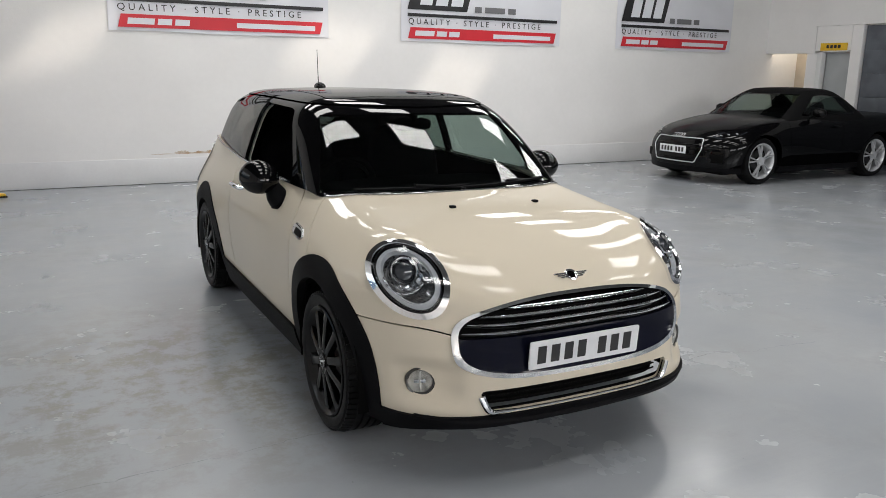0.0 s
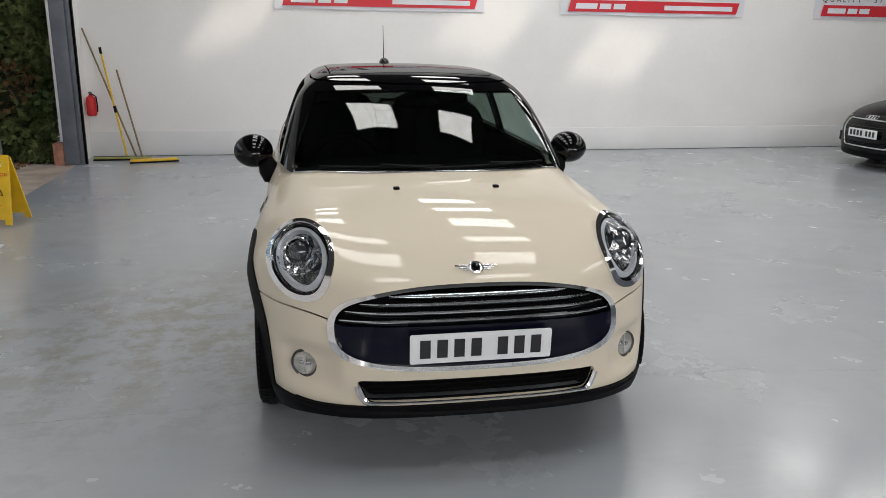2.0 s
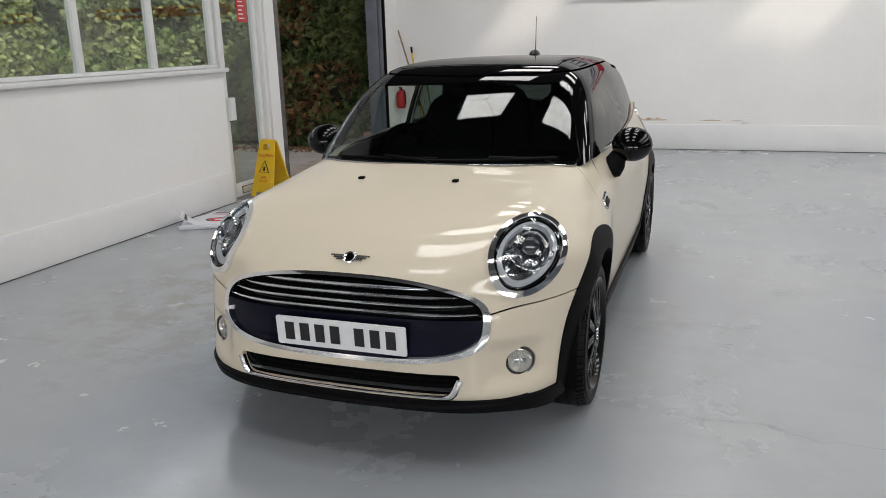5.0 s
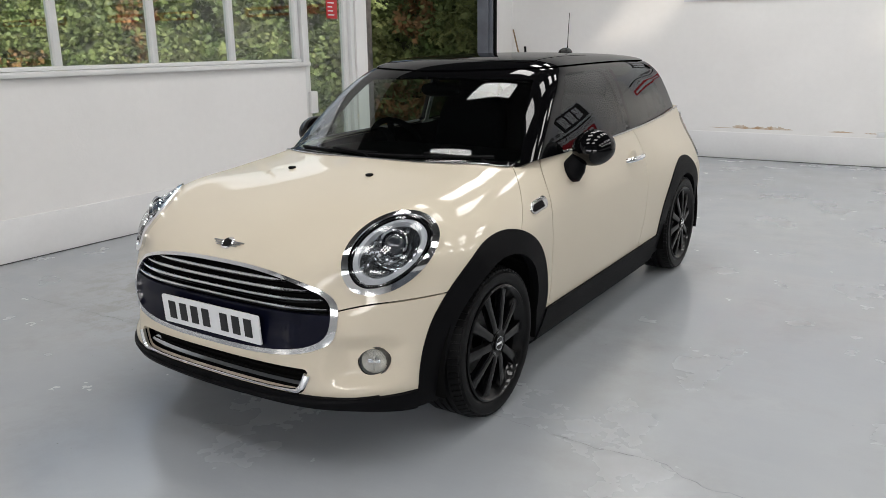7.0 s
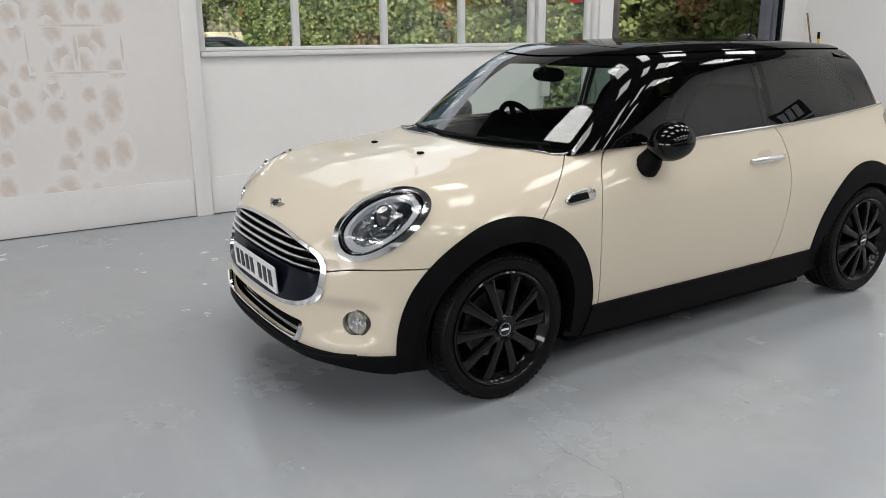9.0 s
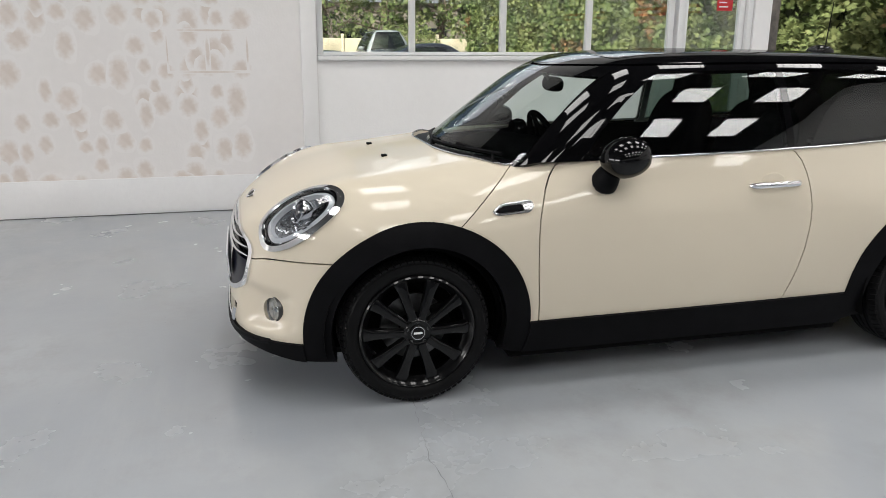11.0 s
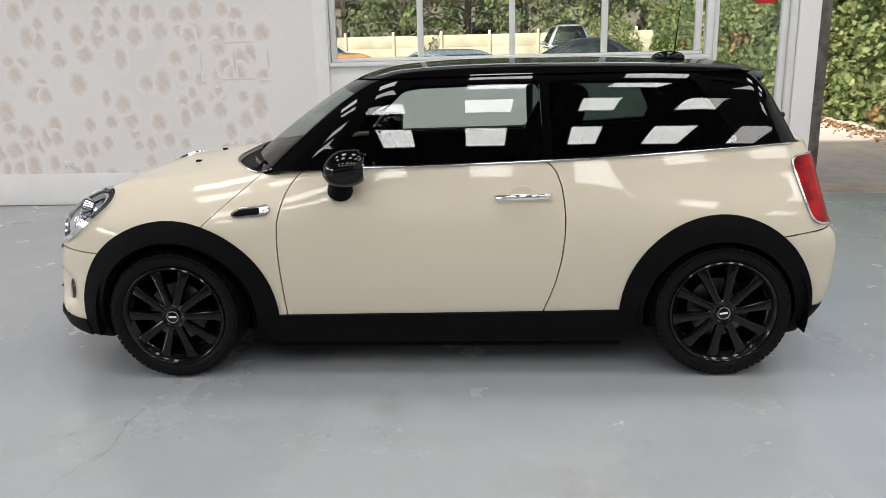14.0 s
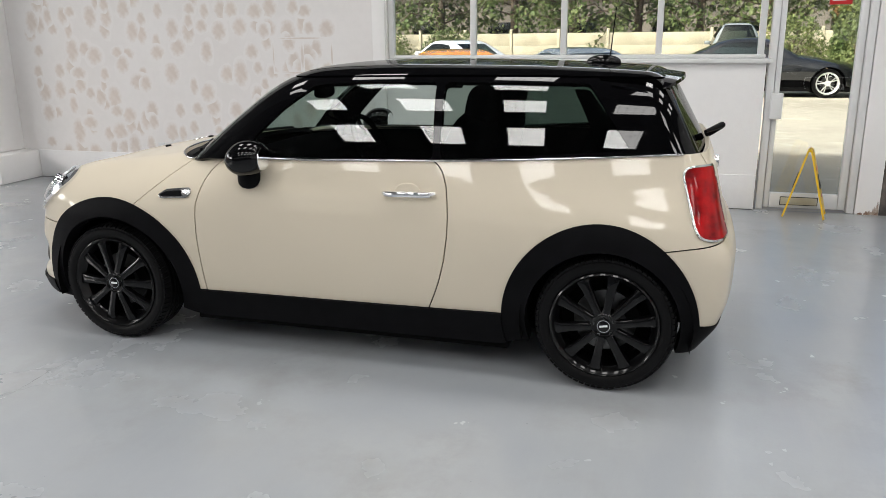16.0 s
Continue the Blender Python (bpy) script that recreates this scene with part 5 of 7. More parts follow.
part("steering_hub", moved(vf(ball((0, 0, -0.01), (0.07, 0.06, 0.03), 20, 10), box(-0.17, -0.018, -0.02, 0.17, 0.018, 0.0, 0.006), box(-0.018, -0.17, -0.02, 0.018, 0, 0, 0.006)), sw_m), LINING, steering)


def seat(name, x, y, z, w):
    s = part(name, moved(ball((0, 0, 0), (w, 0.26, 0.10), 28, 12, 0.6), Matrix.Translation((x, y, z))), SEAT, hatch, "black cloth seat")
    back = ball((0, 0, 0.31), (w * 0.95, 0.11, 0.37), 28, 14, 0.6)
    part("seat_back", moved(back, Matrix.Translation((x, y + 0.22, z + 0.02)) @ Matrix.Rotation(math.radians(-17), 4, "X")), SEAT, s)
    part("headrest", moved(ball((0, 0, 0), (0.13, 0.07, 0.095), 24, 12, 0.6), Matrix.Translation((x, y + 0.43, z + 0.70)) @ Matrix.Rotation(math.radians(-12), 4, "X")), SEAT, s)
    for q in (-0.05, 0.05):
        part("headrest_post", tube([(x + q, y + 0.38, z + 0.55), (x + q, y + 0.42, z + 0.66)], 0.006, 6), CHROME, s)
    return s


seat("front_seat", -0.36, 1.42, 0.50, 0.25)
seat("front_seat", 0.36, 1.42, 0.50, 0.25)
rear_seat = seat("rear_seat", -0.30, 2.08, 0.52, 0.27)
seat("rear_seat", 0.30, 2.08, 0.52, 0.27)
part("rear_view_mirror", vf(ball((0, 0.86, 1.235), (0.115, 0.025, 0.036), 28, 12, 0.7), tube([(0, 0.86, 1.24), (0, 0.80, 1.30)], 0.012, 8)), LINING, hatch, "black rear-view mirror")
part("parcel_shelf", box(-0.52, 2.40, 0.90, 0.52, 2.72, 0.93, 0.01), LINING, hatch)
part("rear_wiper", tube([(0.0, 2.885, 1.05), (0.05, 2.95, 1.10), (0.25, 2.87, 1.09)], [0.018, 0.016, 0.008], 8), TRIM, hatch, "black rear wiper")
part("tailgate_handle", vf(moved(lathe([(0.032, 0.0), (0.032, 0.012), (0.026, 0.016), (0.0, 0.016)], 28), Matrix.Translation((0, 2.935, 0.92)) @ Matrix.Rotation(math.pi / 2, 4, "Z")), box(-0.28, 2.915, 0.815, 0.28, 2.942, 0.845, 0.008)), CHROME, hatch, "chrome tailgate handle bar")

# ---- other cars ----
def silver_wheel(r, width=0.22, spokes=5, mat=None, low=False):
    hub = empty("wheel")
    ri = r * 0.76
    part("tyre", lathe([(ri, -0.01), (ri * 1.06, 0.004), (r * 0.95, 0.0), (r, -0.03), (r, -width + 0.03), (r * 0.95, -width), (ri, -width)], 32 if low else 56), RUBBER, hub, "black tyre")
    part("rim", lathe([(ri * 1.01, -0.008), (ri, 0.003), (ri * 0.95, -0.004), (ri * 0.88, -0.04), (ri * 0.86, -width + 0.02)], 32 if low else 56), mat, hub)
    for k in range(spokes):
        for q in (-0.16, 0.16):
            a = 2 * math.pi * k / spokes + 0.2
            v = []
            for rr, w, off in ((0.05, 0.009, 0.3), (ri * 0.5, 0.009, 0.8), (ri * 0.93, 0.013, 1.0)):
                c = rr * math.tan(q * off)
                v += [(-0.03, c - w, rr), (0.0, c - w * 0.6, rr), (0.0, c + w * 0.6, rr), (-0.03, c + w, rr)]
            f = [(i * 4 + j, i * 4 + (j + 1) % 4, (i + 1) * 4 + (j + 1) % 4, (i + 1) * 4 + j) for i in range(2) for j in range(4)]
            part("spoke", moved((v, f), Matrix.Rotation(a, 4, "X")), mat, hub)
    part("hub", lathe([(0.07, -0.03), (0.06, 0.0), (0.03, 0.004), (0.0, 0.004)], 24), mat, hub)
    part("brake_disc", lathe([(0.05, -0.07), (0.15, -0.07), (0.15, -0.09)], 32), STEEL, hub)
    part("backing", lathe([(0.0, -0.13), (ri * 0.87, -0.13)], 24), DARK, hub)
    return hub


def make_car(name, label, m, wb, fo, ro, hw, hood, roof, screen, back, belt, paint, top_mat, rim_mat, wheel_r=0.33, step=0.045, door=(0.55, 1.75), glass_mat=None, detail=True):
    """A car from its wheelbase, overhangs, half width and outlines in side view."""
    car = tagged(empty(name, m), label, "car")
    wz = hermite([0.05, 0.25, 0.45, 0.62, 0.8, 0.95, 1.1, 1.3], [k * hw for k in (0.90, 0.945, 0.975, 0.985, 0.965, 0.92, 0.85, 0.7)])
    hz, rz = hermite(*zip(*hood)), hermite(*zip(*roof))
    hn = hood[0][1]
    nose = hermite([0.05, 0.2, 0.35, 0.5, hn, hn + 0.2], [-fo + 0.10, -fo + 0.02, -fo, -fo + 0.01, -fo + 0.08, -fo + 0.35])
    end = wb + ro
    tail = hermite([0.05, 0.25, 0.45, 0.6, 0.85, 1.1], [end - 0.14, end - 0.03, end, end - 0.01, end - 0.08, end - 0.2])

    def fn(x, y, z):
        ax = np.abs(x)
        up = np.exp(-((z - 0.58) / 0.25) ** 2)
        side = ax - wz(z) - 0.028 * hw / 0.9 * up * (np.exp(-(y / 0.42) ** 4) + np.exp(-((y - wb) / 0.42) ** 4))
        top = (z - hz(y - 0.4 * ax * ax) + 0.05 * ax * ax) * 0.95
        front, rear = (nose(z) + 0.30 * ax ** 2 + 0.30 * ax ** 4 - y) * 0.9, y - tail(z) + 0.10 * ax ** 2 + 0.25 * ax ** 4
        return smax(smax(side, top, 0.16), smax(front, rear, 0.02), 0.13)
    s0, s1 = screen
    b0, b1 = back

    def cab(x, y, z):
        ax = np.abs(x)
        t = z - belt
        side = (ax - (hw * 0.86 - 0.36 * t - 0.25 * t * t)) * 0.9
        sl = (s1[1] - s0[1]) / (s1[0] - s0[0])
        scr = (z - s0[1] - sl * (y - s0[0] - 0.25 * ax * ax)) / math.hypot(1, sl)
        bl = (b0[1] - b1[1]) / (b1[0] - b0[0])
        bck = (z - b0[1] + bl * (y - b0[0] + 0.15 * ax * ax)) / math.hypot(1, bl)
        return smax(smax(side, z - rz(y) + 0.06 * ax * ax, 0.12), smax(scr, bck, 0.05), 0.07)
    shell_b = shell(fn, (0, -fo - 0.3, 0.05), (hw + 0.15, end + 0.3, 1.35), (0, 0.1, 0.4), (0.15, wb - 0.1, 0.55), step)
    _, shell_b = split(shell_b, 0.16 - shell_b.v[:, 2])
    for cy in (0.0, wb):
        _, shell_b = split(shell_b, ellipse_dist(shell_b.v[:, 1], shell_b.v[:, 2], (cy, wheel_r - 0.01), wheel_r + 0.055, wheel_r + 0.055))
    low, shell_b = split(shell_b, 0.24 - shell_b.v[:, 2])
    part("lower_trim", both(rim(low, 0.05)), TRIM, car)
    top_in, shell_b = split(shell_b, -cab(shell_b.v[:, 0], shell_b.v[:, 1], shell_b.v[:, 2]) - 0.02)
    part("inner_lining", both(offset(top_in, -0.01)), LINING, car)
    part("under_body", box(-hw * 0.8, -fo * 0.7, 0.14, hw * 0.8, wb + ro * 0.7, 0.5, 0.03), DARK, car)
    if detail:
        da, db = door
        skin, shell_b = parted(shell_b, lambda v: np.where(v[:, 0] > 0.3, poly_field(v[:, 1], v[:, 2], [(da, 1.4), (da - 0.02, 0.7), (da + 0.06, 0.27), (db - 0.12, 0.27), (db, 0.5), (db + 0.02, 1.4)]), -1))
        for k in (skin, mirror(skin)):
            d = part("door", rim(k, 0.02), paint, car)
        hood_s, shell_b = parted(shell_b, lambda v: np.where(v[:, 2] > 0.6, np.minimum(s0[0] - v[:, 1] + 0.1, 0.62 * hw / 0.9 - v[:, 0]), -1))
        part("bonnet", both(rim(hood_s, 0.02)), paint, car)
    part("body", both(rim(shell_b, 0.02)), paint, car)
    sc = shell(cab, (0, s0[0] - 0.4, belt - 0.35), (hw, b1[0] + 0.5, 1.9), (0, s1[0], belt - 0.05), (0.12, b0[0], belt + 0.12), step)
    sc, _ = split(sc, sc.v[:, 2] - belt + 0.07)
    a = hw * 0.86
    ta, tb = s1[0] + 0.02, b0[0]
    rt = float(rz((ta + tb) / 2)) - 0.10
    sg = rounded([(s0[0] + 0.42, belt + 0.01), (ta + 0.16, rt - 0.01), ((ta + tb) / 2, rt + 0.005), (tb - 0.02, rt - 0.03), (b0[0] + (b1[0] - b0[0]) * 0.45, belt + 0.03)], 0.04)
    g, sc = split(sc, np.where(sc.v[:, 0] > hw * 0.45, poly_field(sc.v[:, 1], sc.v[:, 2], sg), -1))
    part("side_glass", g, glass_mat or TINTED, car), part("side_glass", mirror(g), glass_mat or TINTED, car)
    w, sc = split(sc, np.where(sc.v[:, 1] < (s0[0] + s1[0]) / 2 + 0.45, np.minimum(a * 0.86 - 0.42 * (sc.v[:, 2] - belt) - sc.v[:, 0], float(rz(s1[0])) - 0.055 - sc.v[:, 2]), -1))
    part("windscreen", both(w), glass_mat or WINDSCREEN, car)
    rgl, sc = split(sc, np.where(sc.v[:, 1] > b0[0] - 0.05, np.minimum(np.minimum(0.46 - sc.v[:, 0], sc.v[:, 2] - belt - 0.05), float(rz(b0[0])) - 0.07 - sc.v[:, 2]), -1))
    if len(rgl.f):
        part("rear_window", both(rgl), PRIVACY, car)
    part("roof", both(rim(sc, 0.02)), top_mat, car)
    if detail:
        for sx in (-1, 1):
            st = part("seat", moved(ball((0, 0, 0), (0.23, 0.10, 0.36), 16, 10, 0.7), Matrix.Translation((sx * 0.34, s1[0] + 0.55, 0.72)) @ Matrix.Rotation(-0.3, 4, "X")), SEAT, car)
            part("headrest", ball((sx * 0.34, s1[0] + 0.68, 1.06), (0.12, 0.06, 0.09), 14, 8, 0.7), SEAT, st)
        part("dashboard", ball((0, s0[0] + 0.42, belt - 0.06), (hw * 0.75, 0.25, 0.10), 20, 8, 0.6), LINING, car)
    for sx in (-1, 1):
        mir = part("door_mirror", ball((sx * (hw + 0.02), s0[0] + 0.62, belt + 0.06), (0.105, 0.07, 0.065), 18, 10, 0.8), paint, car)
        part("mirror_foot", tube([(sx * (hw * 0.86), s0[0] + 0.60, belt - 0.02), (sx * (hw - 0.02), s0[0] + 0.61, belt + 0.03)], 0.02, 8), TRIM, mir)
    w0 = silver_wheel(wheel_r, mat=rim_mat, low=not detail)
    w0.parent = car
    tagged(w0, "bright alloy wheel with split spokes")
    track = hw * 0.955
    for i, (sx, cy) in enumerate(((1, 0.0), (1, wb), (-1, 0.0), (-1, wb))):
        mm = Matrix.Translation((sx * track, cy, wheel_r)) @ (Matrix.Rotation(math.pi, 4, "Z") if sx < 0 else Matrix())
        if i == 0:
            w0.matrix_basis = mm
        else:
            copy_thing(w0, mm)

    def front_y(x, z):
        p, q = -fo - 0.3, 0.6
        for _ in range(30):
            mid_ = (p + q) / 2
            if fn(np.array([x]), np.array([mid_]), np.array([z]))[0] < 0:
                q = mid_
            else:
                p = mid_
        return q
    return car, front_y


SILVER = material("silver_alloy", (0.66, 0.67, 0.69), 0.3, 0.45, vary=0.15, scale=9)
CAR_BLACK = material("black_car_paint", (0.0015, 0.0015, 0.002), 0.4, spec=0.02, coat=0.42, vary=0.1)
SOFT_TOP = material("black_canvas_hood", (0.006, 0.006, 0.0065), 0.85, spec=0.1, vary=0.2, scale=20, bump=0.2, bump_scale=300)

tt, tt_front = make_car("roadster_car", "black two-seat roadster with a canvas hood and silver wheels", pose(9.37, 8.78, 0, 0, 0, -90), 2.55, 0.87, 0.80, 0.905,
                        [(-0.9, 0.66), (-0.6, 0.77), (-0.2, 0.87), (0.3, 0.945), (0.8, 0.98), (1.4, 0.94), (2.2, 0.98), (2.8, 1.0), (3.2, 0.96), (3.5, 0.82)],
                        [(0.6, 1.20), (0.95, 1.30), (1.25, 1.352), (1.6, 1.362), (1.95, 1.335), (2.4, 1.25)],
                        ((0.42, 0.93), (1.05, 1.30)), ((1.86, 1.315), (2.36, 0.99)), 0.95, CAR_BLACK, SOFT_TOP, SILVER, 0.335, 0.03, (0.55, 1.70))
# its face: six-sided grille, lamps, rings, plate
gr = rounded([(-0.44, 0.64), (0.44, 0.64), (0.47, 0.50), (0.38, 0.30), (-0.38, 0.30), (-0.47, 0.50)], 0.03)
gpath = []
for (xa, za), (xb, zb) in zip(gr, gr[1:] + gr[:1]):
    for k in range(8):
        x, z = xa + (xb - xa) * k / 8, za + (zb - za) * k / 8
        gpath.append((x, tt_front(x, z) - 0.010, z))
tg = part("grille", vf(prism([(x, z) for x, z in gr], 0.02), box(-0.3, 0.01, 0.35, 0.3, 0.02, 0.5)), DARK, tt, "black six-sided grille with a bright frame")
tg.data.transform(Matrix.Translation((0, 0, 0)))
for vert in tg.data.vertices:
    vert.co.y += tt_front(abs(vert.co.x), vert.co.z) - 0.004
part("grille_frame", tube(gpath, 0.008, 8, True), SILVER, tg)
for k in range(4):
    part("grille_bar", tube([(x, tt_front(x, 0.34 + 0.07 * k) - 0.008, 0.34 + 0.07 * k) for x in np.linspace(-0.42, 0.42, 15)], 0.007, 6), GLOSS_BLACK, tg)
py = tt_front(0.0, 0.47) - 0.03
tp = part("number_plate", box(-0.26, py, 0.415, 0.26, py + 0.008, 0.525, 0.002), PLATE_WHITE, tt, "white number plate with black bars")
for k in range(7):
    x = -0.205 + k * 0.062 + (0.035 if k > 3 else 0)
    part("character_bar", box(x - 0.019, py - 0.003, 0.437, x + 0.019, py - 0.001, 0.503), PLATE_INK, tp)
for k in range(4):
    x = -0.075 + 0.05 * k
    ry = tt_front(0, 0.665)
    part("badge_ring", moved(tube([(0.032 * math.cos(a), 0, 0.032 * math.sin(a)) for a in np.linspace(0, 2 * math.pi, 21)[:-1]], 0.005, 6, True), pose(x, ry - 0.012, 0.672, -50)), CHROME, tt)
for sx in (-1, 1):
    lampo = rounded([(0.50, 0.665), (0.56, 0.735), (0.80, 0.755), (0.79, 0.70), (0.62, 0.645)], 0.02)
    pts, fcs = prism(lampo, 0.05)
    v = [(sx * x, tt_front(x, z) - 0.008 + d * 0.6, z) for x, d, z in pts]
    hl = part("headlight", (v, fcs if sx < 0 else [q[::-1] for q in fcs]), PROJECTOR, tt, "dark slanted headlight")
    for k in range(3):
        x, z = 0.60 + 0.07 * k, 0.695 + 0.014 * k
        part("led_strip", box(sx * x - 0.022, tt_front(x, z) - 0.016, z - 0.008, sx * x + 0.022, tt_front(x, z) - 0.008, z + 0.008, 0.003), LED, hl)
    part("side_intake", moved(box(-0.10, 0, -0.06, 0.10, 0.02, 0.06, 0.008), Matrix.Translation((sx * 0.66, tt_front(0.66, 0.36) - 0.008, 0.37)) @ Matrix.Rotation(sx * 0.5, 4, "Z")), DARK, tt)
    part("door_handle", box(sx * 0.895 - 0.01, 1.45, 0.80, sx * 0.895 + 0.012, 1.62, 0.825, 0.006), CAR_BLACK, tt)

# parked cars in the yard, seen through the windows and the glass door
DGLASS = glass("car_glass_far", (0.30, 0.36, 0.36))
SALOON = dict(hood=[(-0.95, 0.66), (-0.5, 0.80), (0.2, 0.93), (0.8, 1.0), (2.0, 0.97), (2.9, 1.02), (3.4, 0.98), (3.8, 0.85)],
              roof=[(0.8, 1.25), (1.2, 1.36), (1.7, 1.41), (2.2, 1.39), (2.8, 1.25), (3.2, 1.1)], screen=((0.55, 0.95), (1.3, 1.37)), back=((2.35, 1.37), (3.1, 1.02)), belt=0.98)
SPORT = dict(hood=[(-0.95, 0.60), (-0.5, 0.74), (0.2, 0.86), (0.8, 0.92), (2.0, 0.90), (2.9, 0.95), (3.4, 0.92), (3.8, 0.80)],
             roof=[(0.8, 1.14), (1.2, 1.24), (1.7, 1.28), (2.2, 1.26), (2.8, 1.14), (3.2, 1.0)], screen=((0.55, 0.88), (1.3, 1.25)), back=((2.35, 1.25), (3.2, 0.95)), belt=0.90)
OFFROAD = dict(hood=[(-0.8, 0.95), (-0.5, 1.08), (0.3, 1.16), (0.8, 1.2), (3.6, 1.15)], roof=[(0.6, 1.75), (1.0, 1.82), (2.0, 1.85), (3.4, 1.80)],
               screen=((0.55, 1.12), (1.0, 1.80)), back=((3.25, 1.80), (3.5, 1.12)), belt=1.15)


def parked(label, m, spec, colour, rim_mat=SILVER, wb=2.75, fo=0.85, ro=0.95, hw=0.9):
    paint = material("parked_car_paint", colour, 0.25, coat=1.0, vary=0.05, scale=2)
    return make_car("parked_car", label, m, wb, fo, ro, hw, spec["hood"], spec["roof"], spec["screen"], spec["back"], spec["belt"], paint, paint, rim_mat, 0.34, 0.06, (0.7, 1.9), DGLASS, False)[0]


WHITE_ALLOY = material("pale_alloy", (0.75, 0.75, 0.74), 0.4, 0.3, vary=0.1)
for label, m, spec, colour, rims in (
        ("dark coupe with pale alloy wheels parked in the yard", pose(-15.6, 9.3, -0.01, 0, 0, 180), SALOON, (0.012, 0.013, 0.016), WHITE_ALLOY),
        ("tall pale grey off-road car parked in the yard", pose(-21.5, 7.7, -0.01, 0, 0, 90), OFFROAD, (0.20, 0.225, 0.24), SILVER),
        ("low orange sports car parked in the yard", pose(-10.6, 0.9, -0.01, 0, 0, -62), SPORT, (0.70, 0.26, 0.02), SILVER),
        ("pale blue-white car parked in the yard", pose(-17.2, -1.5, -0.01, 0, 0, -40), SALOON, (0.70, 0.73, 0.78), SILVER),
        ("grey car parked beside the window", pose(-12.0, 3.0, -0.01, 0, 0, -60), SPORT, (0.16, 0.18, 0.20), SILVER),
        ("pale grey car parked in the yard", pose(-10.5, -3.4, -0.01, 0, 0, -70), SPORT, (0.55, 0.58, 0.62), SILVER)):
    parked(label, m, spec, colour, rims)

# ---- the yard: hedge, fence, trees ----
LEAF = material("conifer_leaf", (0.12, 0.145, 0.055), 0.6, vary=0.6, scale=1.3, second=(0.06, 0.095, 0.03), spec=0.25)
# paler copy of LEAF, with sunlight put into the leaf colour
LEAF_SUNLIT = material("sunlit_conifer_leaf", (0.17, 0.195, 0.075), 0.6, vary=0.5, scale=1.7, second=(0.10, 0.135, 0.05), spec=0.25)
LEAF_BROWN = material("dry_conifer_leaf", (0.20, 0.11, 0.05), 0.75, vary=0.4, scale=2.5, second=(0.12, 0.08, 0.04), spec=0.2)
BARK = material("bark", (0.10, 0.075, 0.055), 0.9, vary=0.4, scale=6, fine=0.4, bump=0.5, bump_scale=30)


def sprays(spots, size, rng):
    """Small flat leaf sprays, each a fan of narrow blades, at (place, outward) spots."""
    v, f = [], []
    for p, out in spots:
        d = (np.array(out) + rng.normal(0, 0.55, 3))
        d[2] -= 0.15
        d /= np.linalg.norm(d)
        w = np.cross(d, rng.normal(0, 1, 3))
        w /= max(np.linalg.norm(w), 1e-6)
        L = size * rng.uniform(0.6, 1.35)
        for k in range(5):
            a = (k - 2) * 0.42
            t = d * math.cos(a) + w * math.sin(a)
            s_ = np.cross(t, np.cross(d, w)) * L * 0.11
            l_ = L * (1 - 0.12 * abs(k - 2))
            b = len(v)
            v += [tuple(p), tuple(p + t * l_ * 0.55 + s_), tuple(p + t * l_), tuple(p + t * l_ * 0.55 - s_)]
            f.append((b, b + 1, b + 2, b + 3))
    return v, f


rng = np.random.default_rng(4)
hedge = tagged(empty("hedge"), "tall dense green conifer hedge with dry brown patches", "hedge")


def hedge_face(x, z):
    """How far the hedge stands out at (x, z): a lumpy wall."""
    return (10.62 + 0.28 * noise.noise(Vector((x * 0.8, z * 0.9, 3.1))) + 0.16 * noise.noise(Vector((x * 2.3, z * 2.6, 7.7))) + 0.10 * (z / 3.4) - 0.02 * x * 0)


# dark sheet behind the sprays; shade between the leaves is put into its colour
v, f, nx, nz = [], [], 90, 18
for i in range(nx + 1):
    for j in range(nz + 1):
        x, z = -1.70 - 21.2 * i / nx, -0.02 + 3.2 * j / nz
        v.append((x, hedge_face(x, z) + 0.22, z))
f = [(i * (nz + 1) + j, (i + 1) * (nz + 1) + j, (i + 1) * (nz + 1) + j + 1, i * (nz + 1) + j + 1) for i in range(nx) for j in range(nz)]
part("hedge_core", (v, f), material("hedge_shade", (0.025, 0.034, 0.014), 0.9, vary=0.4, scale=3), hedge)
lots = {"a": [], "b": [], "c": []}
for k in range(52000):
    u = rng.random() ** 1.55
    x, z = -1.70 - 21.2 * u, 3.15 * rng.random() ** 0.9
    clump = noise.noise(Vector((x * 1.5, z * 1.8, 1.3)))
    if clump < -0.32 and rng.random() < 0.75:
        continue
    y = hedge_face(x, z) + rng.uniform(-0.02, 0.24)
    brown = noise.noise(Vector((x * 0.7 + 9, z * 0.9, 5.5)))
    key = "c" if brown > 0.40 and rng.random() < 0.6 else ("b" if clump > 0.1 and rng.random() < 0.6 else "a")
    lots[key].append((np.array((x, y, z)), (0.0, -1.0, 0.15)))
for key, mat, nm in (("a", LEAF, "hedge_leaves"), ("b", LEAF_SUNLIT, "hedge_foliage"), ("c", LEAF_BROWN, "dry_leaves")):
    ob = part(nm, sprays(lots[key], 0.105, rng), mat, hedge)
    tagged(ob, kind="stuff")

litter = []
for k in range(900):
    x = -1.95 - 6 * rng.random()
    litter.append((np.array((x, 10.45 - abs(rng.normal(0, 0.22)), -0.008)), (rng.normal(), rng.normal(), 0.25)))
tagged(thing("leaf_litter", sprays(litter, 0.06, rng), LEAF_BROWN, "dry fallen leaves along the foot of the hedge", "leaf litter"), kind="stuff")

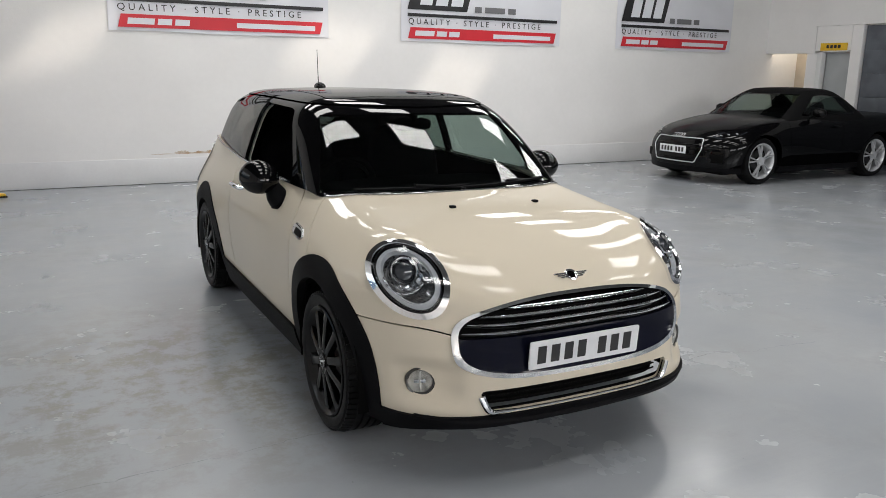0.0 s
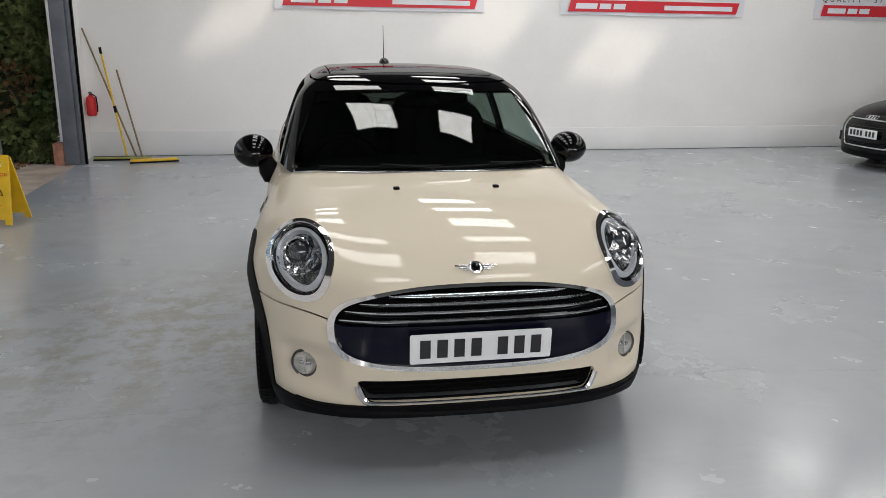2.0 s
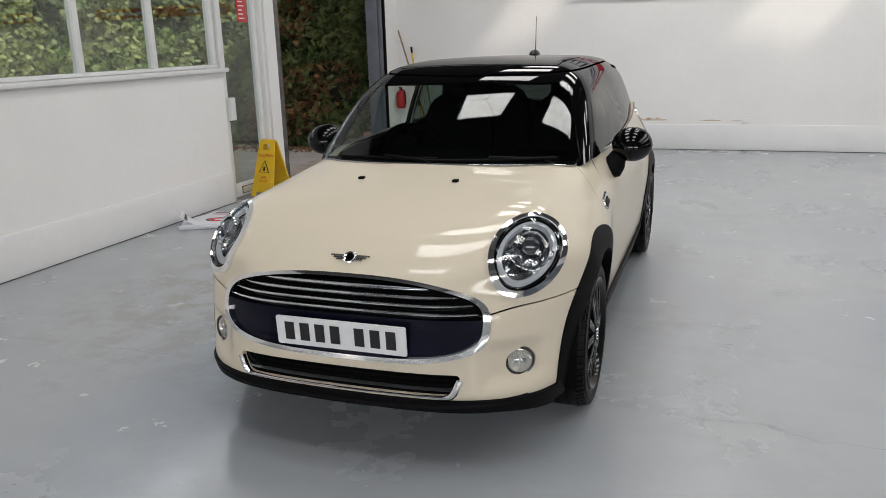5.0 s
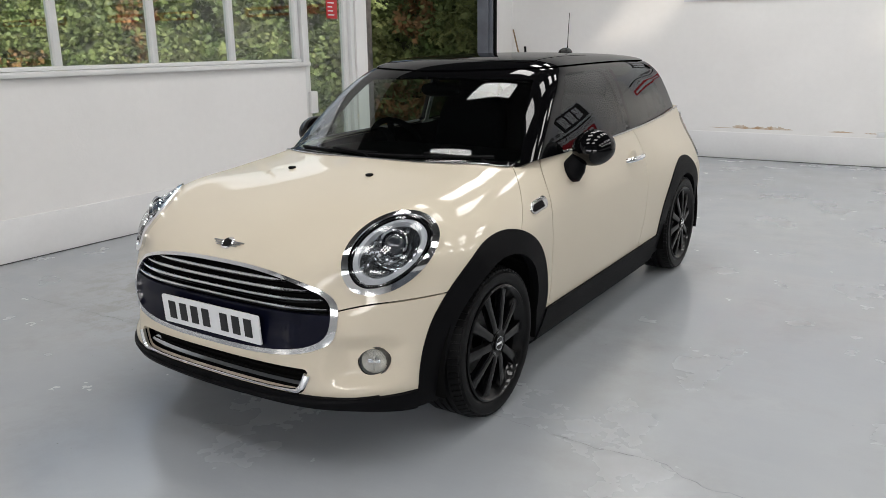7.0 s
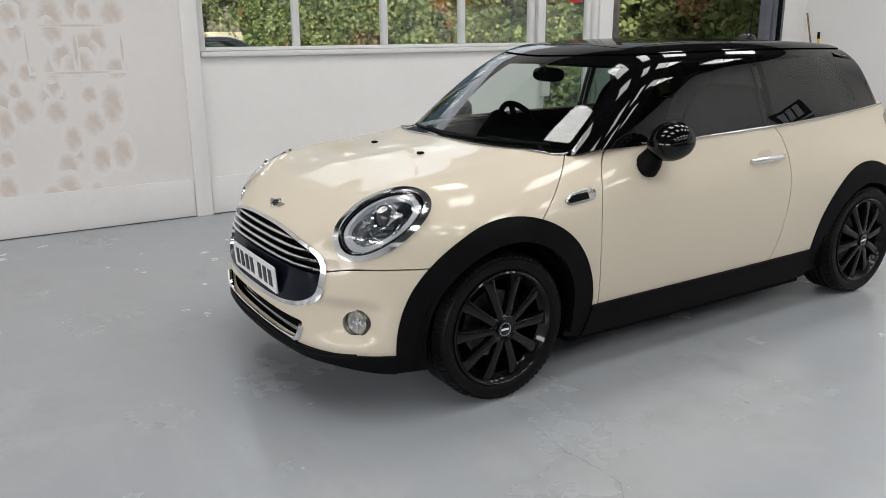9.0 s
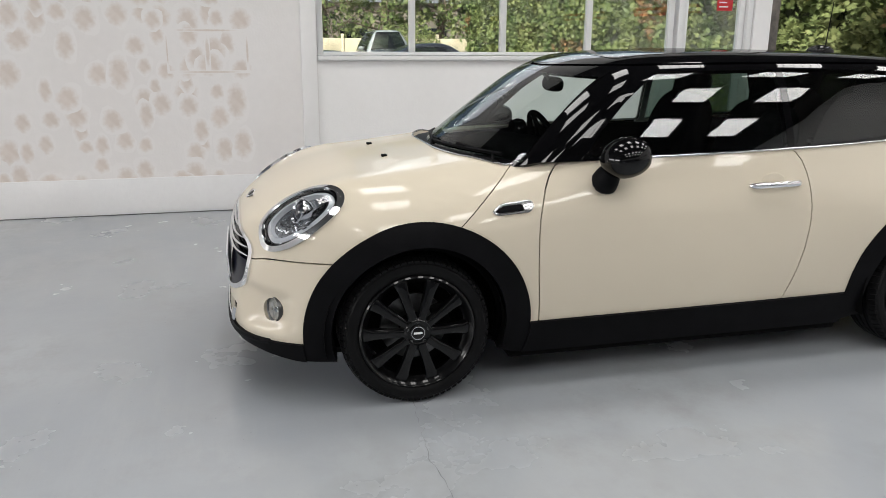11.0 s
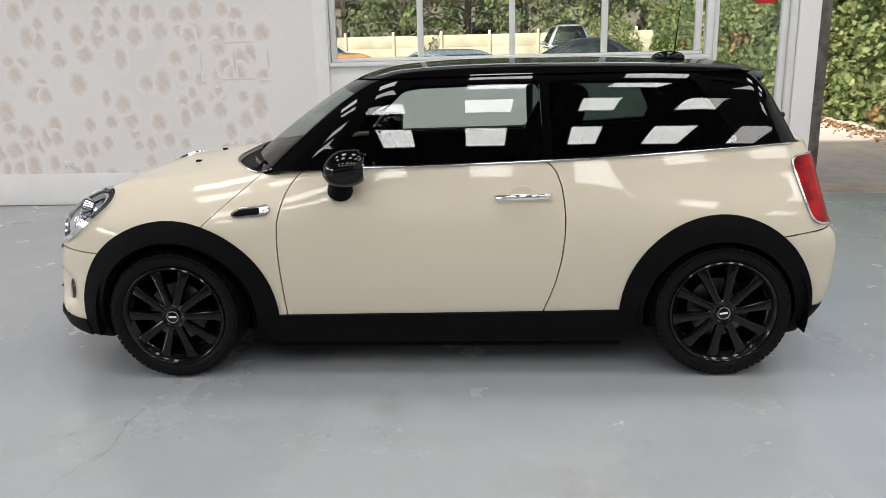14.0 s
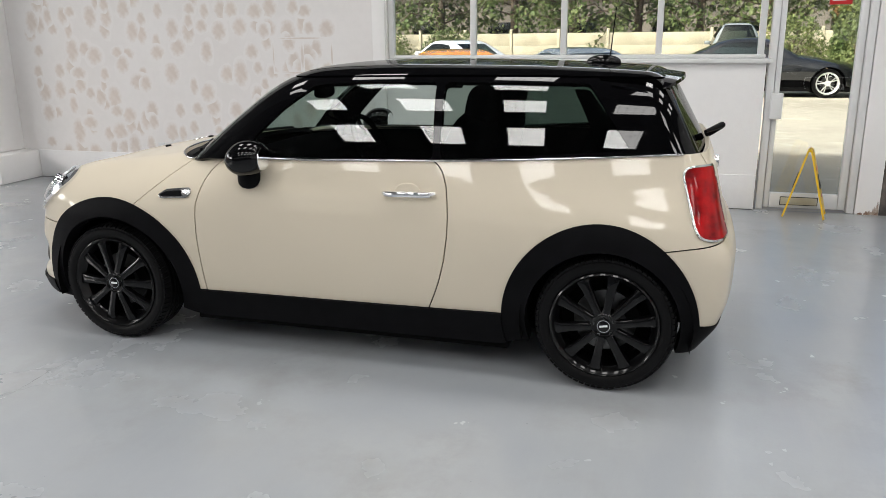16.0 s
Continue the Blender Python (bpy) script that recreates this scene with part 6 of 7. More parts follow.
# panel fence with posts across the far end of the yard
fence = tagged(empty("fence"), "pale concrete panel fence with posts", "fence")
FX = -31.0
for k in range(20):
    y = -28 + k * 2.2
    part("fence_post", box(FX - 0.08, y - 0.06, -0.1, FX + 0.08, y + 0.06, 1.75, 0.01), FENCE, fence)
    for j in range(3):
        part("fence_panel", box(FX - 0.03, y + 0.062, -0.05 + j * 0.54, FX + 0.03, y + 2.138, 0.485 + j * 0.54, 0.008), FENCE, fence)


def tree(m, height, spread, seed, bare=2.3):
    r = np.random.default_rng(seed)
    t = tagged(empty("conifer_tree", m), "dark conifer tree with drooping branches behind the fence", "tree", "trees behind the fence")
    part("trunk", tube([(0.04 * math.sin(k), 0.04 * math.cos(k * 1.7), height * k / 8) for k in range(9)], [0.22 * (1 - k / 9.5) + 0.02 for k in range(9)], 10), BARK, t)
    spots = []
    limbs = []
    for k in range(34):
        z = bare + (height - bare) * (k / 34) ** 1.1
        a = k * 2.4 + r.normal(0, 0.3)
        L = spread * (1 - 0.75 * (z - bare) / (height - bare)) * r.uniform(0.75, 1.15)
        path = [(0, 0, z), (math.cos(a) * L * 0.5, math.sin(a) * L * 0.5, z + 0.12 * L), (math.cos(a) * L, math.sin(a) * L, z - 0.28 * L)]
        limbs.append(tube(path, [0.05, 0.035, 0.012], 5))
        for q in range(95):
            u = r.uniform(0.2, 1.0)
            p = np.array((math.cos(a) * L * u, math.sin(a) * L * u, z + 0.12 * L * u - 0.40 * L * u * u)) + r.normal(0, 0.20, 3)
            spots.append((p, (math.cos(a), math.sin(a), -0.35)))
    part("limbs", vf(*limbs), BARK, t)
    tagged(part("crown", sprays(spots, 0.20, r), LEAF, t), kind="stuff")
    return t


base_tree = tree(pose(-34.5, -9.5, 0), 9.0, 3.4, 5)
tree2 = tree(pose(-33.6, 4.0, 0), 8.0, 3.2, 8, 1.9)
for k, (x, y, a, src) in enumerate(((-33.2, -5.6, 40, 1), (-34.6, -2.2, 100, 0), (-33.4, 0.9, 160, 1), (-35.0, 6.8, 220, 0), (-33.3, 9.6, 300, 1), (-34.2, 12.6, 20, 0), (-33.4, 16.0, 80, 1), (-34.4, -13.4, 130, 0), (-33.3, -17.5, 200, 1), (-29.2, 14.6, 10, 0))):
    copy_thing((base_tree, tree2)[src], pose(x, y, 0, 0, 0, a))

# shrubs before the fence
def shrub(m, r3, seed):
    r = np.random.default_rng(seed)
    s = tagged(empty("shrub", m), "leafy green shrub growing by the fence", "shrub")
    spots = []
    for k in range(2600):
        d = r.normal(0, 1, 3)
        d /= np.linalg.norm(d)
        d[2] = abs(d[2])
        spots.append((d * np.array(r3) * r.uniform(0.65, 1.0), d))
    part("stems", vf(*[tube([(0, 0, -0.05), (0.3 * r3[0] * math.cos(a), 0.3 * r3[1] * math.sin(a), r3[2] * 0.5), (0.6 * r3[0] * math.cos(a), 0.6 * r3[1] * math.sin(a), r3[2] * 0.8)], [0.04, 0.025, 0.01], 5) for a in (0.3, 1.5, 2.7, 3.9, 5.2)]), BARK, s)
    tagged(part("foliage", sprays(spots, 0.11, r), LEAF_SUNLIT if seed % 2 else LEAF, s), kind="stuff")
    return s


shrub(pose(-29.6, -7.8, 0), (1.5, 2.0, 2.4), 11)
shrub(pose(-29.9, -4.2, 0), (1.2, 1.6, 1.9), 12)
shrub(pose(-29.8, 10.2, 0), (1.2, 1.6, 2.3), 13)

# low building far behind the trees
house = tagged(empty("distant_building"), "brown clad building far behind the trees", "building")
part("wall", box(-62, -30, -0.2, -54, 26, 4.2), material("weathered_brown_cladding", (0.17, 0.15, 0.13), 0.9, vary=0.4, scale=0.6), house)
bmr = [(-62.5, -30.5, 4.2), (-53.5, -30.5, 4.2), (-58, -30.5, 6.6), (-62.5, 26.5, 4.2), (-53.5, 26.5, 4.2), (-58, 26.5, 6.6)]
part("roof", (bmr, [(0, 1, 2), (3, 5, 4), (1, 4, 5, 2), (0, 2, 5, 3), (0, 3, 4, 1)]), GREY_STEEL, house)
for k in range(9):
    part("window", box(-53.99, -26 + k * 6, 1.0, -53.9, -24 + k * 6, 2.4, 0.02), DGLASS, house)

# ---- banners ----
VINYL = material("white_banner_vinyl", (0.74, 0.75, 0.80), 0.45, vary=0.06, scale=1.2)
BANNER_RED = material("banner_red_print", (0.62, 0.02, 0.035), 0.45, vary=0.06, scale=2)
BANNER_INK = material("banner_black_print", (0.012, 0.012, 0.014), 0.45, vary=0.05)
BANNER_GREY = material("banner_grey_print", (0.16, 0.16, 0.17), 0.45, vary=0.05)


def lettering(text, size, mat, parent, m, name="lettering"):
    cu = bpy.data.curves.new(name, "FONT")
    cu.body, cu.size, cu.extrude, cu.resolution_u = text, size, 0.0004, 3
    cu.space_character = 1.0
    tmp = bpy.data.objects.new(name, cu)
    me = bpy.data.meshes.new_from_object(tmp)
    bpy.data.objects.remove(tmp)
    me.materials.clear()
    me.materials.append(mat)
    return tagged(part(name, me, mat, parent, m=m), kind="stuff")


def banner(x0, z0, width=2.86, height=0.97):
    """A vinyl sign: logo block, rule, motto, red band."""
    b = tagged(empty("wall_banner", pose(x0, NY, z0)), "white vinyl banner with a black logo block and red band", "banner", "banners on the wall")
    v, f, nx, nz = [], [], 36, 12
    for i in range(nx + 1):
        for j in range(nz + 1):
            x, z = width * i / nx, height * j / nz
            v.append((x, -0.020 + 0.005 * math.sin(x * 5 + z * 2) + 0.003 * math.sin(x * 11), z + 0.006 * math.sin(x * 3)))
    n0 = len(v)
    v += [(x, y + 0.006, z) for x, y, z in v]
    k = nz + 1
    f = [(i * k + j, (i + 1) * k + j, (i + 1) * k + j + 1, i * k + j + 1) for i in range(nx) for j in range(nz)]
    f += [tuple(n0 + q for q in reversed(t)) for t in list(f)]
    part("sheet", (v, f), VINYL, b)
    w = width / 2.86

    def flat(outline, mat, name, deep=0.0):
        p = prism([(x * w, z) for x, z in outline], 0.002)
        return part(name, moved(p, Matrix.Translation((0, -0.0335 - deep, 0))), mat, b)
    flat([(0.11, 0.045), (2.73, 0.045), (2.77, 0.205), (0.15, 0.205)], BANNER_RED, "red_band")
    flat([(0.10, 0.36), (2.78, 0.36), (2.78, 0.405), (0.10, 0.405)], BANNER_INK, "black_rule")
    flat([(0.10, 0.46), (1.10, 0.46), (1.22, 0.92), (0.22, 0.92)], BANNER_INK, "logo_block")
    for q in range(3):
        flat([(0.30 + 0.26 * q, 0.53), (0.50 + 0.26 * q, 0.53), (0.57 + 0.26 * q, 0.85), (0.37 + 0.26 * q, 0.85)], VINYL, "logo_bar", 0.003)
    for q, (a, c) in enumerate(((1.24, 1.36), (1.42, 1.78), (1.84, 1.98))):
        flat([(a, 0.46), (c, 0.46), (c, 0.545), (a, 0.545)], BANNER_GREY, "name_bar")
    for a, c in ((0.22, 0.54), (0.58, 0.75), (0.79, 0.97)):
        flat([(a, 0.085), (c, 0.085), (c + 0.012, 0.16), (a + 0.012, 0.16)], VINYL, "number_bar", 0.003)
    flat([(1.58, 0.085), (2.66, 0.085), (2.66, 0.15), (1.58, 0.15)], VINYL, "address_bar", 0.003)
    lettering("Q U A L I T Y   \u00b7   S T Y L E   \u00b7   P R E S T I G E", 0.118, BANNER_INK, b, Matrix.Translation((0.11 * w, -0.0345, 0.252)) @ Matrix.Rotation(math.pi / 2, 4, "X") @ Matrix.Diagonal((1.02 * w, 1, 1, 1)), "motto")
    return b


banner(1.10, 1.945, 2.87)
banner(5.09, 1.94, 2.86)
banner(9.12, 1.945, 2.72)

# filler dabs on the west wall
wall_p = bpy.data.objects["wall_west_plastered"]
rng = np.random.default_rng(12)


def blotch(y, z, ry, rz, k):
    n = 18
    ph = rng.uniform(0, 6.28, 3)
    rad = [1 + 0.14 * math.sin(2 * a + ph[0]) + 0.10 * math.sin(3 * a + ph[1]) + 0.06 * math.sin(5 * a + ph[2]) for a in np.linspace(0, 2 * math.pi, n, endpoint=False)]
    ring = [(ry * r * math.cos(a), rz * r * math.sin(a)) for a, r in zip(np.linspace(0, 2 * math.pi, n, endpoint=False), rad)]
    v = [(0.0, a, b) for a, b in ring]
    f = [tuple(range(n))]
    part("filler_patch", (v, f), FILLER, wall_p, m=Matrix.Translation((WX + 0.0003 + 0.0012 * rng.random(), y, z)))


for i in range(19):
    for j in range(10):
        y, z = -0.92 + 0.19 * i + rng.normal(0, 0.04), 0.36 + 0.205 * j + rng.normal(0, 0.04)
        if rng.random() < 0.13 or y > 2.55:
            continue
        r = rng.uniform(0.07, 0.12)
        blotch(y, z, r, r * rng.uniform(0.8, 1.5), i)
        if rng.random() < 0.22:
            blotch(y + rng.normal(0, 0.03), z - 0.12, r * 0.8, r * 1.1, i)
for y0, z0, y1, z1 in ((1.93, 1.50, 2.58, 1.525), (1.93, 1.165, 2.60, 1.19), (2.235, 1.19, 2.28, 1.50), (2.565, 1.19, 2.59, 1.50), (1.93, 1.19, 1.95, 1.50)):
    part("filler_strip", box(WX + 0.0002, y0, z0, WX + 0.0016, y1, z1), FILLER, wall_p)
socket = thing("wall_socket", box(WX + 0.001, 0.485, 0.35, WX + 0.012, 0.575, 0.435, 0.003), FRAME, "white double power socket on the wall", "socket")
for q in (0.51, 0.55):
    part("switch", box(WX + 0.0125, q - 0.008, 0.41, WX + 0.016, q + 0.008, 0.425, 0.001), PLATE_WHITE, socket)
    part("pin_hole", box(WX + 0.0125, q - 0.003, 0.375, WX + 0.0135, q + 0.003, 0.39), PLATE_INK, socket)

# caution board: two hinged leaves
def caution_board():
    b = tagged(empty("caution_board", pose(-1.16, 6.97, 0.0, 0, 0, -11) @ Matrix.Diagonal((1, 1, 0.91, 1))), "yellow plastic wet floor caution board, standing open", "caution sign")
    leaf = [(-0.145, 0.0), (-0.09, 0.0), (-0.085, 0.05), (0.085, 0.05), (0.09, 0.0), (0.145, 0.0), (0.10, 0.61), (0.085, 0.63), (-0.085, 0.63), (-0.10, 0.61)]
    hole = [(-0.045, 0.52), (0.045, 0.52), (0.042, 0.585), (-0.042, 0.585)]
    for s_ in (-1, 1):
        bm = bmesh.new()
        outer = [bm.verts.new((x, 0, z)) for x, z in leaf]
        inner = [bm.verts.new((x, 0, z)) for x, z in hole]
        eds = [bm.edges.new((l[i], l[(i + 1) % len(l)])) for l in (outer, inner) for i in range(len(l))]
        bmesh.ops.triangle_fill(bm, edges=eds, use_beauty=True)
        r = bmesh.ops.extrude_face_region(bm, geom=bm.faces[:])
        bmesh.ops.translate(bm, vec=(0, 0.014, 0), verts=[g for g in r["geom"] if isinstance(g, bmesh.types.BMVert)])
        bmesh.ops.recalc_face_normals(bm, faces=bm.faces)
        tilt = Matrix.Translation((0, s_ * 0.012, 0.63)) @ Matrix.Rotation(s_ * 0.235, 4, "X") @ Matrix.Translation((0, -0.007, -0.63))
        lf = part("leaf", bm, YELLOW, b, m=tilt)
        y = -0.003 if s_ < 0 else 0.0165
        flip = Matrix() if s_ < 0 else Matrix.Rotation(math.pi, 4, "Z")
        tri = [(0.074 * math.cos(a), 0.074 * math.sin(a)) for a in (math.pi / 2, math.pi * 7 / 6, math.pi * 11 / 6)]
        part("warning_triangle", moved(tube([(x, 0, z * 1.15 + 0.315) for x, z in tri], 0.006, 6, True), Matrix.Translation((0, y, 0))), PLATE_INK, lf)
        part("figure_bar", box(-0.012, y - 0.002, 0.29, 0.012, y, 0.335), PLATE_INK, lf)
        if s_ < 0:
            lettering("CAUTION", 0.044, RED, lf, Matrix.Translation((-0.096, y - 0.0005, 0.445)) @ Matrix.Rotation(math.pi / 2, 4, "X"), "caution_word")
            lettering("WET", 0.034, RED, lf, Matrix.Translation((-0.035, y - 0.0005, 0.205)) @ Matrix.Rotation(math.pi / 2, 4, "X"), "wet_word")
            lettering("FLOOR", 0.034, RED, lf, Matrix.Translation((-0.055, y - 0.0005, 0.165)) @ Matrix.Rotation(math.pi / 2, 4, "X"), "floor_word")
        else:
            part("text_bar", box(-0.085, y, 0.445, 0.085, y + 0.002, 0.475), RED, lf)
            part("text_bar", box(-0.05, y, 0.19, 0.05, y + 0.002, 0.215), RED, lf)
    part("hinge", tube([(-0.09, 0, 0.628), (0.09, 0, 0.628)], 0.012, 8), YELLOW, b)
    return b


caution_board()

# printed offcut boards on the floor by the low wall
def slab(outline, z, depth):
    """A flat sheet of an outline in (x, y), its top at z + depth."""
    return moved(prism([(x, -y) for x, y in outline], depth, 0.0015), Matrix.Translation((0, 0, z)) @ Matrix.Rotation(math.pi / 2, 4, "X"))


BOARD_LABEL = "white printed board offcut lying on the floor"
low = thing("printed_board", slab([(-1.13, 5.40), (-0.82, 5.57), (-0.90, 5.80), (-0.91, 6.15), (-1.26, 6.10), (-1.31, 5.70)], 0.001, 0.010), VINYL, BOARD_LABEL, "board", "offcut boards")
part("front_lip", slab([(-1.13, 5.392), (-0.82, 5.562), (-0.823, 5.569), (-1.133, 5.399)], 0.0115, 0.032), VINYL, low)
part("print_stripe", slab([(-0.96, 6.09), (-0.945, 6.12), (-1.22, 6.075), (-1.22, 6.045)], 0.0115, 0.001), BANNER_INK, low)
part("print_stripe", slab([(-0.97, 6.03), (-0.965, 6.045), (-1.21, 6.01), (-1.21, 5.995)], 0.0115, 0.001), BANNER_RED, low)
oval = [(-1.01 + 0.10 * math.cos(a) - 0.02 * math.sin(a), 5.82 + 0.055 * math.sin(a) + 0.035 * math.cos(a)) for a in np.linspace(0, 2 * math.pi, 28, endpoint=False)]
part("print_oval", slab([(-1.00 + (x + 1.00) * 1.25, 5.80 + (y - 5.80) * 1.25) for x, y in oval], 0.0115, 0.001), BANNER_INK, low)
part("print_oval", slab(oval, 0.0127, 0.001), BANNER_RED, low)
part("print_oval", slab([(-1.00 + (x + 1.00) * 0.45, 5.80 + (y - 5.80) * 0.4) for x, y in oval], 0.0139, 0.001), VINYL, low)
# a second sheet over it, curling up at the wall
v, f = [], []
for i in range(9):
    u = i / 8
    for x, y in ((-1.31 + 0.30 * u, 5.70 - 0.10 * u), (-1.16 + 0.30 * u, 5.46 + 0.04 * u)):
        z = 0.016 + 0.075 * (1 - u) ** 2.2
        v += [(x, y, z), (x, y, z + 0.006)]
for i in range(8):
    k = i * 4
    f += [(k + 1, k + 3, k + 7, k + 5), (k, k + 4, k + 6, k + 2), (k, k + 1, k + 5, k + 4), (k + 2, k + 6, k + 7, k + 3)]
f += [(0, 2, 3, 1), (32, 33, 35, 34)]
top = thing("printed_board", (v, f), VINYL, "white printed board offcut curling up at one end", "board", "offcut boards")
part("print_stripe", ([(x + 0.004, y, z + (0.0068 if k % 2 else 0.0062)) for k, (x, y, z) in enumerate(((-1.27, 5.67, 0.078), (-1.27, 5.67, 0.079), (-1.14, 5.49, 0.078), (-1.14, 5.49, 0.079), (-1.24, 5.66, 0.062), (-1.24, 5.66, 0.063), (-1.11, 5.49, 0.062), (-1.11, 5.49, 0.063)))], [(0, 2, 3, 1), (4, 5, 7, 6), (0, 1, 5, 4), (2, 6, 7, 3), (1, 3, 7, 5), (0, 4, 6, 2)]), BANNER_INK, top)

# rusty scuff over the north skirting, and a small mark beside it
SCUFF = material("rusty_wall_scuff", (0.50, 0.33, 0.19), 0.8, vary=0.7, scale=9, second=(0.80, 0.76, 0.70), fine=0.2)
north = bpy.data.objects["wall_north"]
rng = np.random.default_rng(21)
for x0, x1, z0, h in ((1.50, 2.52, 0.385, 0.016), (1.83, 2.50, 0.393, 0.03), (1.80, 1.98, 0.40, 0.04), (2.20, 2.42, 0.40, 0.038), (2.9, 3.2, 0.385, 0.018), (3.30, 3.55, 0.383, 0.014)):
    n = 24
    up = [(x0 + (x1 - x0) * k / n, z0 + h * (0.25 + 0.75 * rng.random()) * math.sin(math.pi * (k + 0.3) / (n + 0.6)) ** 0.6) for k in range(n + 1)]
    dn = [(x0 + (x1 - x0) * k / n, z0 - 0.3 * h * rng.random() * math.sin(math.pi * k / n)) for k in range(n, -1, -1)]
    y = NY - 0.0004 - 0.0012 * rng.random()
    part("scuff", ([(x, y, z) for x, z in up + dn], [tuple(range(2 * n + 2))]), SCUFF, north)
# rust and flaking paint at the foot of the post by the opening
post = bpy.data.objects["wall_west_post"]
RUST = material("rusty_flaked_paint", (0.22, 0.125, 0.08), 0.85, vary=0.8, scale=22, second=(0.55, 0.48, 0.42), fine=0.4, bump=0.2)
for y0, y1, h in ((7.53, 7.583, 0.09), (7.555, 7.584, 0.15), (7.47, 7.54, 0.04), (7.42, 7.46, 0.02)):
    n = 16
    up = [(y0 + (y1 - y0) * k / n, 0.004 + h * (0.35 + 0.65 * rng.random()) * math.sin(math.pi * (k + 0.8) / (n + 1.6)) ** 0.5) for k in range(n + 1)]
    x = WX + 0.0106 + 0.0008 * rng.random()
    part("rust_patch", ([(x, y, z) for y, z in up] + [(x, y1, 0.001), (x, y0, 0.001)], [tuple(range(n + 3))]), RUST, post)
outlet = thing("wall_outlet", box(3.43, NY - 0.010, 0.345, 3.53, NY - 0.0002, 0.415, 0.003), FRAME, "small white outlet box on the wall", "socket")
part("face_plate", box(3.45, NY - 0.0125, 0.36, 3.51, NY - 0.0105, 0.40, 0.001), PLATE_WHITE, outlet)

# fire extinguisher
fe = tagged(empty("fire_extinguisher", pose(-1.275, 10.86, 0.555)), "red fire extinguisher hanging on the wall", "extinguisher")
part("cylinder", moved(lathe([(0.0, 0.0), (0.05, 0.0), (0.062, 0.015), (0.064, 0.05), (0.064, 0.20), (0.055, 0.235), (0.03, 0.255), (0.02, 0.27)], 28), Matrix.Rotation(-math.pi / 2, 4, "Y")), RED, fe)
part("valve", vf(box(-0.018, -0.018, 0.265, 0.018, 0.018, 0.30, 0.004), box(-0.01, -0.07, 0.295, 0.01, 0.02, 0.31, 0.003)), STEEL, fe)
part("hose", tube([(0.02, -0.02, 0.28), (0.07, -0.03, 0.25), (0.078, -0.02, 0.12), (0.072, -0.01, 0.05)], 0.008, 8), TRIM, fe)
part("bracket", box(-0.02, 0.06, 0.10, 0.02, 0.10, 0.16, 0.003), STEEL, fe)

# brooms and poles leaning in the corner
def broom(name, label, foot, head, mats, r=0.013, grip=True):
    o = tagged(empty(name), label, "broom")
    f0, h0 = Vector(foot), Vector(head)
    part("pole", tube([f0, f0.lerp(h0, 0.42)], r, 8), mats[0], o)
    part("pole_upper", tube([f0.lerp(h0, 0.42), h0], r * 0.95, 8), mats[1], o)
    if grip:
        part("joint", tube([f0.lerp(h0, 0.40), f0.lerp(h0, 0.46)], r * 1.4, 8), TRIM, o)
        part("grip", tube([f0.lerp(h0, 0.94), h0], r * 1.25, 8), TRIM, o)
    return o


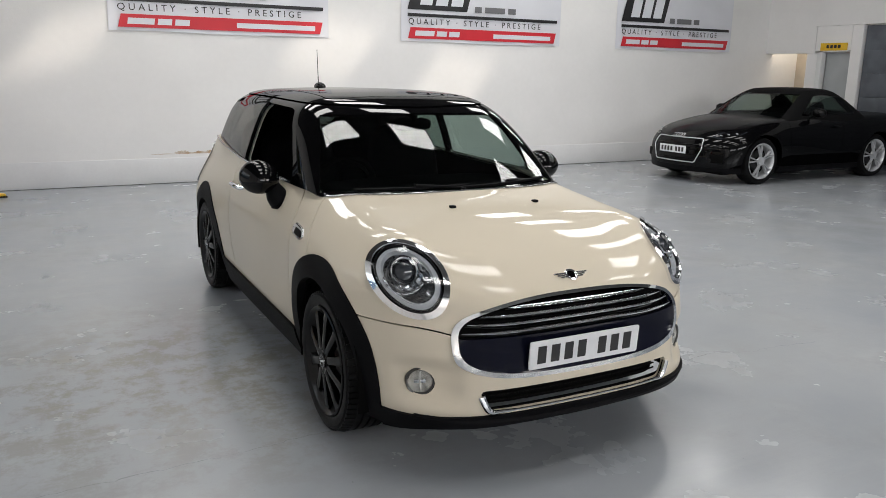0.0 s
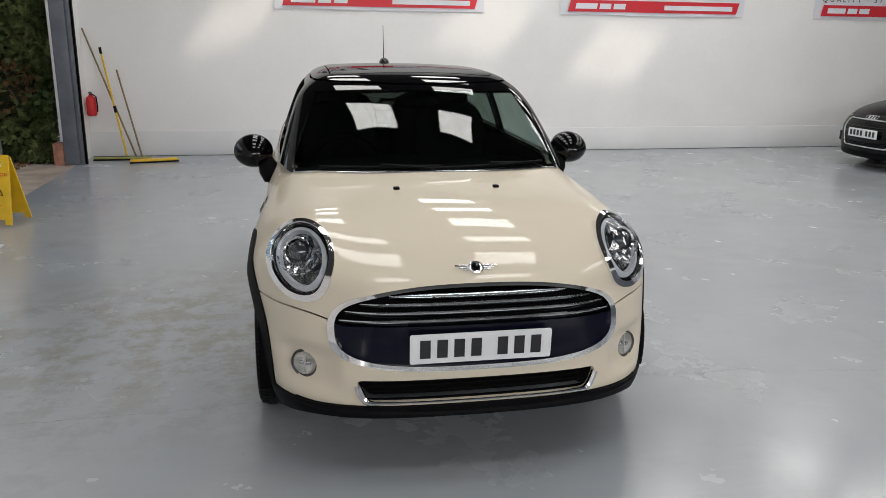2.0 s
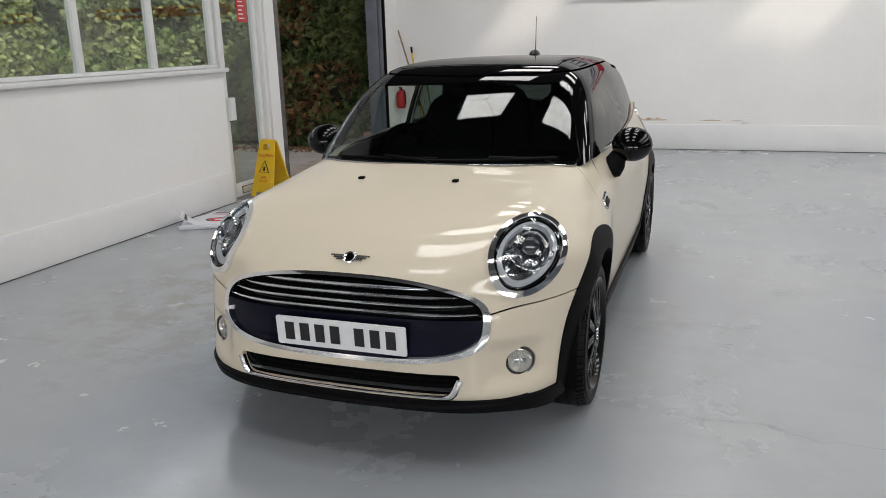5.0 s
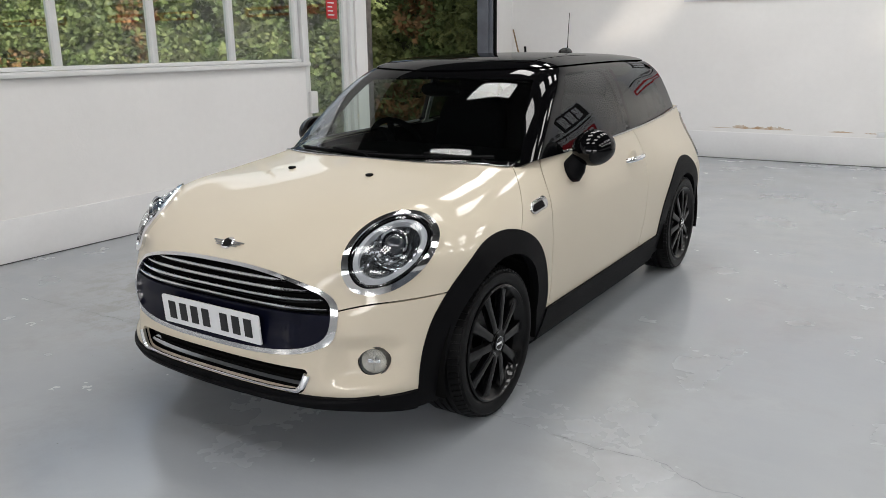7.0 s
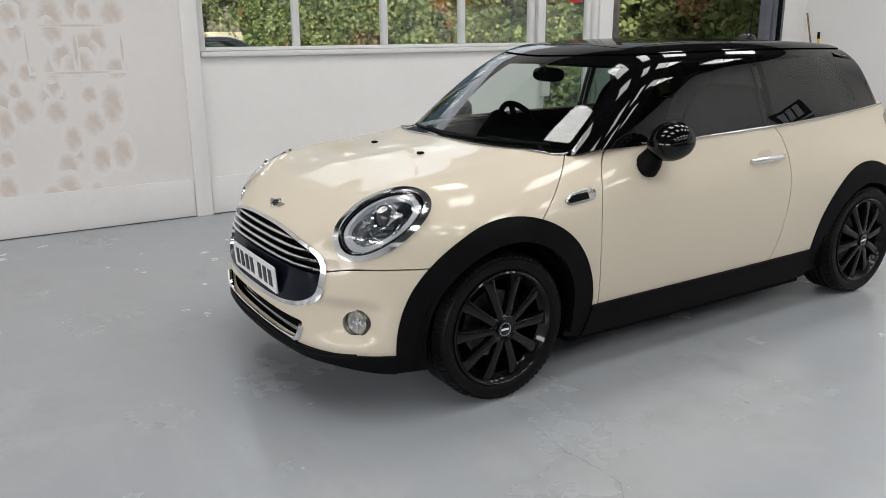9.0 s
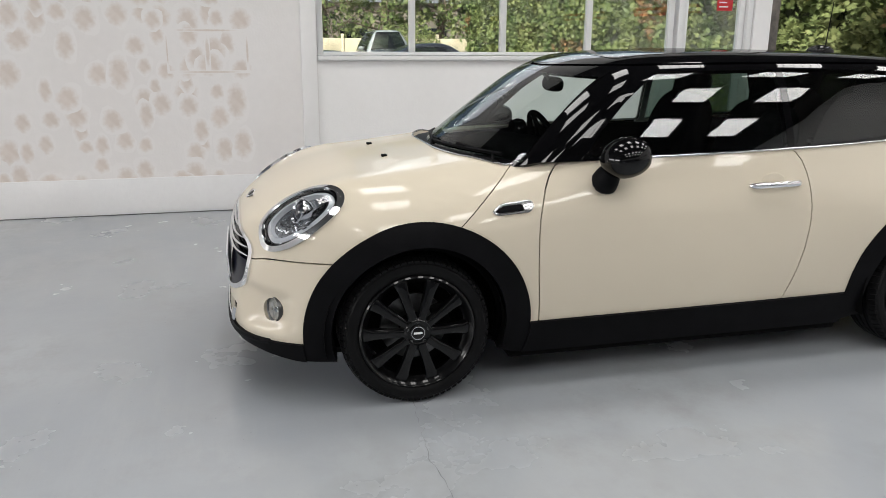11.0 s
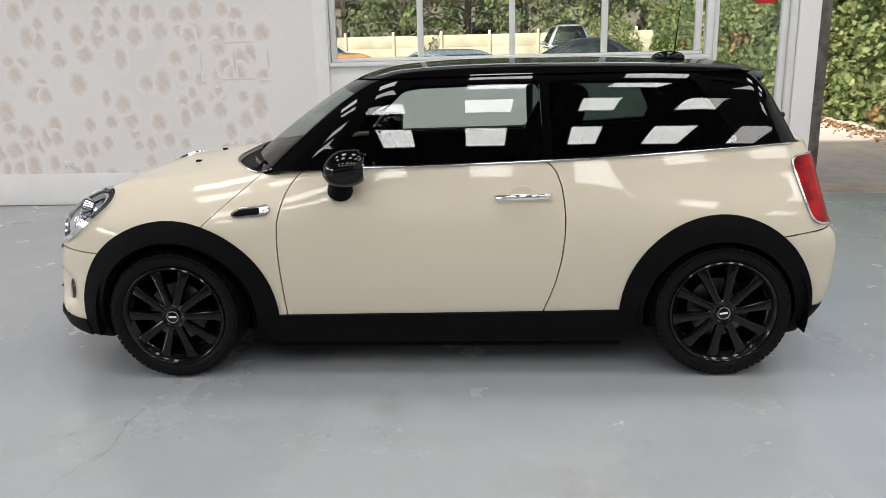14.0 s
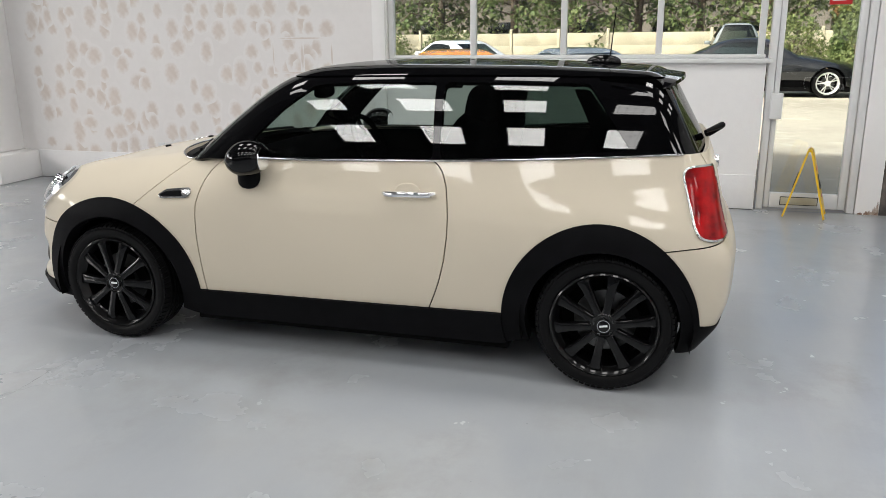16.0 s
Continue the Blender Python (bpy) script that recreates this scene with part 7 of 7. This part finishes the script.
b1 = broom("telescopic_squeegee", "yellow telescopic squeegee leaning on the wall", (-0.86, 10.68, 0.05), (-1.13, 10.96, 1.42), (YELLOW, YELLOW))
part("squeegee_head", box(-1.26, 10.60, 0.0, -0.55, 10.70, 0.035, 0.008), material("olive_plastic", (0.30, 0.30, 0.06), 0.5, vary=0.2), b1)
part("rubber_lip", box(-1.26, 10.592, 0.0, -0.55, 10.599, 0.02), RUBBER, b1)
broom("wooden_broom_pole", "brown wooden pole leaning on the wall", (-0.74, 10.72, 0.0), (-1.325, 10.965, 1.66), (BROWN_WOOD, BROWN_WOOD), 0.012, False)
broom("wooden_broom_pole", "short dark wooden pole leaning on the wall", (-0.68, 10.76, 0.0), (-0.95, 10.965, 1.14), (BROWN_WOOD, BROWN_WOOD), 0.012, False)
yb = tagged(empty("floor_scraper", pose(-0.48, 10.42, 0.0, 0, 0, 14)), "yellow scraper head lying on the floor", "scraper")
part("blade", box(-0.29, -0.05, 0.0, 0.29, 0.05, 0.045, 0.012), YELLOW, yb)
part("edge_strip", box(-0.30, -0.058, 0.0, 0.30, -0.051, 0.02, 0.002), TRIM, yb)

# cracks in the floor
CRACK = material("floor_crack", (0.19, 0.20, 0.21), 0.9, vary=0.3, scale=30)


def crack(name, points, w, seed):
    r = np.random.default_rng(seed)
    dense = []
    for (xa, ya), (xb, yb_) in zip(points, points[1:]):
        n = max(2, int(math.hypot(xb - xa, yb_ - ya) / 0.03))
        for k in range(n):
            t = k / n
            dense.append((xa + (xb - xa) * t + r.normal(0, 0.006), ya + (yb_ - ya) * t + r.normal(0, 0.006)))
    v, f = [], []
    for i, (x, y) in enumerate(dense):
        q = dense[min(i + 1, len(dense) - 1)]
        p = dense[max(i - 1, 0)]
        d = np.array((q[0] - p[0], q[1] - p[1]))
        d /= max(np.linalg.norm(d), 1e-6)
        ww = w * r.uniform(0.1, 0.75) * (0.45 + 0.55 * abs(math.sin(0.13 * i + seed)))
        v += [(x - d[1] * ww, y + d[0] * ww, 0.0007), (x + d[1] * ww, y - d[0] * ww, 0.0007)]
    f = [(2 * i, 2 * i + 1, 2 * i + 3, 2 * i + 2) for i in range(len(dense) - 1)]
    part("crack", (v, f), CRACK, bpy.data.objects["floor"])


crack("long", [(-1.2, 3.07), (-0.4, 3.03), (0.3, 3.048), (0.75, 3.06), (1.05, 3.09), (1.7, 3.06), (2.4, 3.10), (2.78, 3.105), (2.96, 3.083), (3.2, 3.062), (3.36, 3.082), (3.44, 3.085), (3.5, 3.025), (3.62, 2.995), (3.74, 3.01), (4.1, 2.95)], 0.0035, 1)
crack("short", [(4.55, 3.5), (4.62, 3.42), (4.66, 3.44)], 0.003, 2)
